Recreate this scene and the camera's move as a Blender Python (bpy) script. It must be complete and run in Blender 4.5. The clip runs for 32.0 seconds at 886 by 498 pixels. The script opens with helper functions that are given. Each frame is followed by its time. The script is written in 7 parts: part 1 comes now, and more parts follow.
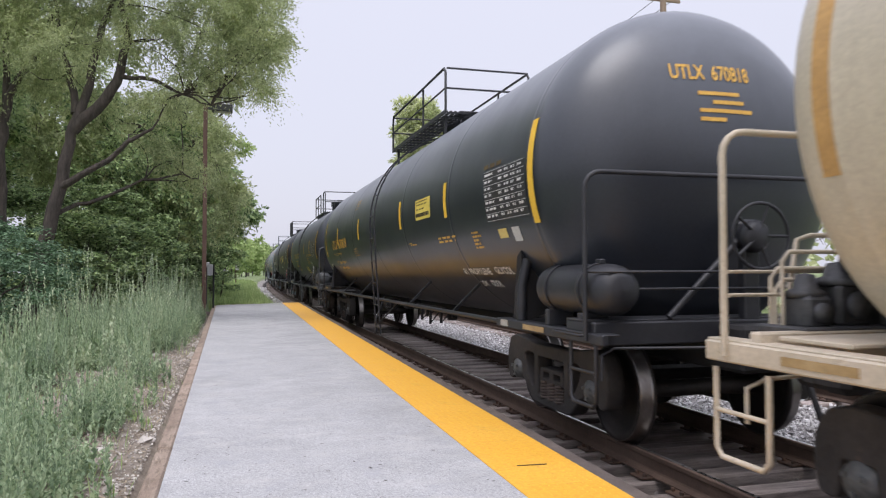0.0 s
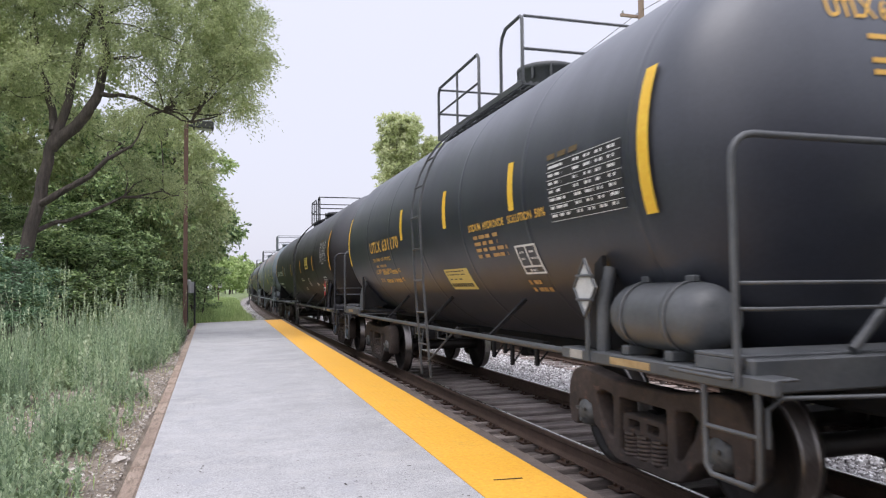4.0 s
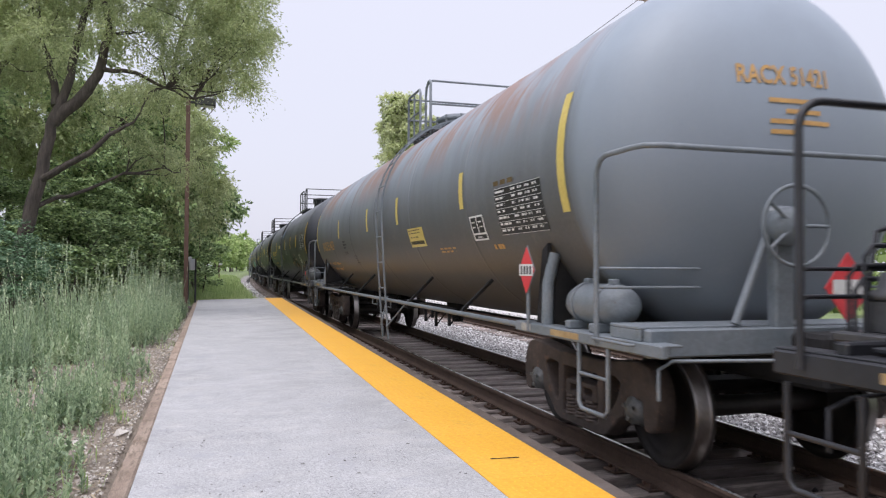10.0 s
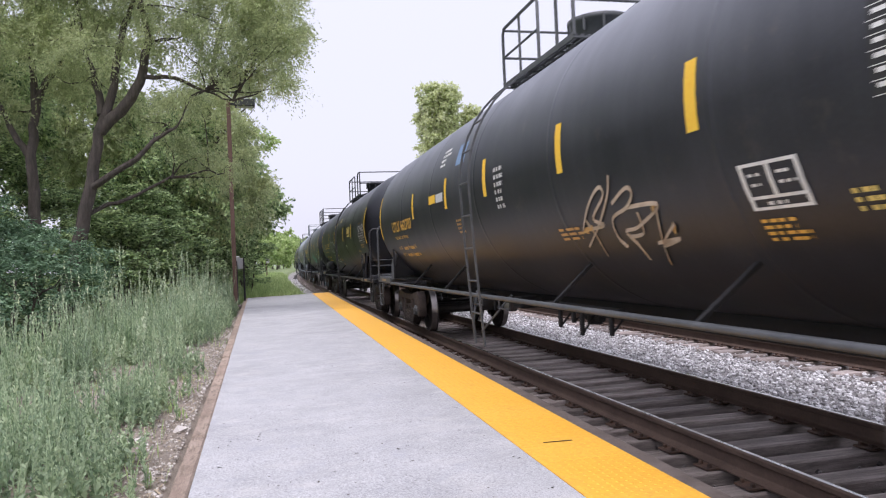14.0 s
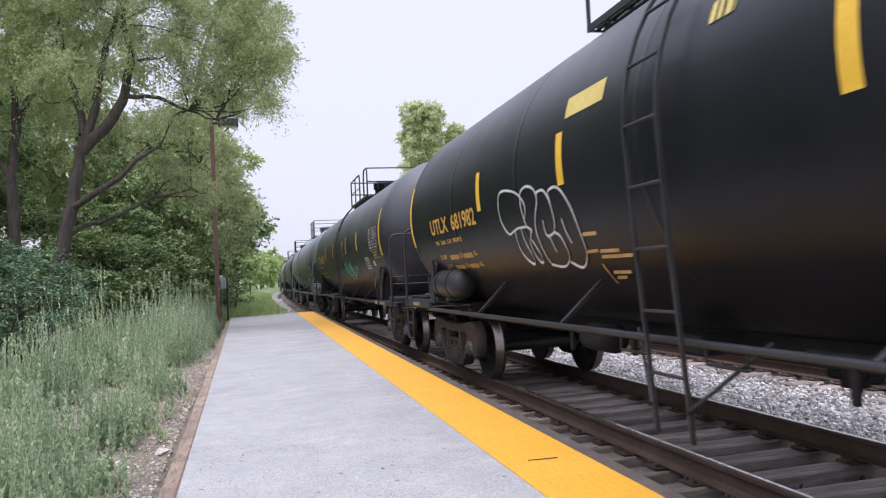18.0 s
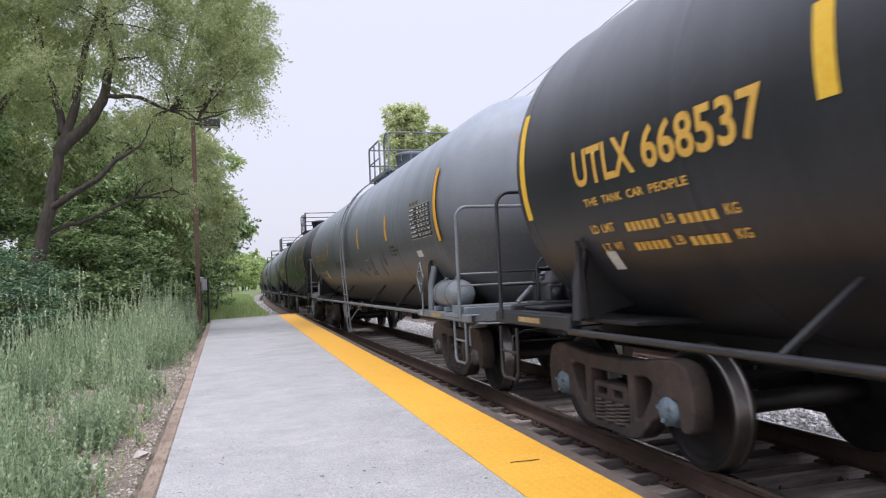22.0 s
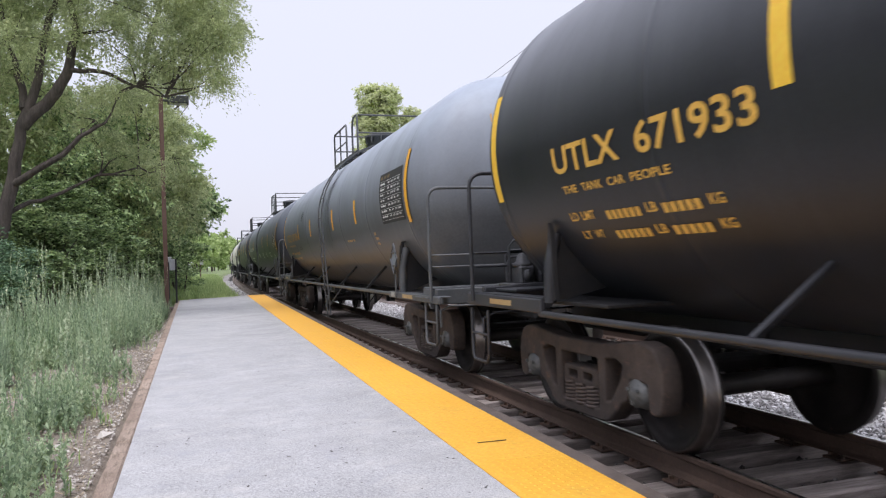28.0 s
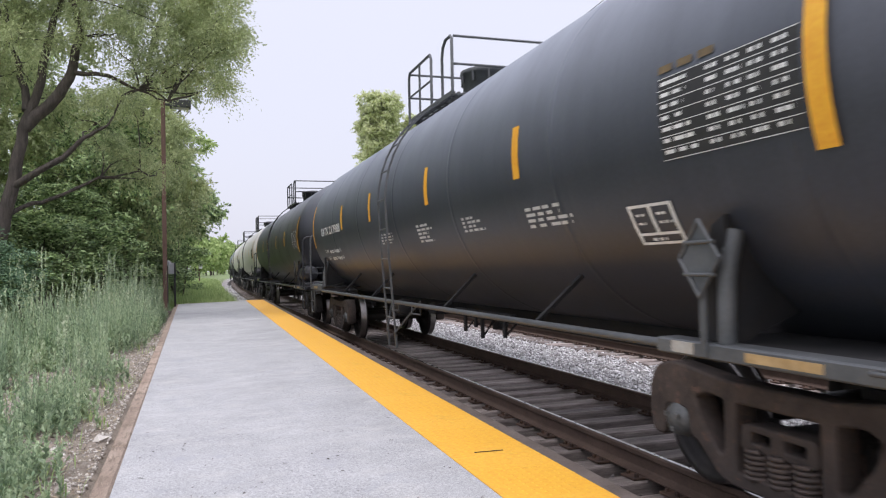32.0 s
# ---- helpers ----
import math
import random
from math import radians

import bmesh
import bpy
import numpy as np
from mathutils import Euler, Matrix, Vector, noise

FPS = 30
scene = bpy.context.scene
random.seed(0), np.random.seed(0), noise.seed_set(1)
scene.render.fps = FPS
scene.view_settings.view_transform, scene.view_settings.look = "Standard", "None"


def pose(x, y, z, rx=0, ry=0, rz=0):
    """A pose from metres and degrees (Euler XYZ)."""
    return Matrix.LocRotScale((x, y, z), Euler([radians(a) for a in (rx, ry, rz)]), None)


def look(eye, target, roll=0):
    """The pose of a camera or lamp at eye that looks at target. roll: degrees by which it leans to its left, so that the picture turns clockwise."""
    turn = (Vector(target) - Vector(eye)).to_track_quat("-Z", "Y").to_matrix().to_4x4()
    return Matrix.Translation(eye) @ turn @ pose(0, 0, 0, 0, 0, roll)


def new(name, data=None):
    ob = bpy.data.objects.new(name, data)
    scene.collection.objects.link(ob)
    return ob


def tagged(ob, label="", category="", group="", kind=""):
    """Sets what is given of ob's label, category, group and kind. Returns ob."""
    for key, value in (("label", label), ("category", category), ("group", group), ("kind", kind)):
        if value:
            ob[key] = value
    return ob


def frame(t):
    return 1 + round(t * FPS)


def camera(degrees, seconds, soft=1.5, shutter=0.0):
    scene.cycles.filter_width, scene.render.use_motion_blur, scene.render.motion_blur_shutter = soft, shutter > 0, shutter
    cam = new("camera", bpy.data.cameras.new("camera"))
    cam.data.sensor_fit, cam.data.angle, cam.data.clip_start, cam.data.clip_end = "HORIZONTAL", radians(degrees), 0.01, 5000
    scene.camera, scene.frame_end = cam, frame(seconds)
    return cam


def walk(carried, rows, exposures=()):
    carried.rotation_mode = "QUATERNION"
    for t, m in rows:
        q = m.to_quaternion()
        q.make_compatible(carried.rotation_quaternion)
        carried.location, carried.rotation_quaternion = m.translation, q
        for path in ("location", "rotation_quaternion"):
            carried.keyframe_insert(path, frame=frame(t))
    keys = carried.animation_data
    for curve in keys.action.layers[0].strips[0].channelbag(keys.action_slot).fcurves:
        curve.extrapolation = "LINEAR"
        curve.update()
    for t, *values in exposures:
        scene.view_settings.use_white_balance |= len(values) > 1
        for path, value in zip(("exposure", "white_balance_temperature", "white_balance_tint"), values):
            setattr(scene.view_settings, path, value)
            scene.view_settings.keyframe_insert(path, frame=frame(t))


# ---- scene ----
cam = camera(61.7, 32.0, soft=1.15, shutter=0.2)
PATH = [
    (0, (-0.07, 0.054, 1.381), (0.474, 1.977, 1.443), -0.1),
    (0.5, (-0.073, 0.06, 1.378), (0.484, 1.98, 1.42), -0.1),
    (1, (-0.035, 0.05, 1.367), (0.556, 1.961, 1.388), -0.1),
    (1.5, (0.011, 0.05, 1.36), (0.62, 1.955, 1.373), -0.5),
    (2, (0.028, 0.034, 1.365), (0.649, 1.935, 1.393), -1.1),
    (2.5, (0.033, -0.016, 1.372), (0.663, 1.881, 1.433), -1.5),
    (3, (0.017, -0.009, 1.367), (0.636, 1.891, 1.457), -1.4),
    (3.5, (0.006, 0.014, 1.367), (0.603, 1.92, 1.471), -1.0),
    (4, (-0.002, 0.016, 1.372), (0.581, 1.926, 1.476), -0.6),
    (4.5, (-0.005, 0.025, 1.373), (0.573, 1.937, 1.469), -0.3),
    (6.5, (0.006, 0.05, 1.364), (0.568, 1.967, 1.448), 0.1),
    (7, (0.014, 0.042, 1.37), (0.577, 1.959, 1.456), 0.2),
    (7.5, (0.016, 0.034, 1.374), (0.578, 1.951, 1.465), 0.1),
    (8, (0.006, 0.018, 1.38), (0.569, 1.935, 1.478), 0.0),
    (8.5, (0.006, 0.035, 1.372), (0.57, 1.951, 1.477), -0.2),
    (9, (-0.005, 0.022, 1.374), (0.565, 1.936, 1.476), -0.0),
    (9.5, (-0.019, 0.011, 1.369), (0.556, 1.925, 1.454), 0.2),
    (10, (-0.016, -0.016, 1.371), (0.566, 1.896, 1.424), 0.3),
    (10.5, (-0.015, 0.01, 1.364), (0.578, 1.92, 1.402), 0.5),
    (11, (-0.03, -0.011, 1.377), (0.51, 1.914, 1.409), 0.6),
    (11.5, (-0.009, 0.003, 1.369), (0.462, 1.947, 1.396), 0.5),
    (12, (-0.003, -0.018, 1.365), (0.447, 1.931, 1.367), 0.2),
    (12.5, (-0.01, -0.01, 1.364), (0.443, 1.938, 1.351), -0.3),
    (13, (0.004, 0.0, 1.355), (0.465, 1.947, 1.353), -1.3),
    (13.5, (0.004, -0.006, 1.354), (0.474, 1.938, 1.367), -2.1),
    (14, (-0.011, -0.014, 1.357), (0.458, 1.93, 1.382), -2.4),
    (14.5, (-0.001, -0.013, 1.361), (0.458, 1.933, 1.391), -2.6),
    (16.5, (0.001, -0.009, 1.35), (0.476, 1.934, 1.373), -3.2),
    (17, (0.0, -0.009, 1.347), (0.501, 1.927, 1.379), -3.1),
    (17.5, (-0.008, -0.03, 1.357), (0.505, 1.903, 1.407), -2.9),
    (18, (-0.005, -0.021, 1.354), (0.506, 1.912, 1.426), -2.8),
    (18.5, (0.0, -0.013, 1.357), (0.509, 1.919, 1.447), -2.9),
    (19, (-0.004, -0.022, 1.361), (0.509, 1.909, 1.466), -2.9),
    (19.5, (0.001, -0.026, 1.362), (0.517, 1.902, 1.477), -3.0),
    (20, (0.003, -0.029, 1.365), (0.522, 1.899, 1.482), -3.2),
    (20.5, (0.006, -0.006, 1.354), (0.528, 1.921, 1.472), -3.2),
    (21, (-0.003, -0.002, 1.352), (0.524, 1.924, 1.461), -3.0),
    (21.5, (-0.009, -0.002, 1.344), (0.532, 1.921, 1.436), -2.8),
    (22, (-0.004, -0.013, 1.347), (0.552, 1.907, 1.424), -2.6),
    (22.5, (-0.005, -0.011, 1.351), (0.56, 1.906, 1.421), -2.5),
    (23, (-0.014, -0.004, 1.346), (0.554, 1.912, 1.418), -2.4),
    (23.5, (-0.01, -0.004, 1.343), (0.559, 1.913, 1.409), -2.3),
    (24, (-0.004, 0.015, 1.337), (0.563, 1.932, 1.403), -2.5),
    (24.5, (0.003, 0.006, 1.336), (0.566, 1.924, 1.402), -2.5),
    (25, (0.022, -0.003, 1.342), (0.589, 1.914, 1.408), -2.7),
    (25.5, (0.026, -0.006, 1.34), (0.614, 1.904, 1.393), -2.7),
    (27.5, (0.011, 0.001, 1.336), (0.634, 1.902, 1.362), -2.1),
    (28, (0.018, 0.002, 1.338), (0.645, 1.902, 1.364), -2.1),
    (28.5, (0.011, 0.013, 1.334), (0.642, 1.911, 1.36), -2.1),
    (29, (-0.007, -0.003, 1.334), (0.621, 1.895, 1.368), -1.9),
    (29.5, (-0.003, 0.002, 1.335), (0.62, 1.902, 1.373), -1.9),
    (30, (0.002, 0.004, 1.336), (0.624, 1.905, 1.37), -1.6),
    (30.5, (-0.002, -0.007, 1.333), (0.621, 1.893, 1.365), -1.1),
    (31, (0.001, -0.017, 1.345), (0.628, 1.882, 1.383), -0.6),
    (31.5, (0.001, 0.014, 1.341), (0.629, 1.912, 1.384), -0.8),
    (32, (0.012, -0.001, 1.345), (0.641, 1.897, 1.392), -1.2),
]
walk(cam, [(t, look(eye, target, roll)) for t, eye, target, roll in PATH],
     exposures=[(0, 0.0, 6420, 15), (0.7, 0.07, 6420, 15), (1.5, 0.16, 6420, 15), (2.2, 0.28, 6420, 15), (3.2, 0.28, 6420, 15), (4, 0.12, 6420, 15), (6.5, 0.08, 6420, 15), (9, 0.08, 6420, 15), (11, 0.06, 6420, 15), (12, 0.08, 6420, 15), (13, 0.14, 6400, 15), (14, 0.2, 6320, 19), (17, 0.2, 6180, 20), (18, 0.17, 6260, 18), (19, 0.18, 6300, 19), (20, 0.12, 6340, 15), (22, 0.09, 6370, 15), (28, 0.12, 6370, 15), (32, 0.1, 6400, 15)])


# ---- light ----
def make_world():
    w = bpy.data.worlds.new("overcast_sky")
    scene.world = w
    w.use_nodes = True
    nt = w.node_tree
    nt.nodes.clear()
    out = nt.nodes.new("ShaderNodeOutputWorld")
    bg = nt.nodes.new("ShaderNodeBackground")
    sky = nt.nodes.new("ShaderNodeTexSky")
    sky.sky_type = "NISHITA"
    sky.sun_disc = False
    sky.sun_elevation, sky.sun_rotation = radians(52), radians(200)
    sky.air_density, sky.dust_density, sky.ozone_density = 1.2, 4.0, 1.0
    mix = nt.nodes.new("ShaderNodeMix")
    mix.data_type = "RGBA"
    mix.inputs[0].default_value = 0.82
    nt.links.new(sky.outputs[0], mix.inputs[6])
    # the cloud deck: even, a little brighter overhead
    tc = nt.nodes.new("ShaderNodeTexCoord")
    sep = nt.nodes.new("ShaderNodeSeparateXYZ")
    ramp = nt.nodes.new("ShaderNodeValToRGB")
    ramp.color_ramp.elements[0].position, ramp.color_ramp.elements[0].color = 0.0, (6.75, 6.9, 7.75, 1)
    ramp.color_ramp.elements[1].position, ramp.color_ramp.elements[1].color = 0.9, (14.2, 14.6, 16.4, 1)
    low = ramp.color_ramp.elements.new(0.42)
    low.color = (7.6, 7.8, 8.7, 1)
    nt.links.new(tc.outputs["Generated"], sep.inputs[0])
    nt.links.new(sep.outputs[2], ramp.inputs[0])
    nt.links.new(ramp.outputs[0], mix.inputs[7])
    nt.links.new(mix.outputs[2], bg.inputs[0])
    bg.inputs[1].default_value = 0.120
    nt.links.new(bg.outputs[0], out.inputs[0])
    sun = bpy.data.lights.new("sun", "SUN")
    sun.energy, sun.angle, sun.color = 1.6, radians(30), (1.0, 0.98, 0.95)
    ob = new("sun", sun)
    ob.matrix_basis = look((0, 0, 60), (12, 22, 0))
    return w


make_world()


# ---- materials ----
def mat_base(name):
    m = bpy.data.materials.new(name)
    m.use_nodes = True
    nt = m.node_tree
    bsdf = nt.nodes["Principled BSDF"]
    return m, nt, bsdf


def link(nt, a, b):
    nt.links.new(a, b)


def tex_noise(nt, coord, scale, detail=4.0, rough=0.6, stretch=(1, 1, 1)):
    mp = nt.nodes.new("ShaderNodeMapping")
    mp.inputs["Scale"].default_value = stretch
    link(nt, coord, mp.inputs[0])
    n = nt.nodes.new("ShaderNodeTexNoise")
    n.inputs["Scale"].default_value, n.inputs["Detail"].default_value = scale, detail
    n.inputs["Roughness"].default_value = rough
    link(nt, mp.outputs[0], n.inputs[0])
    return n.outputs[0]


def ramp2(nt, fac, lo, hi, c0=(0, 0, 0), c1=(1, 1, 1)):
    r = nt.nodes.new("ShaderNodeValToRGB")
    e = r.color_ramp.elements
    e[0].position, e[0].color = lo, (*c0, 1)
    e[1].position, e[1].color = hi, (*c1, 1)
    link(nt, fac, r.inputs[0])
    return r.outputs[0]


def mixc(nt, fac, a, b, mode="MIX"):
    m = nt.nodes.new("ShaderNodeMix")
    m.data_type, m.blend_type = "RGBA", mode
    for sock, val in ((m.inputs[0], fac), (m.inputs[6], a), (m.inputs[7], b)):
        if hasattr(val, "links"):
            link(nt, val, sock)
        elif isinstance(val, (int, float)):
            sock.default_value = val
        else:
            sock.default_value = (*val, 1)
    return m.outputs[2]


def add_bump(nt, bsdf, height, strength, dist):
    b = nt.nodes.new("ShaderNodeBump")
    b.inputs["Strength"].default_value, b.inputs["Distance"].default_value = strength, dist
    link(nt, height, b.inputs["Height"])
    link(nt, b.outputs[0], bsdf.inputs["Normal"])


def surface(name, c0, c1, rough=0.8, metal=0.0, scale=3.0, fine=40.0, c2=None, spots=(0.62, 0.7), bump=0.3, dist=0.01,
            stretch=(1, 1, 1), coat=0.0, per_piece=0.0, streak=0.0, coord="Object", grain=0.35, speck=None):
    """Two colours at a coarse scale, a fine grain, and optional spots of a third colour."""
    m, nt, bs = mat_base(name)
    tc = nt.nodes.new("ShaderNodeTexCoord").outputs[coord]
    big = tex_noise(nt, tc, scale, 5, 0.65, stretch)
    col = mixc(nt, ramp2(nt, big, 0.32, 0.68), c0, c1)
    small = tex_noise(nt, tc, fine, 3, 0.7, stretch)
    col = mixc(nt, grain, col, ramp2(nt, small, 0.25, 0.75, (0.25, 0.25, 0.25), (0.75, 0.75, 0.75)), "OVERLAY")
    if speck:
        col = mixc(nt, mixc(nt, speck[1], (0, 0, 0), ramp2(nt, tex_noise(nt, tc, speck[0], 2, 0.6), 0.55, 0.62)), col, tuple(0.45 * v for v in c0))
        col = mixc(nt, mixc(nt, speck[1] * 0.8, (0, 0, 0), ramp2(nt, tex_noise(nt, tc, speck[0] * 0.83, 2, 0.6), 0.58, 0.66)), col, tuple(min(1, 1.5 * v) for v in c1))
    if c2:
        sp = tex_noise(nt, tc, scale * 3.1, 6, 0.75, stretch)
        col = mixc(nt, ramp2(nt, sp, *spots), col, c2)
    if streak:
        st = tex_noise(nt, tc, 2.2, 4, 0.6, (0.3, 3.0, 0.22))
        col = mixc(nt, mixc(nt, streak, (0, 0, 0), ramp2(nt, st, 0.5, 0.8)), col, tuple(min(1, 1.7 * v + 0.02) for v in c1))
    if per_piece:
        info = nt.nodes.new("ShaderNodeObjectInfo")
        mul = nt.nodes.new("ShaderNodeMapRange")
        mul.inputs[3].default_value, mul.inputs[4].default_value = 1 - per_piece, 1 + per_piece
        link(nt, info.outputs["Random"], mul.inputs[0])
        hs = nt.nodes.new("ShaderNodeHueSaturation")
        link(nt, mul.outputs[0], hs.inputs["Value"])
        link(nt, col, hs.inputs["Color"])
        col = hs.outputs[0]
    link(nt, col, bs.inputs["Base Color"])
    rr = nt.nodes.new("ShaderNodeMapRange")
    rr.inputs[3].default_value, rr.inputs[4].default_value = max(0.02, rough - 0.1), min(1, rough + 0.1)
    link(nt, big, rr.inputs[0])
    link(nt, rr.outputs[0], bs.inputs["Roughness"])
    bs.inputs["Metallic"].default_value = metal
    bs.inputs["Coat Weight"].default_value = coat
    bs.inputs["Coat Roughness"].default_value = 0.12
    add_bump(nt, bs, small, bump, dist)
    return m


def leaf_mat(name, c0, c1, transl=0.35, rough=0.6, patch=0.5):
    m, nt, bs = mat_base(name)
    geo = nt.nodes.new("ShaderNodeNewGeometry")
    col = ramp2(nt, geo.outputs["Random Per Island"], 0.0, 1.0, c0, c1)
    tc = nt.nodes.new("ShaderNodeTexCoord").outputs["Object"]
    col = mixc(nt, 0.5, col, ramp2(nt, tex_noise(nt, tc, patch, 3), 0.3, 0.7, (0.27, 0.28, 0.28), (0.76, 0.74, 0.62)), "OVERLAY")
    link(nt, col, bs.inputs["Base Color"])
    bs.inputs["Roughness"].default_value = rough
    bs.inputs["Specular IOR Level"].default_value = 0.25
    tr = nt.nodes.new("ShaderNodeBsdfTranslucent")
    link(nt, col, tr.inputs[0])
    mx = nt.nodes.new("ShaderNodeMixShader")
    mx.inputs[0].default_value = transl
    out = nt.nodes["Material Output"]
    link(nt, bs.outputs[0], mx.inputs[1])
    link(nt, tr.outputs[0], mx.inputs[2])
    link(nt, mx.outputs[0], out.inputs[0])
    return m


def island_mat(name, c0, c1, rough=0.9, bump=0.3):
    m, nt, bs = mat_base(name)
    geo = nt.nodes.new("ShaderNodeNewGeometry")
    col = ramp2(nt, geo.outputs["Random Per Island"], 0.0, 1.0, c0, c1)
    tc = nt.nodes.new("ShaderNodeTexCoord").outputs["Object"]
    n = tex_noise(nt, tc, 30, 4)
    col = mixc(nt, 0.4, col, ramp2(nt, n, 0.2, 0.8, (0.3, 0.3, 0.3), (0.7, 0.7, 0.7)), "OVERLAY")
    link(nt, col, bs.inputs["Base Color"])
    bs.inputs["Roughness"].default_value = rough
    add_bump(nt, bs, n, bump, 0.01)
    return m


M = {}
M["concrete"] = surface("concrete", (0.33, 0.33, 0.333), (0.455, 0.455, 0.458), 0.85, scale=0.9, fine=110, grain=0.9, speck=(60, 0.4), c2=(0.33, 0.335, 0.36), spots=(0.55, 0.75), bump=0.25, dist=0.004)
def stain(m, tint, amount, scale, stretch, lo, hi):
    """A second, broader layer of weathering over a surface."""
    nt = m.node_tree
    bs = nt.nodes["Principled BSDF"]
    tc = nt.nodes.new("ShaderNodeTexCoord").outputs["Object"]
    src = bs.inputs["Base Color"].links[0].from_socket
    f = mixc(nt, amount, (0, 0, 0), ramp2(nt, tex_noise(nt, tc, scale, 6, 0.68, stretch), lo, hi))
    link(nt, mixc(nt, f, src, tint), bs.inputs["Base Color"])


stain(M["concrete"], (0.24, 0.235, 0.235), 0.38, 0.7, (0.9, 1.3, 1), 0.5, 0.7)
stain(M["concrete"], (0.52, 0.505, 0.48), 0.45, 2.6, (0.8, 1.3, 1), 0.52, 0.7)
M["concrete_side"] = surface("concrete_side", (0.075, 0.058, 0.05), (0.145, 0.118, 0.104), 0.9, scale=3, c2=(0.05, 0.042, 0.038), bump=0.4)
M["tactile"] = surface("tactile_yellow", (0.76, 0.385, 0.03), (0.80, 0.43, 0.048), 0.6, scale=0.8, fine=25, c2=(0.74, 0.36, 0.04), spots=(0.64, 0.8), bump=0.1, dist=0.003)
stain(M["tactile"], (0.46, 0.24, 0.05), 0.55, 2.4, (1, 1, 1), 0.56, 0.74)
M["timber"] = surface("edging_timber", (0.27, 0.20, 0.155), (0.41, 0.325, 0.26), 0.95, scale=2.2, fine=34, c2=(0.20, 0.155, 0.115), spots=(0.48, 0.62), stretch=(4, 0.8, 4), per_piece=0.12, bump=0.7, dist=0.012)
M["tie"] = surface("sleeper_wood", (0.13, 0.104, 0.093), (0.42, 0.36, 0.33), 0.9, scale=3, fine=22, c2=(0.06, 0.049, 0.043), spots=(0.6, 0.72), stretch=(0.5, 6, 6), per_piece=0.35, bump=0.6, dist=0.012)
M["rail_side"] = surface("rusty_rail", (0.075, 0.048, 0.036), (0.12, 0.08, 0.06), 0.8, metal=0.2, scale=4, c2=(0.16, 0.07, 0.035), bump=0.2)
M["rail_top"] = surface("polished_rail", (0.42, 0.41, 0.40), (0.55, 0.54, 0.52), 0.28, metal=1.0, scale=3, bump=0.02)
M["steel_dark"] = surface("tie_plate", (0.05, 0.035, 0.03), (0.13, 0.075, 0.05), 0.85, metal=0.3, scale=9)
M["ballast_bed"] = surface("ballast_bed", (0.24, 0.22, 0.21), (0.46, 0.44, 0.43), 0.95, scale=6, fine=26, c2=(0.1, 0.09, 0.085), bump=1.0, dist=0.05)
# dark bed and crib stones: shade between the sleepers put into their colour
M["ballast_dark"] = surface("shaded_ballast_bed", (0.03, 0.027, 0.026), (0.07, 0.062, 0.059), 0.95, scale=6, fine=26, bump=1.0, dist=0.05)
M["stone"] = island_mat("ballast_stone", (0.27, 0.258, 0.255), (0.82, 0.805, 0.805))
M["stone_dark"] = island_mat("shaded_stone", (0.035, 0.03, 0.028), (0.23, 0.208, 0.20))
M["verge_stone"] = island_mat("dusty_verge_stone", (0.24, 0.21, 0.18), (0.68, 0.64, 0.59))
M["pale_rock"] = island_mat("white_rock", (0.5, 0.5, 0.49), (0.82, 0.82, 0.8))
M["soil"] = surface("weedy_soil", (0.17, 0.14, 0.11), (0.38, 0.325, 0.265), 0.95, scale=1.2, fine=30, c2=(0.13, 0.15, 0.08), spots=(0.58, 0.7), bump=0.9, dist=0.04)
M["grass_soil"] = surface("grassy_ground", (0.15, 0.20, 0.085), (0.24, 0.30, 0.13), 0.95, scale=0.5, fine=14, c2=(0.22, 0.21, 0.11), spots=(0.6, 0.75), bump=0.8, dist=0.05)
M["weed"] = leaf_mat("weed_leaf", (0.20, 0.29, 0.185), (0.52, 0.625, 0.43), 0.36, patch=1.6)
M["straw"] = leaf_mat("straw_bits", (0.13, 0.095, 0.065), (0.52, 0.44, 0.33), 0.1)
M["weed_tan"] = leaf_mat("dry_stalk", (0.25, 0.2, 0.11), (0.5, 0.44, 0.28), 0.2)
M["weed_pale"] = leaf_mat("pale_spire", (0.30, 0.38, 0.26), (0.56, 0.63, 0.45), 0.3)
M["grass"] = leaf_mat("grass_blade", (0.27, 0.39, 0.15), (0.56, 0.66, 0.34), 0.45)
M["leaf_tree"] = leaf_mat("tree_leaf", (0.28, 0.335, 0.17), (0.55, 0.61, 0.365), 0.5)
M["leaf_bush"] = leaf_mat("bush_leaf", (0.06, 0.115, 0.055), (0.52, 0.655, 0.34), 0.34, patch=1.2)
M["leaf_blue"] = leaf_mat("bluish_bush_leaf", (0.05, 0.10, 0.062), (0.21, 0.325, 0.205), 0.27, patch=1.5)
M["leaf_far"] = leaf_mat("far_leaf", (0.26, 0.37, 0.13), (0.52, 0.62, 0.31), 0.45)
M["leaf_tall"] = leaf_mat("tall_tree_leaf", (0.48, 0.53, 0.31), (0.80, 0.83, 0.58), 0.5)
M["bark"] = surface("bark", (0.05, 0.042, 0.036), (0.125, 0.104, 0.09), 0.95, scale=5, fine=30, stretch=(3, 3, 0.5), bump=1.0, dist=0.03)
M["bark_pale"] = surface("pale_bark", (0.3, 0.27, 0.22), (0.5, 0.46, 0.4), 0.95, scale=3)
M["pole_brown"] = surface("brown_pole", (0.11, 0.06, 0.045), (0.17, 0.10, 0.08), 0.7, scale=3, stretch=(3, 3, 0.4), bump=0.2)
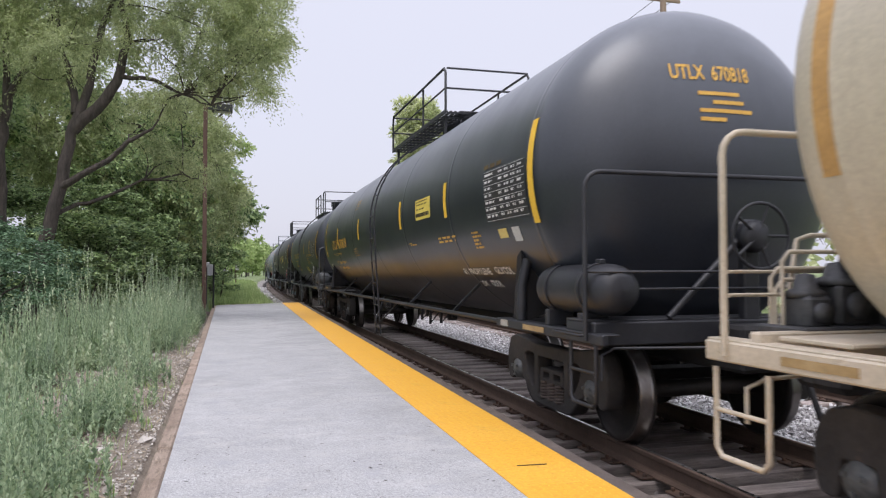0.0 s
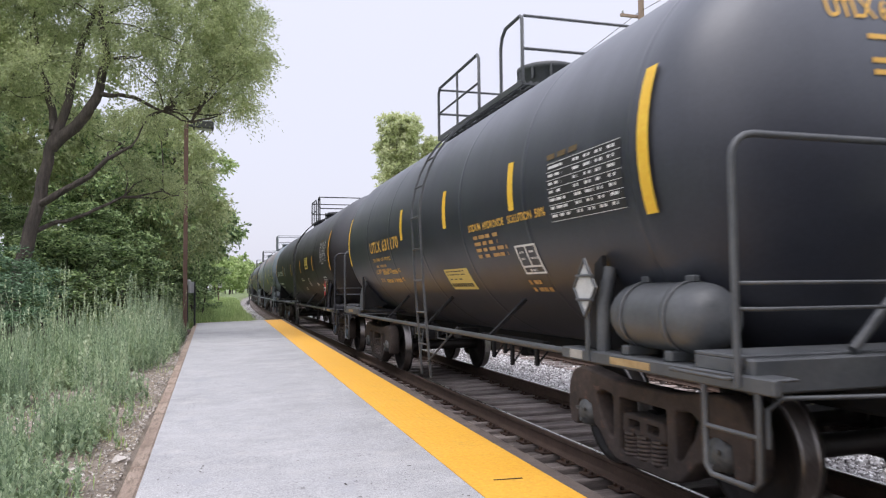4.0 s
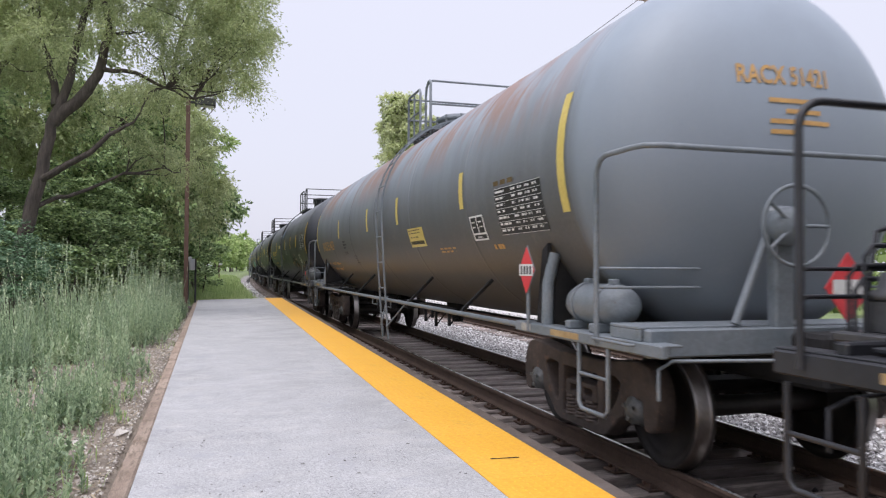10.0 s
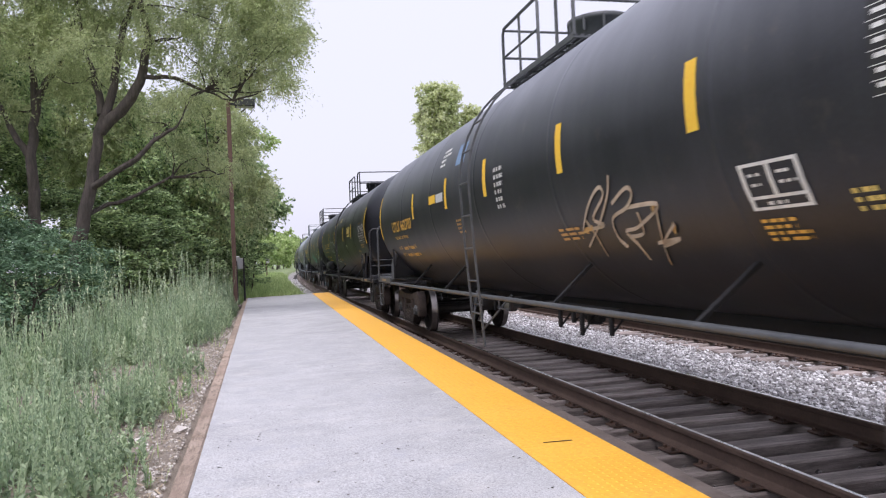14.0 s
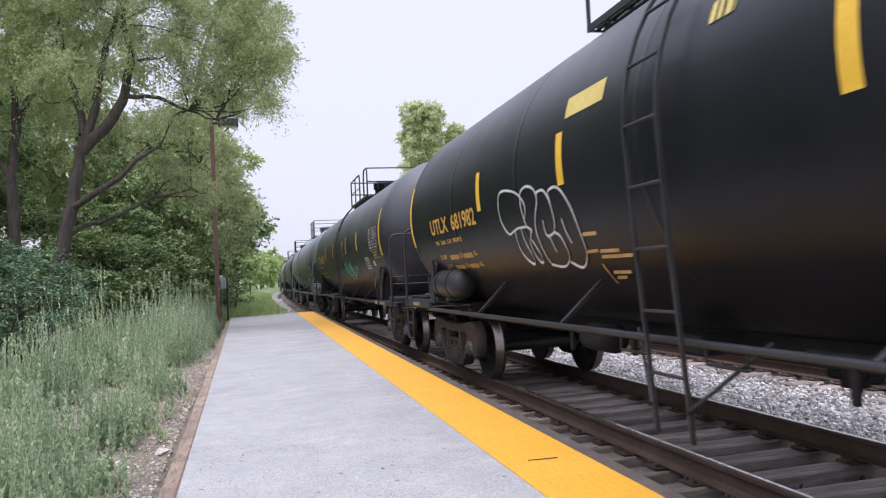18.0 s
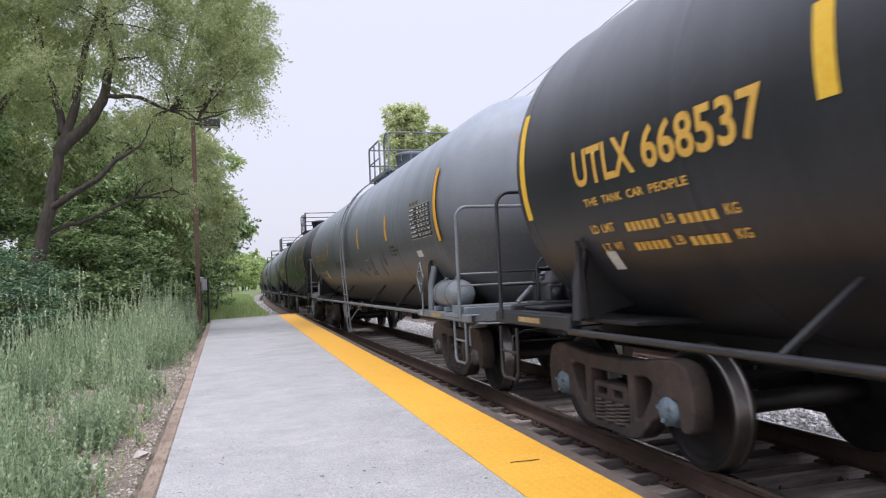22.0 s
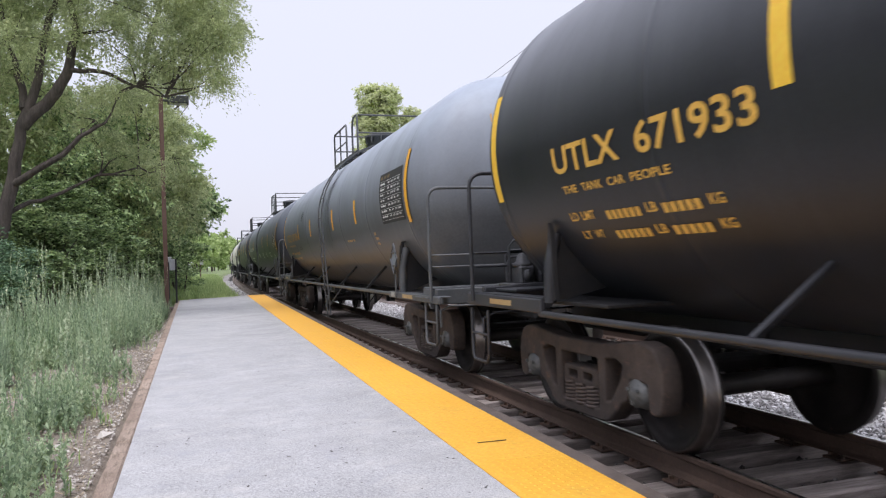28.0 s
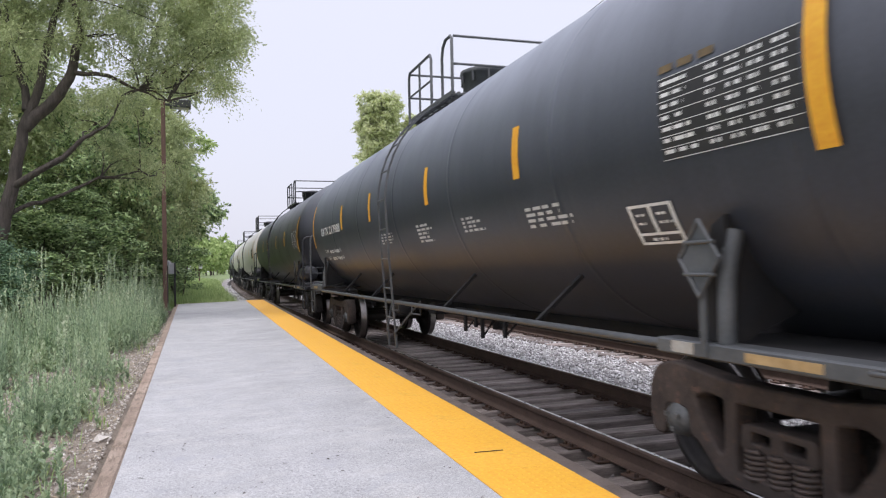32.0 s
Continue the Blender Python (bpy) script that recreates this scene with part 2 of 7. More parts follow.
M["lamp_grey"] = surface("lamp_housing", (0.035, 0.038, 0.035), (0.06, 0.065, 0.06), 0.5, scale=4, bump=0.1)
M["lens"] = surface("lamp_lens", (0.5, 0.5, 0.48), (0.6, 0.6, 0.57), 0.3, scale=4, bump=0.05)
M["black_metal"] = surface("black_metal", (0.012, 0.012, 0.013), (0.03, 0.03, 0.03), 0.55, scale=6, bump=0.1)
M["sign_grey"] = surface("grey_sign_metal", (0.35, 0.36, 0.37), (0.45, 0.46, 0.47), 0.5, metal=0.4, scale=5, bump=0.1)
M["pole_wood"] = surface("utility_pole_wood", (0.26, 0.19, 0.14), (0.36, 0.28, 0.21), 0.9, scale=2, stretch=(4, 4, 0.3))
M["truck"] = surface("cast_truck_steel", (0.036, 0.028, 0.025), (0.088, 0.068, 0.058), 0.85, metal=0.1, scale=3.5, c2=(0.18, 0.105, 0.075), spots=(0.58, 0.72), bump=0.4)
M["truck_dark"] = surface("dark_truck_steel", (0.026, 0.0235, 0.023), (0.056, 0.05, 0.047), 0.8, metal=0.1, scale=3.5, c2=(0.13, 0.09, 0.07), spots=(0.62, 0.75), bump=0.4)
M["wheel"] = surface("wheel_steel", (0.015, 0.0135, 0.0135), (0.04, 0.033, 0.03), 0.55, metal=0.3, scale=4, c2=(0.09, 0.055, 0.042), spots=(0.6, 0.72), bump=0.2)
# pale specks painted in as highlights on the grey valve steel
M["valve"] = surface("specked_valve_steel", (0.035, 0.036, 0.04), (0.10, 0.10, 0.105), 0.55, metal=0.2, scale=6, c2=(0.24, 0.24, 0.24), spots=(0.66, 0.74), bump=0.2)
M["tread"] = surface("wheel_tread", (0.17, 0.155, 0.15), (0.28, 0.265, 0.255), 0.34, metal=1.0, scale=6, bump=0.05)
M["cap_grey"] = surface("bearing_cap", (0.09, 0.095, 0.095), (0.18, 0.185, 0.185), 0.6, metal=0.4, scale=9)
M["cap_blue"] = surface("blue_bearing_cap", (0.11, 0.165, 0.21), (0.23, 0.29, 0.335), 0.6, metal=0.2, scale=9, c2=(0.1, 0.09, 0.08))
M["spring"] = surface("spring_steel", (0.06, 0.047, 0.042), (0.13, 0.10, 0.086), 0.7, metal=0.2, scale=9)
M["under"] = surface("underframe_black", (0.0075, 0.0075, 0.0085), (0.02, 0.019, 0.02), 0.85, scale=4, bump=0.2)
M["white"] = surface("white_paint", (0.62, 0.62, 0.60), (0.78, 0.78, 0.76), 0.6, scale=8, c2=(0.4, 0.39, 0.37), spots=(0.6, 0.75), bump=0.05)
M["yellow"] = surface("yellow_stripe", (0.80, 0.47, 0.03), (0.86, 0.55, 0.06), 0.55, scale=6, c2=(0.62, 0.33, 0.03), spots=(0.6, 0.75), bump=0.05)
M["orange"] = surface("orange_stripe", (0.72, 0.33, 0.02), (0.82, 0.42, 0.03), 0.5, scale=6, bump=0.05)
M["worn_amber"] = surface("worn_amber_lettering", (0.10, 0.068, 0.03), (0.17, 0.115, 0.05), 0.6, scale=9, bump=0.05)
M["tag"] = surface("pale_sill_tag", (0.28, 0.27, 0.24), (0.40, 0.39, 0.36), 0.6, scale=9, bump=0.05)
M["reflector"] = surface("dull_yellow_reflective_tape", (0.31, 0.205, 0.085), (0.42, 0.30, 0.15), 0.5, scale=9, bump=0.05)
M["dull_orange"] = surface("faded_orange_lettering", (0.42, 0.24, 0.08), (0.55, 0.32, 0.11), 0.6, scale=9, bump=0.05)
M["amber"] = surface("amber_lettering", (0.62, 0.35, 0.06), (0.74, 0.44, 0.09), 0.55, scale=9, c2=(0.42, 0.24, 0.06), spots=(0.6, 0.75), bump=0.05)
M["sign_yellow"] = surface("yellow_sign", (0.76, 0.58, 0.09), (0.84, 0.68, 0.15), 0.5, scale=5, bump=0.05)
M["sign_dull"] = surface("faded_yellow_sign", (0.62, 0.48, 0.12), (0.7, 0.55, 0.17), 0.5, scale=5, bump=0.05)
M["plate_black"] = surface("data_panel_black", (0.015, 0.015, 0.016), (0.03, 0.03, 0.03), 0.6, scale=9, bump=0.05)
M["red"] = surface("placard_red", (0.62, 0.04, 0.05), (0.72, 0.07, 0.08), 0.5, scale=6, bump=0.05)
M["pale_grey"] = surface("pale_grey_plate", (0.5, 0.5, 0.49), (0.6, 0.6, 0.58), 0.5, scale=8, bump=0.05)
M["blue_patch"] = surface("blue_paint_patch", (0.12, 0.21, 0.36), (0.2, 0.3, 0.45), 0.5, scale=5, bump=0.05)
M["teal_paint"] = surface("teal_spray_paint", (0.10, 0.31, 0.25), (0.17, 0.44, 0.36), 0.7, scale=5, bump=0.05)
M["white_spray"] = surface("white_spray_paint", (0.45, 0.46, 0.46), (0.62, 0.62, 0.62), 0.7, scale=5, bump=0.05)
M["tan_spray"] = surface("tan_spray_paint", (0.36, 0.27, 0.19), (0.48, 0.38, 0.28), 0.7, scale=5, bump=0.05)
M["faded_brown"] = surface("faded_brown_paint", (0.032, 0.027, 0.0245), (0.046, 0.038, 0.034), 0.55, scale=1.2, fine=12, stretch=(1, 3, 0.4), bump=0.06)
M["grey_primer"] = surface("grey_primer_patch", (0.030, 0.0315, 0.034), (0.045, 0.0465, 0.049), 0.5, scale=1.5, fine=12, stretch=(1, 3, 0.4), bump=0.06)
M["pale_cyan"] = surface("pale_cyan_spray", (0.42, 0.62, 0.64), (0.55, 0.74, 0.75), 0.7, scale=6, bump=0.05)
M["pale_road"] = surface("pale_gravel_road", (0.45, 0.43, 0.41), (0.58, 0.56, 0.54), 0.95, scale=1.5, fine=18, bump=0.6, dist=0.03)


def tank_paint(name, c0, c1, rough=0.45, coat=0.0, rust=0.0, streak=0.25, c2=None, sky_sheen=0.36, spec=0.5, sheen_tint=(0.40, 0.43, 0.49), span=(2.4, 3.7), head=0.0):
    m = surface(name, c0, c1, rough, scale=0.8, fine=35, c2=c2, spots=(0.6, 0.8), bump=0.015, dist=0.002, streak=streak, coat=coat)
    nt = m.node_tree
    bs = nt.nodes["Principled BSDF"]
    bs.inputs["Specular IOR Level"].default_value = spec
    # pale sheen of the sky, painted into the colour of the upper shell
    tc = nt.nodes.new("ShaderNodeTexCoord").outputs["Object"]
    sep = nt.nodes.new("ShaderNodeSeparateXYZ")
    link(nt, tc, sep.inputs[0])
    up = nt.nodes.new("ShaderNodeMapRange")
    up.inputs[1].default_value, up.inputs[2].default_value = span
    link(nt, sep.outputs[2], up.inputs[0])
    sheen_mask = mixc(nt, 1.0, up.outputs[0], ramp2(nt, tex_noise(nt, tc, 1.3, 5, 0.65, (0.6, 1.2, 0.4)), 0.2, 0.75, (0.45, 0.45, 0.45), (1, 1, 1)), "MULTIPLY")
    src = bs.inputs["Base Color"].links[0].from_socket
    link(nt, mixc(nt, mixc(nt, sky_sheen, (0, 0, 0), sheen_mask), src, sheen_tint), bs.inputs["Base Color"])
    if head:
        # leading end tinted paler than the barrel, standing in for the light it faces
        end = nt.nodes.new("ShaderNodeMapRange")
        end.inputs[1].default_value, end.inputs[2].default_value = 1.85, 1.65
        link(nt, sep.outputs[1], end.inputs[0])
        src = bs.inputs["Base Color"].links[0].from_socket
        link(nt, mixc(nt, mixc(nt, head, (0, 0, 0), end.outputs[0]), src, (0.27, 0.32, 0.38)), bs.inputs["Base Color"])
    if rust:
        src = bs.inputs["Base Color"].links[0].from_socket
        tc = nt.nodes.new("ShaderNodeTexCoord").outputs["Object"]
        sep = nt.nodes.new("ShaderNodeSeparateXYZ")
        link(nt, tc, sep.inputs[0])
        crown = nt.nodes.new("ShaderNodeMapRange")
        crown.inputs[1].default_value, crown.inputs[2].default_value = 2.75, 3.25
        link(nt, sep.outputs[2], crown.inputs[0])
        n = ramp2(nt, tex_noise(nt, tc, 0.75, 7, 0.72, (0.5, 1.5, 0.3)), 0.47, 0.56)
        body = nt.nodes.new("ShaderNodeMapRange")
        body.inputs[1].default_value, body.inputs[2].default_value = 1.8, 2.6
        link(nt, sep.outputs[1], body.inputs[0])
        f = mixc(nt, 1.0, mixc(nt, 1.0, crown.outputs[0], body.outputs[0], "MULTIPLY"), n, "MULTIPLY")
        link(nt, mixc(nt, mixc(nt, rust, (0, 0, 0), f), src, (0.27, 0.135, 0.085)), bs.inputs["Base Color"])
    return m


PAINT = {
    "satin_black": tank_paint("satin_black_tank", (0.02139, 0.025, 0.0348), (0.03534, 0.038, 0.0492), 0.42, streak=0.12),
    "deep_black": tank_paint("deep_black_tank", (0.0082, 0.009, 0.0125), (0.0142, 0.015, 0.0196), 0.4, streak=0.05, sky_sheen=0.3, span=(2.7, 3.9), spec=0.2),
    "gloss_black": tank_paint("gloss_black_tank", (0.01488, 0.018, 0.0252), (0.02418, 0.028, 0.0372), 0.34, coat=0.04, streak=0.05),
    "black": tank_paint("black_tank", (0.0150, 0.0160, 0.0205), (0.0250, 0.0258, 0.0315), 0.42, streak=0.12, sky_sheen=0.44, spec=0.34),
    "brown_black": tank_paint("brownish_black_tank", (0.0165, 0.0143, 0.0143), (0.026, 0.022, 0.0217), 0.54, streak=0.1, sky_sheen=0.4, spec=0.3),
    "worn_black": tank_paint("worn_black_tank", (0.0172, 0.0183, 0.0232), (0.031, 0.0318, 0.038), 0.44, sky_sheen=0.46, spec=0.34, streak=0.2, c2=(0.07, 0.058, 0.05)),
    "grey": tank_paint("grey_tank", (0.064, 0.067, 0.073), (0.093, 0.096, 0.103), 0.46, sky_sheen=0.9, sheen_tint=(0.42, 0.475, 0.56), span=(2.05, 3.5), spec=0.4, streak=0.25, c2=(0.10, 0.095, 0.09)),
    "dark_grey": tank_paint("dark_grey_tank", (0.02604, 0.0295, 0.0396), (0.04092, 0.0445, 0.0564), 0.44, streak=0.15, sky_sheen=0.6, sheen_tint=(0.36, 0.40, 0.48), span=(2.2, 3.6), spec=0.42),
    "blue_grey": tank_paint("blue_grey_rusty_tank", (0.068, 0.066, 0.062), (0.10, 0.096, 0.09), 0.5, rust=0.8, sky_sheen=0.75, sheen_tint=(0.40, 0.47, 0.56), span=(1.95, 3.3), streak=0.15, head=0.55, c2=(0.15, 0.13, 0.11)),
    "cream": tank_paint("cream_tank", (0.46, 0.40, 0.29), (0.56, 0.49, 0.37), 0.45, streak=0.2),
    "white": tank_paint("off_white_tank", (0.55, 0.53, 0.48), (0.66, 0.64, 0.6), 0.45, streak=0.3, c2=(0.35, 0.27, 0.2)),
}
FRAME = {
    "black": surface("black_frame_paint", (0.01488, 0.016, 0.0204), (0.03255, 0.033, 0.0384), 0.5, scale=3, bump=0.1),
    "grey": surface("grey_frame_paint", (0.13, 0.155, 0.175), (0.2, 0.22, 0.24), 0.5, scale=3, bump=0.1, c2=(0.12, 0.1, 0.09)),
    "mid": surface("worn_grey_frame_paint", (0.055, 0.06, 0.065), (0.10, 0.105, 0.11), 0.5, scale=3, bump=0.1),
    "cream": surface("cream_frame_paint", (0.46, 0.4, 0.3), (0.58, 0.5, 0.4), 0.5, scale=3, bump=0.1, c2=(0.25, 0.17, 0.1)),
}


# ---- mesh tools ----
class Shape:
    def __init__(self):
        self.v, self.f, self.s = [], [], []

    def add(self, verts, faces, smooth=False):
        n = len(self.v)
        self.v.extend(tuple(float(c) for c in p) for p in verts)
        self.f.extend(tuple(i + n for i in f) for f in faces)
        self.s.extend([smooth] * len(faces))
        return self

    def box(self, c, size, bev=0.0):
        cx, cy, cz = c
        hx, hy, hz = (q / 2 for q in size)
        if bev <= 0:
            vs = [(cx + a * hx, cy + b * hy, cz + g * hz) for a in (-1, 1) for b in (-1, 1) for g in (-1, 1)]
            return self.add(vs, [(0, 1, 3, 2), (4, 6, 7, 5), (0, 4, 5, 1), (2, 3, 7, 6), (0, 2, 6, 4), (1, 5, 7, 3)])
        b0 = min(bev, hx * 0.9, hy * 0.9, hz * 0.9)
        vs, idx = [], {}
        for a in (-1, 1):
            for b in (-1, 1):
                for g in (-1, 1):
                    for k in range(3):
                        off = [b0, b0, b0]
                        off[k] = 0
                        idx[(a, b, g, k)] = len(vs)
                        vs.append((cx + a * (hx - off[0]), cy + b * (hy - off[1]), cz + g * (hz - off[2])))
        fs = []
        for k in range(3):
            i, j = [q for q in range(3) if q != k]
            for sgn in (-1, 1):
                loop = []
                for p, q in ((-1, -1), (1, -1), (1, 1), (-1, 1)):
                    key = [0, 0, 0]
                    key[k], key[i], key[j] = sgn, p, q
                    loop.append(idx[(*key, k)])
                fs.append(tuple(loop))
        for k in range(3):
            i, j = [q for q in range(3) if q != k]
            for p in (-1, 1):
                for q in (-1, 1):
                    ka, kb = [0, 0, 0], [0, 0, 0]
                    ka[i] = kb[i] = p
                    ka[j] = kb[j] = q
                    ka[k], kb[k] = -1, 1
                    fs.append((idx[(*ka, i)], idx[(*kb, i)], idx[(*kb, j)], idx[(*ka, j)]))
        for a in (-1, 1):
            for b in (-1, 1):
                for g in (-1, 1):
                    fs.append((idx[(a, b, g, 0)], idx[(a, b, g, 1)], idx[(a, b, g, 2)]))
        return self.add(vs, fs)

    def tube(self, pts, r, seg=8, caps=True, smooth=True, radii=None):
        pts = [Vector(p) for p in pts]
        n = len(pts)
        rings, up = [], None
        for i, p in enumerate(pts):
            d = (pts[min(i + 1, n - 1)] - pts[max(i - 1, 0)]).normalized()
            if up is None:
                up = d.orthogonal().normalized()
            up = (up - d * up.dot(d)).normalized()
            side = d.cross(up)
            rr = radii[i] if radii else r
            rings.append([p + (up * math.cos(2 * math.pi * k / seg) + side * math.sin(2 * math.pi * k / seg)) * rr for k in range(seg)])
        vs = [q for ring in rings for q in ring]
        fs = [(i * seg + k, i * seg + (k + 1) % seg, (i + 1) * seg + (k + 1) % seg, (i + 1) * seg + k) for i in range(n - 1) for k in range(seg)]
        self.add(vs, fs, smooth)
        if caps:
            self.add(rings[0], [tuple(range(seg))[::-1]])
            self.add(rings[-1], [tuple(range(seg))])
        return self

    def rod(self, a, b, r, seg=10):
        return self.tube([a, b], r, seg)

    def lathe(self, prof, seg=32, axis="y", centre=(0, 0, 0), smooth=True, closed=False):
        """prof: rows of (radius, along)."""
        vs = []
        for r, q in prof:
            for k in range(seg):
                a = 2 * math.pi * k / seg
                c, s = r * math.cos(a), r * math.sin(a)
                p = (c, q, s) if axis == "y" else (q, c, s) if axis == "x" else (c, s, q)
                vs.append((p[0] + centre[0], p[1] + centre[1], p[2] + centre[2]))
        m = len(prof)
        fs = [(i * seg + k, i * seg + (k + 1) % seg, ((i + 1) % m) * seg + (k + 1) % seg, ((i + 1) % m) * seg + k)
              for i in range(m if closed else m - 1) for k in range(seg)]
        return self.add(vs, fs, smooth)

    def slab(self, poly, lo, hi, axis="x"):
        """A polygon of (a, b) pairs pulled from lo to hi along an axis."""
        n = len(poly)
        if axis == "x":
            at = lambda q, p: (q, p[0], p[1])
        elif axis == "y":
            at = lambda q, p: (p[0], q, p[1])
        else:
            at = lambda q, p: (p[0], p[1], q)
        vs = [at(lo, p) for p in poly] + [at(hi, p) for p in poly]
        fs = [tuple(range(n))[::-1], tuple(range(n, 2 * n))] + [(i, (i + 1) % n, n + (i + 1) % n, n + i) for i in range(n)]
        return self.add(vs, fs)

    def mesh(self, name, mats):
        me = bpy.data.meshes.new(name)
        me.from_pydata(self.v, [], self.f)
        me.polygons.foreach_set("use_smooth", self.s)
        for m in mats if isinstance(mats, (list, tuple)) else [mats]:
            me.materials.append(m)
        bm = bmesh.new()
        bm.from_mesh(me)
        bmesh.ops.recalc_face_normals(bm, faces=bm.faces)
        bm.to_mesh(me)
        bm.free()
        return me


def part(name, shape, material, parent, label="", at=None):
    """One mesh object under a thing or a part. shape: a Shape or a finished mesh."""
    me = shape.mesh(name, material) if isinstance(shape, Shape) else shape
    ob = new(name, me)
    ob.parent = parent
    if at is not None:
        ob.matrix_basis = at
    return tagged(ob, label) if label else ob


def thing(name, label, category, group="", kind="", at=None):
    ob = new(name)
    ob.empty_display_size = 0.3
    if at is not None:
        ob.matrix_basis = at
    return tagged(ob, label, category, group, kind)


def raw_mesh(name, verts, quads, mat, smooth=False):
    """A mesh out of numpy arrays; quads has 3 or 4 columns."""
    me = bpy.data.meshes.new(name)
    n, k = quads.shape
    me.vertices.add(len(verts))
    me.vertices.foreach_set("co", np.asarray(verts, np.float32).ravel())
    me.loops.add(n * k)
    me.loops.foreach_set("vertex_index", np.asarray(quads, np.int32).ravel())
    me.polygons.add(n)
    me.polygons.foreach_set("loop_start", np.arange(0, n * k, k, dtype=np.int32))
    me.polygons.foreach_set("use_smooth", np.full(n, smooth))
    me.update(calc_edges=True)
    for m in mat if isinstance(mat, (list, tuple)) else [mat]:
        me.materials.append(m)
    return me


# ---- plan ----
XC, RAIL, TANK_R, TANK_Z = 4.155, -0.20, 1.53, 2.485
TRACK_Z = RAIL + 0.03
BEND_Y, BEND_R = 30.0, 1850.0
PLAT_END = 27.6


def bend(y):
    """How far the line has swung to the right at a distance along it."""
    return max(0.0, y - BEND_Y) ** 2 / (2 * BEND_R)


def plat_z(y):
    return 0.0105 * (y - 4.0)


def plat_end(x):
    return PLAT_END + 0.55 * (x - 0.5)


def smooth01(a, b, v):
    k = min(1.0, max(0.0, (v - a) / (b - a)))
    return k * k * (3 - 2 * k)


def ground_z(x, y):
    u = x - bend(y)
    left = -0.10 + 0.006 * max(0.0, min(y, 40.0) - 4.0)
    bed = -0.44
    k = smooth01(0.6, 2.2, u)
    z = left * (1 - k) + bed * k
    z -= 0.085 * smooth01(2.45, 2.75, u) * (1 - smooth01(5.4, 5.8, u))
    if u > 10.5:
        z -= 0.25 * smooth01(10.5, 13, u)
    if u < -0.7 or u > 13 or y > 29:
        z += 0.05 * noise.noise(Vector((x * 0.9, y * 0.9, 0))) * (1 - 0.9 * smooth01(0.5, 1.5, u) * (1 - smooth01(11, 13, u)))
    if -0.66 < x < 2.5 and y < plat_end(x) + 0.3:
        z = min(z, plat_z(y) - 0.3)
    return z


def build_ground():
    xs = [-1500, -400, -120, -60, -30, -18, -12, -9] + [round(-7 + 0.25 * i, 2) for i in range(85)] + [15, 17, 20, 25, 32, 45, 70, 120, 300, 1500]
    ys = [-1200, -300, -80, -30, -15, -8, -4, -2] + [0.5 * i for i in range(121)] + [60 + 3.0 * i for i in range(1, 48)] + [210, 240, 300, 400, 600, 1000, 3000]
    vs = [(x, y, ground_z(x, y)) for y in ys for x in xs]
    n = len(xs)
    fs, mi = [], []
    for j in range(len(ys) - 1):
        for i in range(n - 1):
            fs.append((j * n + i, j * n + i + 1, (j + 1) * n + i + 1, (j + 1) * n + i))
            x, y = (xs[i] + xs[i + 1]) / 2, (ys[j] + ys[j + 1]) / 2
            u = x - bend(y)
            if u < (-2.3 + 0.5 * noise.noise(Vector((x, y * 0.5, 3))) if y < 27 else 1.55):
                k = 1 if y > 26 or x < -3 else 0
            elif u < 0.9 and y < 28:
                k = 0
            elif u < 2.35:
                k = 2
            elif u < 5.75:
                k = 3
            elif u < 11.3:
                k = 2
            elif u < 16:
                k = 4
            else:
                k = 1
            mi.append(k)
    sh = Shape().add(vs, fs, True)
    me = sh.mesh("ground", [M["soil"], M["grass_soil"], M["ballast_bed"], M["ballast_dark"], M["pale_road"]])
    me.polygons.foreach_set("material_index", mi)
    return tagged(new("ground", me), "weedy soil, grass and pale crushed-stone ballast", "ground", kind="structure")


build_ground()


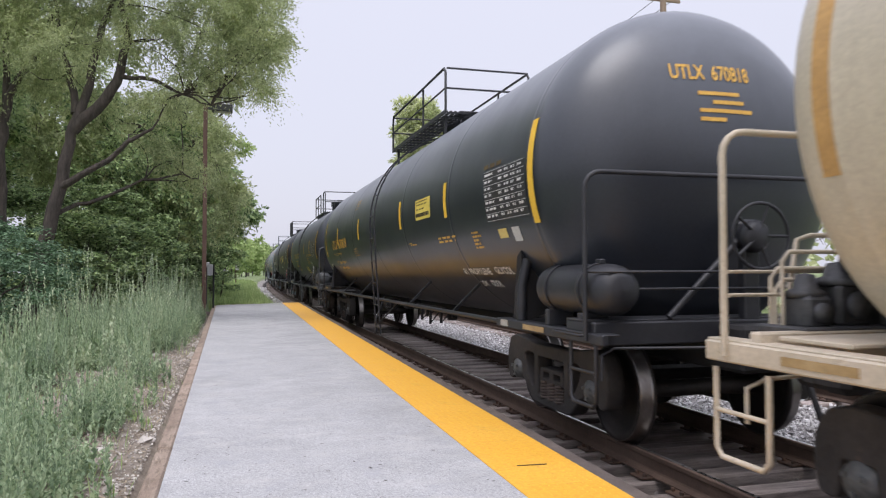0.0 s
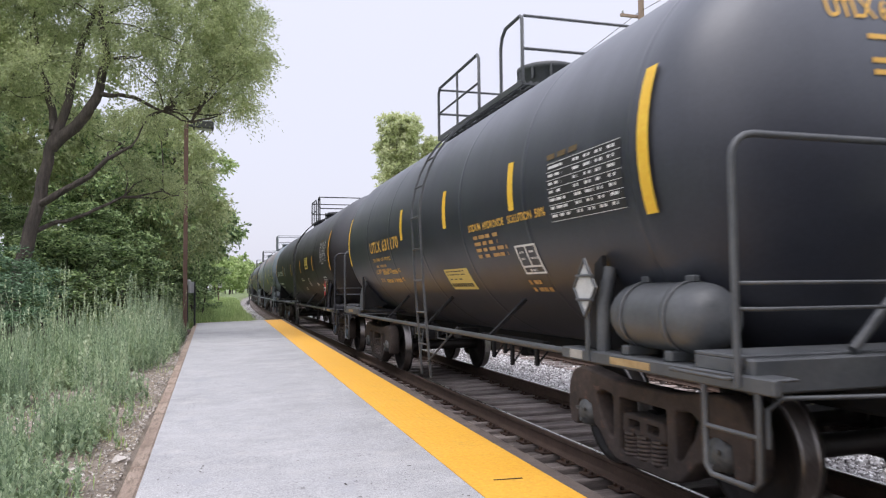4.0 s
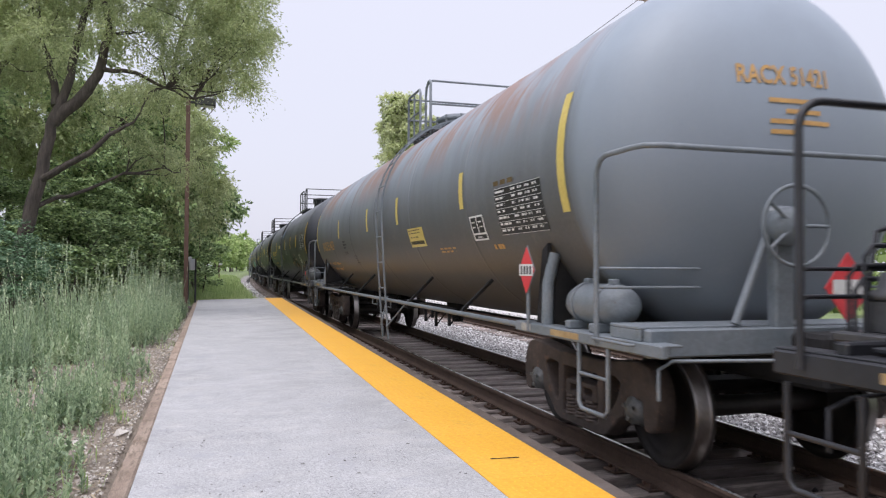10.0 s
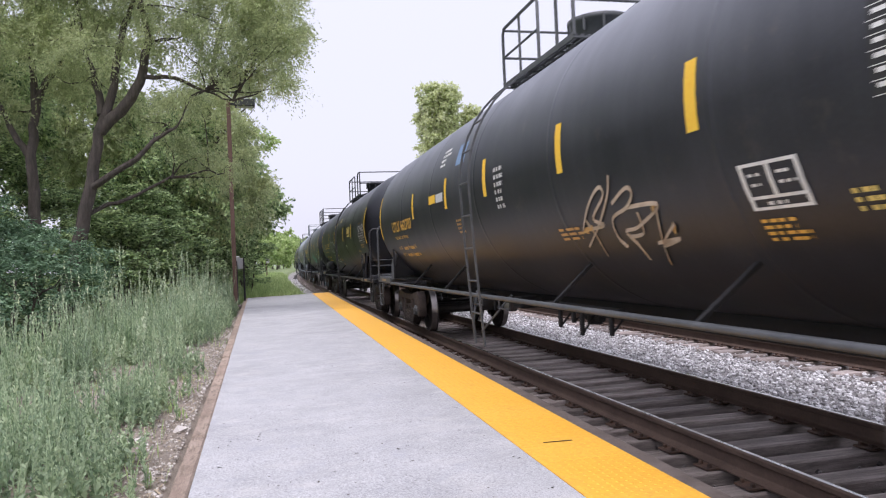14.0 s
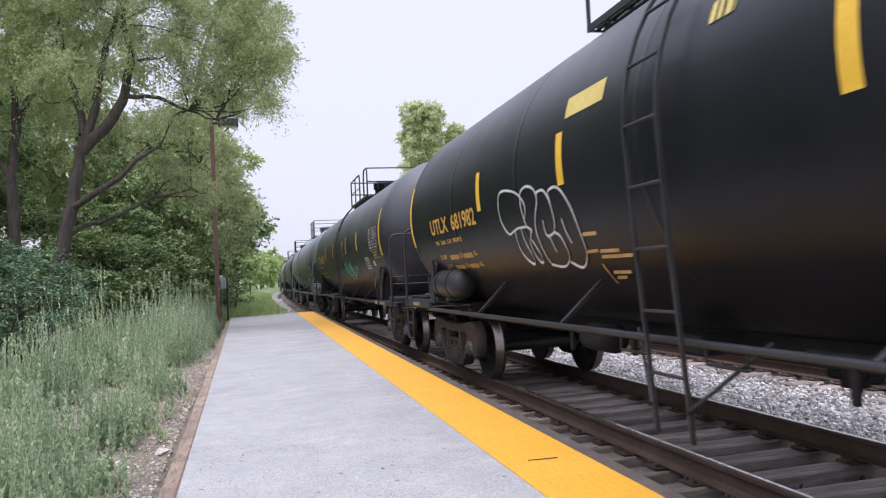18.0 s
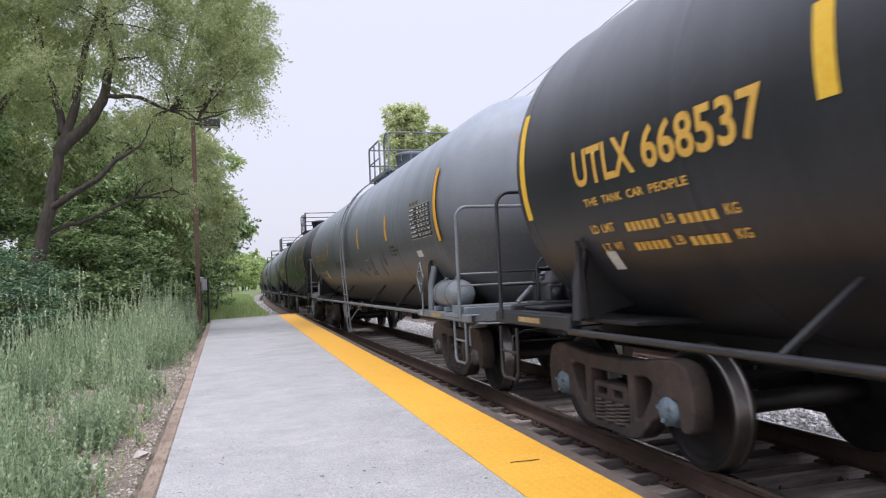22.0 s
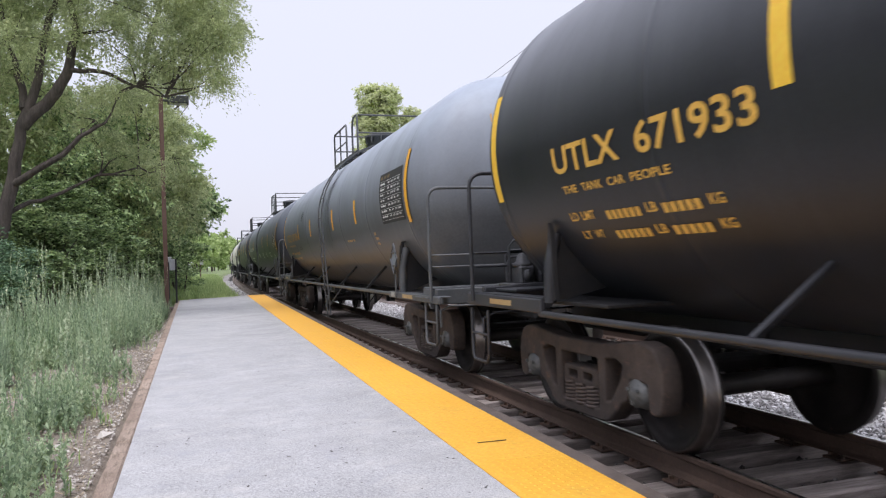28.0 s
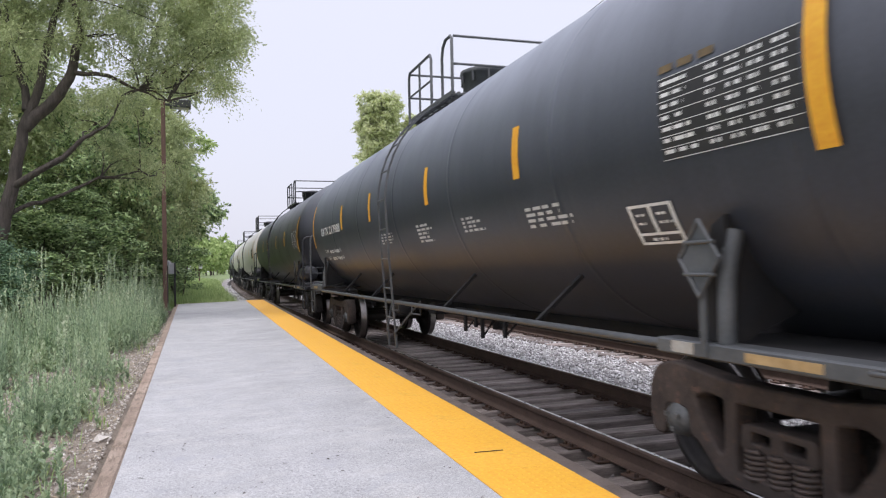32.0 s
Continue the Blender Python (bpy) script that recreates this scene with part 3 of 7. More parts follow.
def build_platform():
    left = lambda y: -0.5 - 0.0055 * max(0, y - 4)
    ys = [-8 + 0.9 * i for i in range(39)]
    ys = [y for y in ys if y < 25.5]

    def strip(x0, x1, top, low):
        sh = Shape()
        rows = [(y, y) for y in ys] + [(plat_end(x0 if not callable(x0) else -0.6), plat_end(x1))]
        vs = []
        for ya, yb in rows:
            xa = x0(ya) if callable(x0) else x0
            vs += [(xa, ya, plat_z(ya) + top), (x1, yb, plat_z(yb) + top), (xa, ya, plat_z(ya) + low), (x1, yb, plat_z(yb) + low)]
        fs = []
        for i in range(len(rows) - 1):
            a, b = 4 * i, 4 * i + 4
            fs += [(a, a + 1, b + 1, b), (a + 1, a + 3, b + 3, b + 1), (a, b, b + 2, a + 2), (a + 2, b + 2, b + 3, a + 3)]
        e = 4 * (len(rows) - 1)
        fs += [(e, e + 1, e + 3, e + 2), (0, 2, 3, 1)]
        return sh.add(vs, fs)

    plat = tagged(new("platform", strip(left, 1.671, 0.0, -0.75).mesh("platform", M["concrete"])),
                  "pale grey broom-finished concrete station platform", "platform", kind="structure")
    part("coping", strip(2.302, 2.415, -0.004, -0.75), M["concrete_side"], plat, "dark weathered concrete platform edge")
    part("slab_under_strip", strip(1.678, 2.300, -0.012, -0.75), M["under"], plat)
    # tactile panels along the edge
    y = -4.0
    wide = 0.622
    panel = Shape().box((0, 0, 0), (wide, 1.219, 0.012), 0.002).mesh("tactile_panel", M["tactile"])
    while y < PLAT_END - 0.1:
        tilt = math.degrees(math.atan(0.0105))
        part("tactile_panel", panel, None, plat, at=pose(1.989, y + 0.61, plat_z(y + 0.61) - 0.006, tilt, 0, 0))
        y += 1.22
    last = Shape().box((0, 0, 0), (wide, 0.5, 0.012), 0.002)
    part("tactile_panel", last, M["tactile"], plat, at=pose(1.989, y + 0.25, plat_z(y + 0.25) - 0.006, 0.6, 0, 0))
    # the domes on them
    gx = np.arange(10) * 0.0605 + 1.989 - 0.272
    gy = np.arange(1.6, y + 0.45, 0.0605)
    cx, cy = np.meshgrid(gx, gy)
    c = np.stack([cx.ravel(), cy.ravel(), 0.0105 * (cy.ravel() - 4)], 1)
    ang = np.arange(6) * np.pi / 3
    lo = np.stack([np.cos(ang) * 0.0125, np.sin(ang) * 0.0125, np.zeros(6)], 1)
    hi = np.stack([np.cos(ang) * 0.0075, np.sin(ang) * 0.0075, np.full(6, 0.0022)], 1)
    tmpl = np.concatenate([lo, hi])
    v = (c[:, None] + tmpl[None]).reshape(-1, 3)
    base = np.arange(len(c))[:, None, None] * 12
    q = np.array([[k, (k + 1) % 6, 6 + (k + 1) % 6, 6 + k] for k in range(6)] + [[6, 7, 8, 9], [9, 10, 11, 6]])
    me = raw_mesh("tactile_domes", v, (q[None] + base).reshape(-1, 4), M["tactile"], True)
    ob = new("tactile_domes", me)
    ob.parent = plat
    tagged(ob, "small raised yellow truncated domes", kind="stuff")
    crack = Shape().box((0, 0, 0), (0.215, 0.011, 0.003))
    part("crack", crack, M["under"], plat, "thin dark crack across the strip", at=pose(1.978, 4.985, 0.0103 + 0.004, 0, 0, -4))
    # edging timbers on the planted side
    y = -6.0
    k = 0
    rng = random.Random(4)
    while y < 26.2:
        ln = min(2.44, 26.9 - y)
        x = left(y + ln / 2) - 0.062
        zz = plat_z(y + ln / 2)
        sh = Shape().box((0, 0, 0), (0.115, ln - 0.008, 0.3), 0.014)
        part("edging_timber", sh, M["timber"], plat, at=pose(x + rng.uniform(-.006, .006), y + ln / 2, zz - 0.146 + rng.uniform(-.006, .004), math.degrees(0.0105), 0, rng.uniform(-.15, .15) + 0.16))
        y += ln
        k += 1
    end = Shape().box((0, 0, 0), (2.35, 0.13, 0.3), 0.012)
    part("edging_timber", end, M["timber"], plat, at=pose(0.54, PLAT_END + 0.09, plat_z(27.6) - 0.15, 0, 0, 28.8))
    # dark flecks of litter trodden into the concrete
    rr = np.random.RandomState(7)
    n = 2200
    cy = 3 + 22 * rr.rand(n) ** 1.6
    cx = -0.45 + 2.05 * rr.rand(n)
    s = 0.0014 + 0.005 * rr.rand(n) ** 5
    a = rr.rand(n) * 6.28
    el = 1 + 3 * rr.rand(n) ** 4
    off = np.array([[-1, -1], [1, -1], [1, 1], [-1, 1]])
    vx = off[None, :, 0] * (s * el)[:, None]
    vy = off[None, :, 1] * s[:, None]
    v = np.stack([cx[:, None] + vx * np.cos(a)[:, None] - vy * np.sin(a)[:, None], cy[:, None] + vx * np.sin(a)[:, None] + vy * np.cos(a)[:, None],
                  0.0105 * (cy - 4)[:, None] + 0.004 + 0 * vx], -1).reshape(-1, 3)
    ob = new("litter_flecks", raw_mesh("litter_flecks", v, np.arange(4 * n).reshape(-1, 4), M["bark"]))
    tagged(ob, "dark specks of dry leaf and twig litter on concrete", "litter", kind="stuff")


build_platform()


def rail_profile():
    return [(-0.069, 0), (0.069, 0), (0.069, 0.012), (0.018, 0.028), (0.008, 0.04), (0.008, 0.125), (0.032, 0.140), (0.0345, 0.170),
            (0.028, 0.178), (-0.006, 0.1785), (-0.028, 0.177), (-0.0345, 0.170), (-0.032, 0.140), (-0.008, 0.125), (-0.008, 0.04), (-0.018, 0.028), (-0.069, 0.012)]


def build_rail(track, off, ys):
    prof = rail_profile()
    n = len(prof)
    vs, fs, mi = [], [], []
    for y in ys:
        vs += [(off + bend(y) + p, y, TRACK_Z - 0.18 + q) for p, q in prof]
    for i in range(len(ys) - 1):
        for k in range(n):
            fs.append((i * n + k, i * n + (k + 1) % n, (i + 1) * n + (k + 1) % n, (i + 1) * n + k))
            mi.append(1 if k == 8 else 0)
    me = Shape().add(vs, fs).mesh("rail", [M["rail_side"], M["rail_top"]])
    me.polygons.foreach_set("material_index", mi)
    ob = new("rail", me)
    ob.parent = track
    return ob


def build_track(name, cx, label, seed, near):
    track = thing(name, label, "railway track", kind="structure")
    ys = [-40, -10] + [2.0 * i for i in range(-2, 16)] + [30 + 6.0 * i for i in range(1, 45)]
    for sgn in (-1, 1):
        build_rail(track, cx + sgn * 0.7525, ys)
    rng = random.Random(seed)
    tie = []
    for k in range(3):
        rk = random.Random(seed + k)
        sh = Shape().box((0, 0, 0), (2.6, 0.225 + 0.02 * k, 0.18), 0.012 + 0.004 * k)
        sh.v = [(a + rk.uniform(-.008, .008), b + rk.uniform(-.008, .008), c + rk.uniform(-.006, .006)) for a, b, c in sh.v]
        tie.append(sh.mesh("sleeper", M["tie"]))
    plate = Shape().box((0, 0, 0), (0.34, 0.19, 0.018), 0.004)
    for a in (-0.12, 0.12):
        for b in (-0.06, 0.06):
            plate.box((a, b, 0.02), (0.03, 0.03, 0.035), 0.006)
    plate = plate.mesh("tie_plate", M["steel_dark"])
    far = Shape()
    y = -3.0
    while y < 180:
        dx, dr = rng.uniform(-.06, .06), rng.uniform(-1.3, 1.3)
        z = TRACK_Z - 0.18 - 0.018 - 0.09
        if y < near:
            ob = part("sleeper", rng.choice(tie), None, track, at=pose(cx + bend(y) + dx, y, z + rng.uniform(-.012, 0), 0, 0, dr))
            if y < 22:
                for sgn in (-1, 1):
                    part("tie_plate", plate, None, track, at=pose(cx + bend(y) + sgn * 0.7525, y, TRACK_Z - 0.18 - 0.009, 0, 0, 0))
        else:
            far.box((cx + bend(y) + dx, y, z), (2.6, 0.23, 0.18))
        y += 0.51 + rng.uniform(-.03, .03)
    ob = part("far_sleepers", far, M["tie"], track)
    tagged(ob, kind="stuff")
    return track


def stones(name, n, region, size, mat, seed, label, keep=None):
    """Angular pebbles strewn over the ground; region gives x, y, z arrays."""
    rr = np.random.RandomState(seed)
    x, y, z = region(rr, n)
    tm = np.array([[1, 0, 0], [-1, 0, 0], [0, 1, 0], [0, -1, 0], [0, 0, 1], [0, 0, -1]], float)
    f = np.array([[0, 2, 4], [2, 1, 4], [1, 3, 4], [3, 0, 4], [2, 0, 5], [1, 2, 5], [3, 1, 5], [0, 3, 5]])
    v = tm[None] * (1 + 0.7 * (rr.rand(len(x), 6, 1) - 0.5)) + 0.35 * (rr.rand(len(x), 6, 3) - 0.5)
    q, _ = np.linalg.qr(rr.randn(len(x), 3, 3))
    s = size * (0.55 + 0.9 * rr.rand(len(x)) ** 2)
    v = np.einsum("nij,nkj->nki", q, v) * s[:, None, None]
    v[..., 2] *= 0.8
    v += np.stack([x, y, z], 1)[:, None]
    faces = (f[None] + np.arange(len(x))[:, None, None] * 6).reshape(-1, 3)
    return tagged(new(name, raw_mesh(name, v.reshape(-1, 3), faces, mat)), label, "gravel", kind="stuff")


def strip_region(x0, x1, y0, y1, z, power=1.6, bump=0.04):
    def f(rr, n):
        y = y0 + (y1 - y0) * rr.rand(n) ** power
        x = x0 + (x1 - x0) * rr.rand(n) + np.maximum(0, y - BEND_Y) ** 2 / (2 * BEND_R)
        return x, y, z + bump * rr.rand(n)
    return f


build_track("track_1", XC, "single line of rusty-sided rails on weathered wooden sleepers", 11, 46)
build_track("track_2", XC + 4.35, "neighbouring line of rails on sleepers in pale ballast", 12, 26)
stones("ballast_shoulder", 22000, strip_region(5.55, 7.35, 3, 42, -0.435), 0.028, M["stone"], 21, "pale angular crushed-stone ballast between the tracks")
stones("ballast_far_track", 6000, strip_region(7.3, 9.7, 4, 45, -0.425), 0.032, M["stone"], 27, "pale crushed-stone ballast between the rails of the second track")
stones("ballast_far_side", 5000, strip_region(9.6, 11.2, 4, 45, -0.435), 0.04, M["stone"], 22, "pale crushed-stone ballast beyond the second track")
# crib stones toned dark to paint in the shade of the gaps
stones("ballast_cribs", 15000, strip_region(2.6, 5.6, 3, 34, -0.535, 1.5, 0.07), 0.026, M["stone_dark"], 23, "crushed stone between sleepers, darkened for the shaded gaps")
stones("ballast_platform_end", 2600, strip_region(1.4, 2.7, 27.5, 90, -0.42, 1.4), 0.05, M["stone"], 24, "pale crushed stone beside the line past the platform end")


def verge(rr, n):
    y = 2.5 + 26 * rr.rand(n) ** 1.5
    x = -0.72 - 1.5 * rr.rand(n) ** 1.5
    z = np.array([ground_z(a, b) for a, b in zip(x, y)])
    return x, y, z + 0.005


stones("verge_pebbles", 10000, verge, 0.014, M["verge_stone"], 25, "small pale stones scattered on the bare soil verge")
stones("rock_heap", 26, lambda rr, n: (-1.78 + 0.16 * rr.randn(n), 5.75 + 0.14 * rr.randn(n), -0.09 + 0.05 * rr.rand(n)), 0.05, M["pale_rock"], 28, "small heap of white broken rock on the bare verge")
stones("verge_rocks", 60, verge, 0.06, M["verge_stone"], 26, "larger pale stones lying on the verge")


# ---- tank cars ----
SPEED, GAIN = 5.3, 0.013
AXLE_H = 0.457
WORDS = {}
CACHE = {}


def shared(key, make):
    if key not in CACHE:
        CACHE[key] = make()
    return CACHE[key]


def on_tank(d, ang, lift=0.004):
    """A point of the shell on the platform side: d along the car, ang degrees above the middle height."""
    d -= 0.11
    z = 2.545 + 1.49 * math.sin(radians(ang))
    q = TANK_R + lift
    h = max(-0.98 * q, min(0.98 * q, z - TANK_Z))
    return (-math.sqrt(q * q - h * h), d, TANK_Z + h)


def shell_patch(d0, d1, a0, a1, lift=0.004, nd=1, na=None):
    """A curved rectangle lying on the shell."""
    na = na or max(2, int(abs(a1 - a0) / 4))
    vs = [on_tank(d0 + (d1 - d0) * i / nd, a0 + (a1 - a0) * j / na, lift) for i in range(nd + 1) for j in range(na + 1)]
    fs = [(i * (na + 1) + j, i * (na + 1) + j + 1, (i + 1) * (na + 1) + j + 1, (i + 1) * (na + 1) + j) for i in range(nd) for j in range(na)]
    return Shape().add(vs, fs, True)


def bars(sh, d_left, d_right, a_top, a_bot, rows, cols=None, seed=0, fill=0.55, ragged=True):
    """Rows of small bars where writing is too small to be read."""
    rng = random.Random(seed)
    for i in range(rows):
        t = a_top + (a_bot - a_top) * (i + 0.2) / rows
        b = a_top + (a_bot - a_top) * (i + 0.2 + fill) / rows
        end = d_right if not ragged else d_left + (d_right - d_left) * rng.uniform(0.55, 1.0)
        q = d_left
        step = (d_right - d_left) / (cols or 4)
        while (q - end) * step < 0:
            w = step * rng.uniform(0.45, 0.85) if ragged else step * 0.72
            nd = q + w
            if (nd - end) * step > 0:
                nd = end
            s2 = shell_patch(q, nd, b, t, 0.007, 1, 1)
            sh.add(s2.v, s2.f)
            q += step * (rng.uniform(0.8, 1.1) if ragged else 1)
    return sh


def letters(text, bold=0.022):
    """Flat outlines of a word, in a unit of its own height."""
    if text in WORDS:
        bm = bmesh.new()
        bm.from_mesh(WORDS[text])
        return bm
    cu = bpy.data.curves.new("lettering", "FONT")
    cu.body, cu.size, cu.offset, cu.resolution_u = text, 1.0, bold, 3
    ob = new("lettering", cu)
    bpy.context.view_layer.update()
    me = bpy.data.meshes.new_from_object(ob.evaluated_get(bpy.context.evaluated_depsgraph_get()))
    bpy.data.objects.remove(ob)
    bm = bmesh.new()
    bm.from_mesh(me)
    lo = min(v.co.y for v in bm.verts)
    hi = max(v.co.y for v in bm.verts)
    x0, x1 = min(v.co.x for v in bm.verts), max(v.co.x for v in bm.verts)
    for k in range(1, 8):
        bmesh.ops.bisect_plane(bm, geom=bm.verts[:] + bm.edges[:] + bm.faces[:], plane_co=(0, lo + (hi - lo) * k / 8, 0), plane_no=(0, 1, 0))
    for v in bm.verts:
        v.co = ((v.co.x - x0) / (x1 - x0), (v.co.y - lo) / (hi - lo), 0)
    WORDS[text] = bpy.data.meshes.new("word")
    bm.to_mesh(WORDS[text])
    return bm


def side_text(text, d_left, d_right, a_bot, a_top, mat):
    bm = letters(text)
    for v in bm.verts:
        v.co = on_tank(d_left + (d_right - d_left) * v.co.x, a_bot + (a_top - a_bot) * v.co.y, 0.006)
    me = bpy.data.meshes.new("lettering")
    bm.to_mesh(me)
    bm.free()
    me.materials.append(mat)
    return me


HEAD_DEPTH = 0.70


def on_head(x, z, front, lift=0.006):
    """A point on the dished head that faces the way of travel; front: d of the head's tip."""
    r = min(0.995, math.hypot(x, z) / TANK_R)
    return (x, front + HEAD_DEPTH * (1 - math.sqrt(1 - r * r)) - lift, TANK_Z + z)


def head_text(text, x0, x1, z0, z1, front, mat):
    bm = letters(text)
    for v in bm.verts:
        v.co = on_head(x0 + (x1 - x0) * v.co.x, z0 + (z1 - z0) * v.co.y, front)
    me = bpy.data.meshes.new("head_lettering")
    bm.to_mesh(me)
    bm.free()
    me.materials.append(mat)
    return me


def head_bars(sh, x0, x1, z0, z1, front):
    vs = [on_head(x0 + (x1 - x0) * i / 3, z, front) for i in range(4) for z in (z0, z1)]
    sh.add(vs, [(2 * i, 2 * i + 1, 2 * i + 3, 2 * i + 2) for i in range(3)])


def tank_mesh(length, y0, mat):
    """The shell with dished heads and raised weld seams; y0: where its front tip lies."""
    prof = []
    for k in range(11):
        a = math.pi / 2 * k / 10
        prof.append((max(0.002, TANK_R * math.sin(a)), y0 + HEAD_DEPTH * (1 - math.cos(a))))
    body0, body1 = y0 + HEAD_DEPTH, y0 + length - HEAD_DEPTH
    n = 6
    for i in range(0, n + 1):
        q = body0 + 0.10 + (body1 - body0 - 0.20) * i / n
        prof += [(TANK_R, q - 0.07), (TANK_R, q - 0.02), (TANK_R + 0.003, q - 0.01), (TANK_R + 0.003, q + 0.01), (TANK_R, q + 0.02), (TANK_R, q + 0.07)]
    for k in range(10, -1, -1):
        a = math.pi / 2 * k / 10
        prof.append((max(0.002, TANK_R * math.sin(a)), y0 + length - HEAD_DEPTH * (1 - math.cos(a))))
    return Shape().lathe(prof, 72, "y", (0, 0, TANK_Z)).mesh("tank", mat)


def wheel_mesh():
    """Rim, dished plate, hub and flange, turned about x; the outer face looks to -x."""
    prof = [(0.06, -0.075), (0.115, -0.075), (0.12, -0.05), (0.20, -0.012), (0.33, 0.0), (0.385, -0.03), (0.40, -0.068), (0.445, -0.07),
            (0.455, -0.06), (0.459, 0.03), (0.472, 0.045), (0.486, 0.055), (0.480, 0.072), (0.40, 0.074), (0.385, 0.05), (0.33, 0.035), (0.2, 0.03), (0.12, 0.07), (0.06, 0.075)]
    sh = Shape().lathe(prof, 40, "x")
    me = sh.mesh("wheel", [M["wheel"], M["tread"]])
    seg = 40
    mi = [1 if 7 <= i // seg <= 9 else 0 for i in range(len(me.polygons))]
    me.polygons.foreach_set("material_index", mi)
    return me


def rounded(poly, r, n=4):
    """A polygon with its corners rounded off."""
    out = []
    for i in range(len(poly)):
        a, b, c = (Vector(poly[k]) for k in (i - 1, i, (i + 1) % len(poly)))
        u, v = a - b, c - b
        q = min(r, 0.45 * u.length, 0.45 * v.length)
        p0, p1 = b + u.normalized() * q, b + v.normalized() * q
        for k in range(n + 1):
            t = k / n
            out.append(tuple(p0 * (1 - t) ** 2 + b * 2 * t * (1 - t) + p1 * t * t))
    return out


def casting(name, rings, half, bevel, mat, x=0.0):
    """A thick plate in the y-z plane with soft edges; the rings after the first are holes."""
    cu = bpy.data.curves.new(name, "CURVE")
    cu.dimensions, cu.fill_mode, cu.extrude, cu.bevel_depth, cu.bevel_resolution = "2D", "BOTH", half - bevel, bevel, 1
    for ring in rings:
        sp = cu.splines.new("POLY")
        sp.points.add(len(ring) - 1)
        sp.use_cyclic_u = True
        for pt, (a, b) in zip(sp.points, ring):
            pt.co = (a, b, 0, 1)
    ob = new(name, cu)
    bpy.context.view_layer.update()
    me = bpy.data.meshes.new_from_object(ob.evaluated_get(bpy.context.evaluated_depsgraph_get()))
    bpy.data.objects.remove(ob)
    me.transform(Matrix(((0, 0, 1, x), (1, 0, 0, 0), (0, 1, 0, 0), (0, 0, 0, 1))))
    me.materials.clear()
    me.materials.append(mat)
    return me


def mirrored(half):
    """A closed ring out of its right half, listed from the top middle to the bottom middle."""
    return half + [(-a, b) for a, b in reversed(half) if a > 0.001]


def side_frame_mesh(mat):
    """Cast side frame: arched top chord, windows beside the columns, spring opening and open pedestal jaws."""
    shell = rounded(mirrored([(0.40, 0.765), (0.70, 0.80), (0.95, 0.825), (1.11, 0.785), (1.185, 0.66), (1.195, 0.50), (1.165, 0.345), (1.05, 0.335), (1.03, 0.56), (0.77, 0.56), (0.75, 0.39), (0.66, 0.36), (0.47, 0.19), (0.36, 0.165)]), 0.05)
    side = rounded([(0.41, 0.675), (0.60, 0.695), (0.715, 0.645), (0.66, 0.50), (0.50, 0.31), (0.41, 0.30)], 0.04)
    low = [(-a, b) for a, b in side]
    bay = rounded([(-0.335, 0.67), (0.335, 0.67), (0.335, 0.225), (-0.335, 0.225)], 0.04)
    return casting("side_frame", [shell, side, low, bay], 0.085, 0.018, mat)


def bolster_end_mesh(mat):
    ring = rounded([(-0.27, 0.535), (0.27, 0.535), (0.29, 0.405), (-0.29, 0.405)], 0.03)
    holes = [rounded([(c - 0.09, 0.515), (c + 0.09, 0.515), (c + 0.09, 0.43), (c - 0.09, 0.43)], 0.03) for c in (-0.13, 0.13)]
    return casting("bolster_end", [ring] + holes, 0.09, 0.012, mat)


def spring_mesh():
    sh = Shape()
    for cy in (-0.185, 0.0, 0.185):
        pts = []
        for k in range(46):
            a = 2 * math.pi * k / 8
            pts.append((-0.02 + 0.08 * math.cos(a), cy + 0.083 * math.sin(a), 0.225 + 0.175 * k / 45))
        sh.tube(pts, 0.0155, 5)
    return sh.mesh("spring_nest", M["spring"])


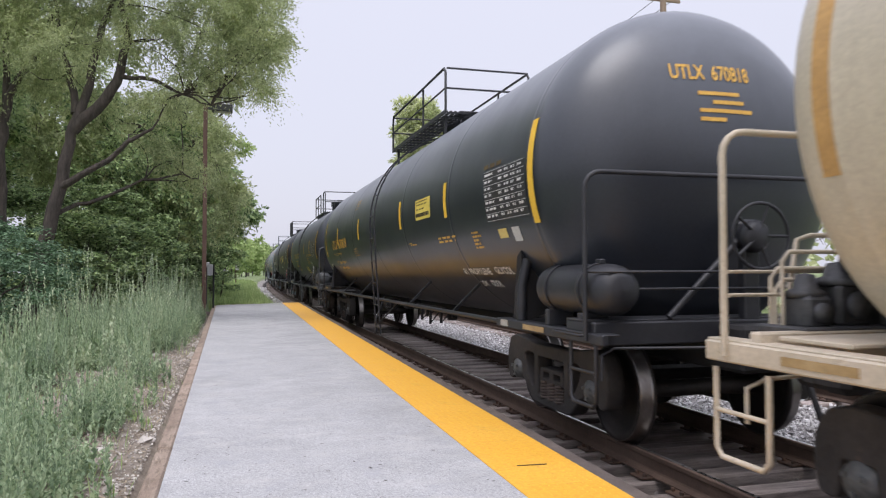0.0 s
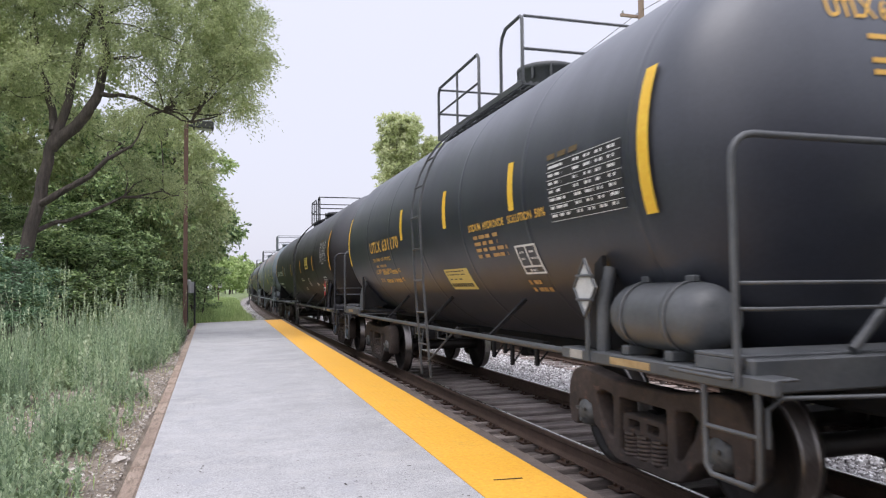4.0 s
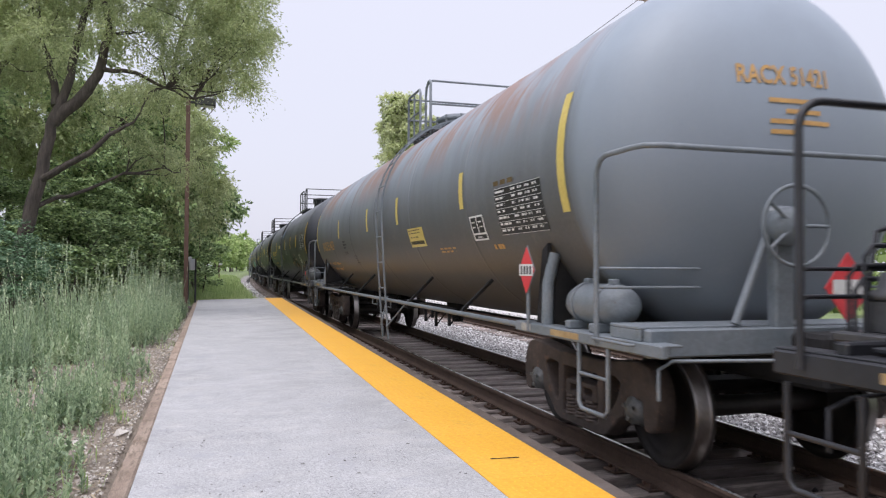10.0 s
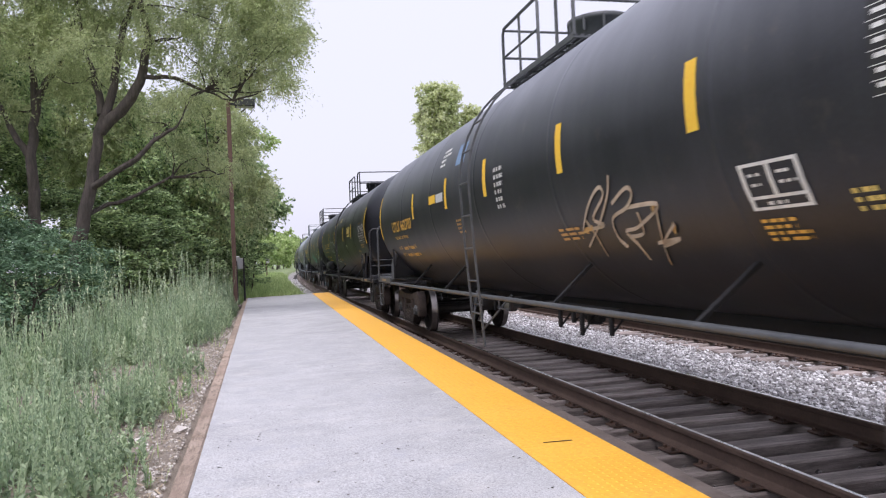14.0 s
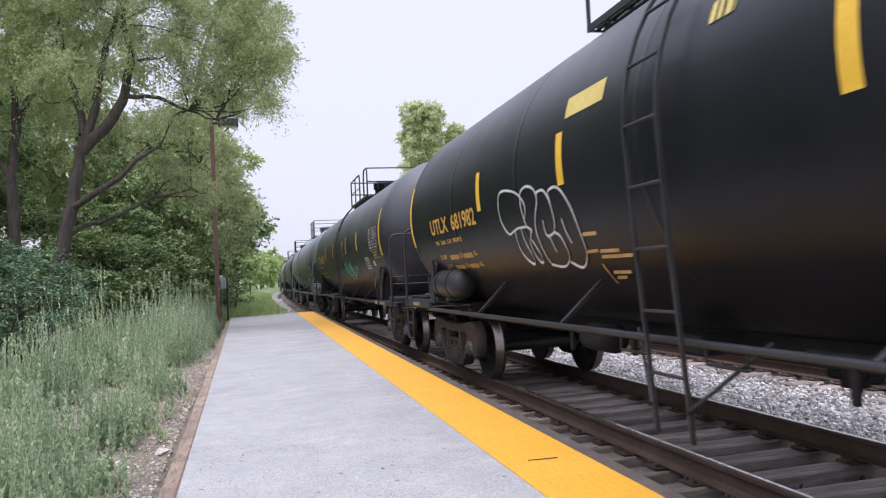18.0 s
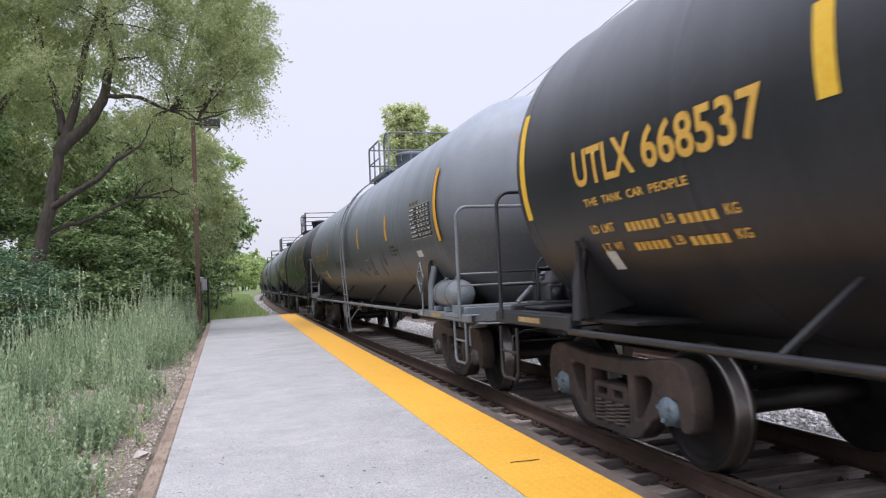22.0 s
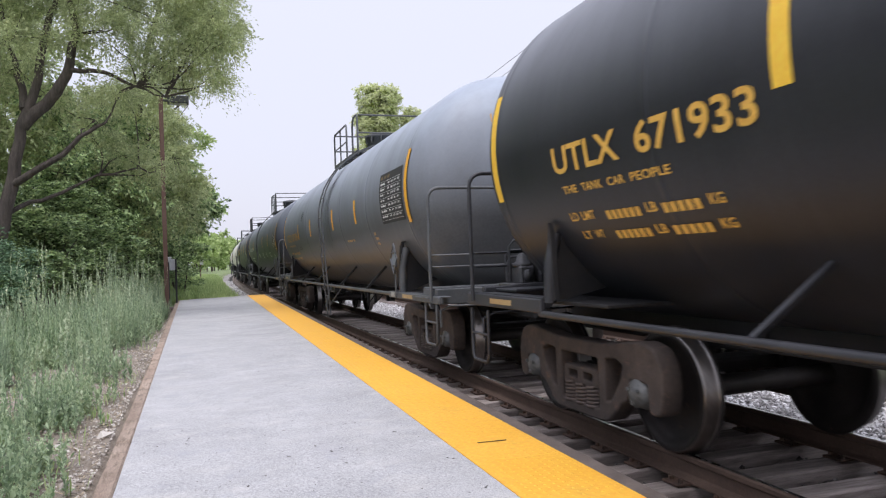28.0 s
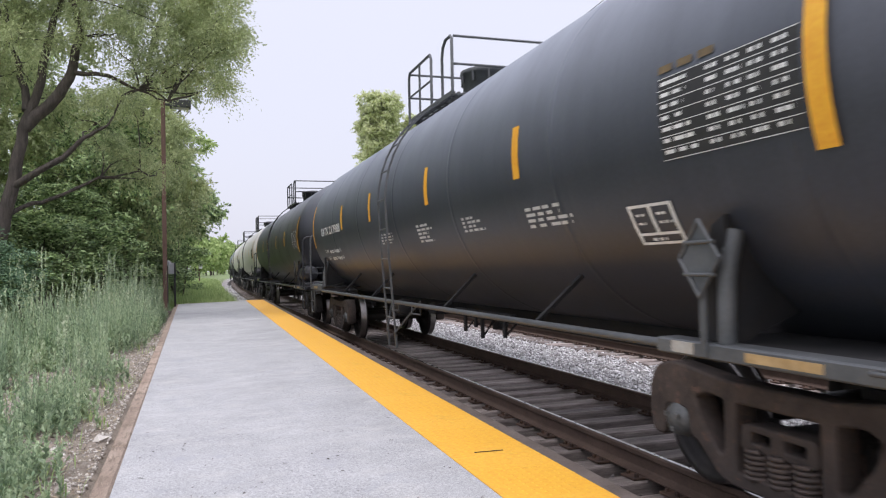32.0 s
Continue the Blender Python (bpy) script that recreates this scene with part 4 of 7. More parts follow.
def build_truck(parent, y, style, caps="cap_grey"):
    """A two-axle truck under the car."""
    mat = M["truck"] if style == "rust" else M["truck_dark"]
    sh = Shape().box((0, 0, 0.47), (1.82, 0.36, 0.12), 0.03)
    sh.box((0, 0, 0.68), (0.5, 0.42, 0.12), 0.03)
    # bolster takes the dark steel to paint in shade behind the frame's windows
    tr = part("truck", shared(("bolster", style), lambda: sh.mesh("truck", M["truck_dark"])), None, parent, "two-axle cast steel freight truck", pose(0, y, TRACK_Z - RAIL))
    fr = shared(("frame", style), lambda: side_frame_mesh(mat))
    part("side_frame", fr, None, tr, "", pose(-1.0, 0, 0))
    part("side_frame", fr, None, tr, "", pose(1.0, 0, 0, 0, 0, 180))
    be = shared(("bolster_end", style), lambda: bolster_end_mesh(mat))
    for sgn in (-1, 1):
        part("bolster_end", be, None, tr, "", pose(sgn * 0.985, 0, 0))
        part("spring_nest", shared("spring_nest", spring_mesh), None, tr, "nest of coil springs", pose(sgn * 1.0, 0, 0))
    wheels = []
    wm = shared("wheel", wheel_mesh)
    for k in (-1, 1):
        yy = k * 0.89
        ax = shared("axle", lambda: Shape().lathe([(0.004, -1.08), (0.075, -1.08), (0.075, -0.86), (0.105, -0.84), (0.09, -0.6), (0.08, 0), (0.09, 0.6), (0.105, 0.84), (0.075, 0.86), (0.075, 1.08), (0.004, 1.08)], 16, "x").mesh("axle", M["wheel"]))
        part("axle", ax, None, tr, "", pose(0, yy, AXLE_H))
        for s in (-1, 1):
            w = part("wheel", wm, None, tr, "dark steel wheel with a bright tread", pose(s * 0.765, yy, AXLE_H, 0, 0, 0 if s < 0 else 180))
            wheels.append((w, s, yy))
            cap = shared(caps, lambda: Shape().lathe([(0.002, -0.10), (0.055, -0.10), (0.065, -0.085), (0.105, -0.075), (0.11, -0.02), (0.125, 0.0), (0.125, 0.09), (0.002, 0.09)], 18, "x").box((-0.105, 0.06, 0.03), (0.02, 0.03, 0.03), 0.004).box((-0.105, -0.06, 0.03), (0.02, 0.03, 0.03), 0.004).box((-0.105, 0, -0.065), (0.02, 0.03, 0.03), 0.004).mesh("bearing_cap", M[caps]))
            part("bearing_cap", cap, None, tr, "blue round axle bearing cap" if caps == "cap_blue" else "grey round axle bearing cap", pose(s * 1.025, yy, AXLE_H, 0, 0, 0 if s < 0 else 180))
        bb = shared("brake_beam", lambda: Shape().box((0, 0, 0.36), (1.5, 0.09, 0.07), 0.01).box((-0.765, 0, 0.40), (0.09, 0.07, 0.26), 0.02).box((0.765, 0, 0.40), (0.09, 0.07, 0.26), 0.02).mesh("brake_beam", M["truck_dark"]))
        part("brake_beam", bb, None, tr, "", pose(0, k * 0.36, 0))
    return tr, wheels


def end_fittings(car, end, front, mat, brake_wheel, post=None, wheel_x=0.05):
    """Deck, sills, coupler, rails and steps at one end. end: d of the coupling plane; front: -1 at the leading end, else 1."""
    f = -front
    y = lambda q: end + f * q

    zs = 1.045 if front < 0 else 1.115
    part("end_sill", Shape().box((0, y(0.80), zs + 0.035), (2.90, 0.08, 0.19), 0.012), mat, car, "crosswise end sill")
    if front < 0:
        deck = Shape().box((0, y(1.045), 1.178), (2.93, 0.40, 0.024), 0.006)
        for s in (-1, 1):
            deck.box((s * 1.455, y(1.045), 1.128), (0.02, 0.40, 0.076), 0.004)
        deck.box((0, y(1.238), 1.13), (2.9, 0.014, 0.072), 0.004)
        part("deck_plate", deck, mat, car, "narrow end platform with turned-down edges")
        for s in (-1, 1):
            part("sill_grab", Shape().tube([(s * 1.475, y(1.44), 1.065), (s * 1.515, y(1.42), 1.065), (s * 1.515, y(0.92), 1.062), (s * 1.475, y(0.90), 1.062)], 0.012, 6), mat, car)
    else:
        part("deck_plate", Shape().box((0, y(1.13), 1.215), (2.7, 0.5, 0.025), 0.006), mat, car, "narrow end platform")
    # unseen plate, added to keep bounced light off the tank's underside
    part("shear_plate", Shape().box((0, y(2.07), zs + 0.02), (2.56, 1.62, 0.03), 0.006), M["under"], car, "added dark plate that blocks bounced light under the tank end")
    part("draft_sill", Shape().box((0, y(1.9), 0.95), (0.62, 2.9, 0.38), 0.03), M["under"], car, "heavy centre sill")
    sy = 2.42 if front < 0 else 2.2
    post = post or (0.84 if front < 0 else 0.6)
    for s in (-1, 1):
        reach = 2.4 if front < 0 else 1.75
        mid = 0.58 + reach / 2 if front < 0 else 0.4 + reach / 2
        sill = Shape().box((s * 1.45, y(mid), zs), (0.06, reach, 0.09 if front < 0 else 0.12), 0.01)
        sill.box((s * 1.39, y(mid), zs + (0.038 if front < 0 else 0.065)), (0.14, reach, 0.016), 0.005)
        si = part("side_sill", sill, mat, car)
        if s < 0:
            part("reflector_strip", Shape().box((-1.483, y(1.95 if front < 0 else 1.3), zs), (0.005, 0.50, 0.048)), M["reflector"], si, "yellow reflective strip")
            if front < 0:
                part("sill_tag", Shape().box((-1.4835, y(2.72), zs + 0.004), (0.006, 0.20, 0.066)), M["tag"], si, "pale data tag")
        # web is blackened to stand in for the shaded void behind the post
        web = Shape().slab([(s * 1.42, zs + 0.05), (s * 1.30, zs + 0.05), (s * 0.9, 1.25), (s * 0.95, 1.50), (s * 1.22, 1.80), (s * 1.38, 1.68)], y(sy), y(sy + 0.03), "y")
        gusset = 0.22 if front < 0 else 0.09
        web.slab([(y(sy - 0.02), zs + 0.05), (y(sy + gusset), zs + 0.05), (y(sy + gusset / 2), 1.74), (y(sy + 0.0), 1.80)], s * 1.37, s * 1.41)
        part("saddle_web", web, M["under"], car, "saddle plate blackened like the shaded gap between sill and tank")
        part("saddle_post", Shape().tube([(s * 1.41, y(sy), zs + 0.03), (s * 1.40, y(sy), 1.45), (s * 1.34, y(sy), 1.71)], 0.052, 10), mat, car, "upright painted post of the tank saddle")
        step = Shape().tube([(s * 1.46, y(post - 0.12), 1.02), (s * 1.46, y(post - 0.12), 0.55), (s * 1.46, y(post - 0.07), 0.50), (s * 1.46, y(post + 0.28), 0.50), (s * 1.46, y(post + 0.33), 0.55), (s * 1.46, y(post + 0.33), 1.02)], 0.018, 8)
        step.rod((s * 1.46, y(post - 0.12), 0.77), (s * 1.46, y(post + 0.33), 0.77), 0.014)
        part("sill_step", step, mat, car, "bent-bar stirrup step")
    hr = Shape()
    pts = [(-1.49, y(post), zs - 0.02), (-1.49, y(post), 2.26)] + [(-1.49 + 0.14 * (1 - math.cos(a)), y(post), 2.26 + 0.14 * math.sin(a)) for a in (0.4, 0.8, 1.2, 1.57)]
    if post > 0.95:
        pts = [(-1.49, y(post), zs - 0.02), (-1.49, y(post), 2.28), (-1.49, y(post - 0.05), 2.37), (-1.49, y(post - 0.14), 2.40), (-1.49, y(0.92), 2.40), (-1.46, y(0.80), 2.40), (-1.36, y(0.76), 2.40), (1.36, y(0.76), 2.40)]
    else:
        pts.append((1.35, y(post), 2.40))
    pts += [(1.45, y(post), 2.36), (1.49, y(post), 2.26), (1.49, y(post), zs - 0.02)]
    hr.tube(pts, 0.021, 8)
    part("end_handrail", hr, mat, car, "bent-pipe handrail across the end")
    for zz, bow in ((1.44, 0.05), (1.58, 0.10)):
        low = Shape().tube([(-1.46, y(post + 0.0), zz), (-1.36, y(post - 0.05 - bow), zz), (1.36, y(post - 0.05 - bow), zz), (1.46, y(post), zz)], 0.012, 6)
        part("grab_bar", low, mat, car, "thin horizontal grab bar")
    cp = Shape().box((0, y(0.42), 0.86), (0.17, 0.85, 0.17), 0.03)
    cp.box((0.04 * f, y(0.02), 0.86), (0.30, 0.26, 0.28), 0.05)
    cp.box((-0.12, y(-0.10), 0.86), (0.10, 0.18, 0.26), 0.04)
    part("coupler", cp, M["truck_dark"], car, "cast steel knuckle coupler")
    hose = Shape().tube([(0.25 * f, y(0.55), 0.80), (0.27 * f, y(0.40), 0.70), (0.25 * f, y(0.25), 0.42), (0.2 * f, y(0.10), 0.36), (0.15 * f, y(0.0), 0.45)], 0.025, 8)
    part("brake_hose", hose, M["under"], car, "black rubber brake hose")
    lever = Shape().tube([(-1.42, y(0.70), 0.72), (-1.42, y(0.70), 0.92), (-1.3, y(0.72), 0.97), (-0.2, y(0.50), 0.97), (-0.1, y(0.3), 0.97)], 0.013, 6)
    part("uncoupling_lever", lever, mat, car)
    if front > 0:
        gear = Shape().box((-0.55, y(0.62), 1.235), (1.15, 0.42, 0.05), 0.01)
        for gx, gz, gw, gh in ((-0.92, 1.34, 0.18, 0.20), (-0.66, 1.38, 0.26, 0.26), (-0.36, 1.35, 0.2, 0.22), (-0.12, 1.40, 0.24, 0.28)):
            gear.box((gx, y(0.60), gz), (gw, 0.24, gh), 0.025)
            gear.lathe([(gw * 0.5, -0.015), (gw * 0.62, -0.01), (gw * 0.62, 0.02), (gw * 0.4, 0.04), (gw * 0.3, 0.12), (0.004, 0.13)], 14, "z", (gx, y(0.60), gz + gh / 2))
            gear.lathe([(0.004, -0.17), (gw * 0.32, -0.16), (gw * 0.32, -0.12), (gw * 0.22, -0.10)], 12, "y", (gx, y(0.60), gz))
        gear.lathe([(0.004, -0.26), (0.075, -0.24), (0.085, 0.2), (0.004, 0.26)], 14, "x", (-0.5, y(0.74), 1.64))
        pipes = Shape()
        for q, zz in ((0.50, 1.53), (0.46, 1.60), (0.56, 1.70)):
            pipes.tube([(-1.05, y(q), 1.26), (-1.05, y(q), zz - 0.06), (-1.0, y(q), zz), (-0.1 - q, y(q), zz), (0.0 - q / 2, y(q), zz - 0.08), (0.1 - q / 2, y(q), 1.27)], 0.014, 6)
        pipes.tube([(-0.9, y(0.44), 1.46), (-0.8, y(0.40), 1.78), (-0.7, y(0.40), 1.81), (-0.4, y(0.42), 1.81)], 0.016, 6).rod((-0.4, y(0.42), 1.75), (-0.4, y(0.42), 1.87), 0.04, 8)
        part("air_pipe", pipes, mat, car)
        part("brake_valve", gear, M["valve"], car, "dark cluster of brake valves and pipes")
    if brake_wheel:
        sh = Shape()
        cy, cz, cx = y(0.66), 1.88, wheel_x
        ring = [(cx + 0.28 * math.cos(2 * math.pi * k / 24), cy, cz + 0.28 * math.sin(2 * math.pi * k / 24)) for k in range(25)]
        sh.tube(ring, 0.016, 6, False)
        for k in range(5):
            a = 2 * math.pi * k / 5
            sh.rod((cx, cy + 0.03 * f, cz), (cx + 0.28 * math.cos(a), cy, cz + 0.28 * math.sin(a)), 0.014, 6)
        sh.lathe([(0.004, -0.03), (0.10, -0.03), (0.14, 0.02), (0.14, 0.10), (0.004, 0.12)], 16, "y", (cx, cy + 0.04 * f, cz))
        part("brake_wheel", sh, mat, car, "spoked hand-brake wheel")
        st = Shape().box((cx, y(0.82), 1.55), (0.16, 0.10, 0.9), 0.015).box((cx, y(0.84), 1.90), (0.22, 0.14, 0.26), 0.04)
        part("brake_stand", st, mat, car, "hand-brake housing on a post")
        part("brake_brace", Shape().rod((-0.75, y(0.80), 1.2), (cx - 0.1, y(0.82), 1.85), 0.03, 8), mat, car, "slanting brace")


def reservoir(car, d, half, mat, red=False, k=1.0):
    """The air tank on the sill, with straps and feet."""
    sill_top = 1.09 if d < 5 else 1.185
    base = 1.125 if 1.24 < d - half < 5 else 1.205
    zc = base + 0.225 * k
    end = [(0.003, half), (0.10 * k, half - 0.01), (0.17 * k, half - 0.05), (0.205 * k, half - 0.13), (0.215 * k, half - 0.2)]
    sh = Shape().lathe([(r, -q) for r, q in end] + [(r, q) for r, q in reversed(end)], 28, "y", (-1.25, d, zc))
    rs = part("air_reservoir", sh, mat, car, "small horizontal air reservoir")
    for q in (-0.45 * half, 0.5 * half):
        st = Shape().lathe([(0.217 * k, -0.025), (0.227 * k, -0.025), (0.227 * k, 0.025), (0.217 * k, 0.025)], 28, "y", (-1.25, d + q, zc), closed=True)
        st.box((-1.25, d + q, zc + 0.235 * k), (0.06, 0.09, 0.05), 0.01)
        part("strap", st, mat, rs)
        part("foot", Shape().box((-1.32, d + q, (sill_top + base + 0.035) / 2), (0.26, 0.08, base + 0.035 - sill_top), 0.01), mat, rs)
    if red:
        part("warning_tag", Shape().box((-1.468, d + half - 0.26, zc + 0.05), (0.012, 0.13, 0.12), 0.004), M["red"], rs, "red tag")


def placard(car, d, z, kind, mat):
    """A diamond holder on a stalk."""
    r = 0.18
    pl = part("placard_holder", Shape().box((-1.485, d, z - 0.30), (0.02, 0.05, 0.5), 0.004),
              mat, car, "upright bracket for a hazard placard")
    part("placard_plate", Shape().slab([(d, z - r * 1.25), (d + r, z), (d, z + r * 1.25), (d - r, z)], -1.50, -1.4945), M["pale_grey"] if kind == "bare" else FRAME["grey"] if kind == "plain" else FRAME["mid"] if kind == "grey" else mat, pl, "diamond plate")
    if kind == "red":
        q = r * 0.93
        part("placard", Shape().slab([(d, z - q * 1.25), (d + q, z), (d, z + q * 1.25), (d - q, z)], -1.506, -1.502), M["red"], pl, "red diamond hazard placard")
        b = Shape().slab([(d + 0.15, z - 0.05), (d + 0.15, z + 0.055), (d - 0.15, z + 0.055), (d - 0.15, z - 0.05)], -1.511, -1.508)
        part("placard_panel", b, M["white"], pl, "white number panel")
        k = Shape()
        for i in range(4):
            k.slab([(d + 0.11 - 0.065 * i, z - 0.035), (d + 0.11 - 0.065 * i, z + 0.038), (d + 0.075 - 0.065 * i, z + 0.038), (d + 0.075 - 0.065 * i, z - 0.035)], -1.514, -1.512)
        tagged(part("placard_digits", k, M["plate_black"], pl), kind="stuff")
    elif kind != "none":
        k = Shape()
        for a, b in (((d, z + r * 1.2), (d + r * .95, z)), ((d + r * .95, z), (d, z - r * 1.2)), ((d, z - r * 1.2), (d - r * .95, z)), ((d - r * .95, z), (d, z + r * 1.2)),
                     ((d + 0.13, z + 0.09), (d - 0.13, z + 0.09)), ((d + 0.13, z - 0.09), (d - 0.13, z - 0.09))):
            k.rod((-1.506, a[0], a[1]), (-1.506, b[0], b[1]), 0.012, 6)
        part("placard_frame", k, mat, pl)


def walkway(car, d0, d1, dome, mat, style):
    """Top platform with gratings and pipe rails round the manway."""
    zt = TANK_Z + TANK_R
    z0, top = (zt - 0.06, zt + 0.74) if style != "high" else (zt + 0.20, zt + 0.955)
    half = 0.74
    for s in (-1, 1):
        sh = Shape()
        sh.box((s * (half + 0.03), (d0 + d1) / 2, z0 - 0.01), (0.025, d1 - d0, 0.075), 0.004)
        n = int((d1 - d0) / 0.3)
        for i in range(n + 1):
            sh.box((s * (half - 0.18), d0 + (d1 - d0) * i / n, z0 - 0.022), (0.44, 0.03, 0.02))
        wk = part("walkway", sh, mat, car, "grated top walkway board")
        slat = Shape().box((0, 0, 0), (0.045, d1 - d0, 0.028), 0.004).mesh("slat", mat)
        for k in range(6):
            part("slat", slat, None, wk, "", pose(s * (half - 0.40 + 0.08 * k), (d0 + d1) / 2, z0))
        for q in (d0 + 0.25, d1 - 0.25):
            part("bracket", Shape().box((s * (half - 0.05), q, z0 - 0.19), (0.05, 0.05, 0.34), 0.006), mat, wk)
        x = s * (half + 0.02)
        mid = d0 + 0.36 * (d1 - d0)
        rl = Shape()
        if s < 0 and style != "high":
            # an opening for the ladder, with a short curved rail beyond it
            g0, g1 = d0 + 0.20 * (d1 - d0), d0 + 0.44 * (d1 - d0)
            rl.tube([(x, d1, z0), (x, d1, top - 0.08), (x, d1 - 0.06, top), (x, g1 + 0.06, top), (x, g1, top - 0.07), (x, g1, z0)], 0.022, 8)
            rl.rod((x, d1, z0 + 0.40), (x, g1, z0 + 0.40), 0.016, 8)
            rl.rod((x, (d1 + g1) / 2, z0), (x, (d1 + g1) / 2, top), 0.018, 8)
            rl.tube([(x, g0, z0), (x, g0, top - 0.22), (x, g0 - 0.05, top - 0.08), (x, g0 - 0.17, top), (x, d0 + 0.05, top), (x, d0, top - 0.05), (x, d0, z0)], 0.022, 8)
        else:
            rl.tube([(x, d1, z0), (x, d1, top - 0.10), (x, d1 - 0.06, top), (x, d0 + 0.08, top), (x, d0, top - 0.08), (x, d0, z0)], 0.022, 8)
            rl.rod((x, d1, z0 + 0.40), (x, d0, z0 + 0.40), 0.016, 8)
            rl.rod((x, mid, z0), (x, mid, top), 0.02, 8)
        part("guard_rail", rl, mat, car, "pipe guard rail on top of the tank")
    for q in (d0, d1):
        for zz in (top - 0.01, z0 + 0.40):
            part("end_rail", Shape().rod((-half, q, zz), (half, q, zz), 0.018, 8), mat, car)
    part("crossover", Shape().box((0, d0 + 0.16, z0 + 0.01), (1.0, 0.30, 0.028), 0.004), mat, car)
    dm = Shape().lathe([(0.36, zt - 0.08), (0.36, zt + 0.34), (0.40, zt + 0.35), (0.40, zt + 0.41), (0.35, zt + 0.43), (0.20, zt + 0.46), (0.004, zt + 0.47)] if style != "flat" else
                       [(0.42, zt - 0.08), (0.42, zt + 0.16), (0.46, zt + 0.17), (0.46, zt + 0.22), (0.36, zt + 0.28), (0.004, zt + 0.32)], 32, "z", (0, dome, 0))
    dm = part("manway_dome", dm, mat, car, "round bolted manway housing")
    bl = shared(("bolt", mat.name), lambda: Shape().rod((0, 0, 0.22), (0, 0, 0.40), 0.02, 6).mesh("bolt", mat))
    for k in range(10):
        a = 2 * math.pi * k / 10
        rb = 0.445 if style == "flat" else 0.385
        part("bolt", bl, None, dm, "", pose(rb * math.cos(a), dome + rb * math.sin(a), zt if style != "flat" else zt - 0.14))
    vl = Shape().lathe([(0.10, zt - 0.05), (0.10, zt + 0.22), (0.06, zt + 0.25), (0.06, zt + 0.34), (0.004, zt + 0.35)], 14, "z", (0.1, dome + 0.85, 0))
    part("safety_valve", vl, mat, car)


def ladder(car, d, mat):
    """Side ladder that follows the shell down to a step below the sill."""
    zt = TANK_Z
    path = [(-(TANK_R + 0.10) * math.cos(radians(a)), zt + (TANK_R + 0.10) * math.sin(radians(a))) for a in range(80, -1, -8)]
    path += [(-TANK_R - 0.06, zt - 0.8), (-TANK_R - 0.02, 1.12), (-TANK_R + 0.03, 0.42)]
    ld = Shape()
    for s in (-0.21, 0.21):
        ld.tube([(x, d + s, z) for x, z in path], 0.019, 4, smooth=False)
    lo = part("side_ladder", ld, mat, car, "steel side ladder bent round the tank")
    total = 0
    seg = list(zip(path, path[1:]))
    nxt = 0.15
    for (xa, za), (xb, zb) in seg:
        ln = math.hypot(xb - xa, zb - za)
        while nxt < total + ln:
            k = (nxt - total) / ln
            x, z = xa + (xb - xa) * k, za + (zb - za) * k
            part("rung", shared(("rung", mat.name), lambda: Shape().rod((0, -0.22, 0), (0, 0.22, 0), 0.0125, 8).mesh("rung", mat)), None, lo, "", pose(x, d, z))
            nxt += 0.42
        total += ln
    for s in (-1, 1):
        part("ladder_brace", Shape().rod((-TANK_R, d + s * 0.21, 0.62), (-1.30, d + s * 0.75, 1.08), 0.014, 6), mat, lo)


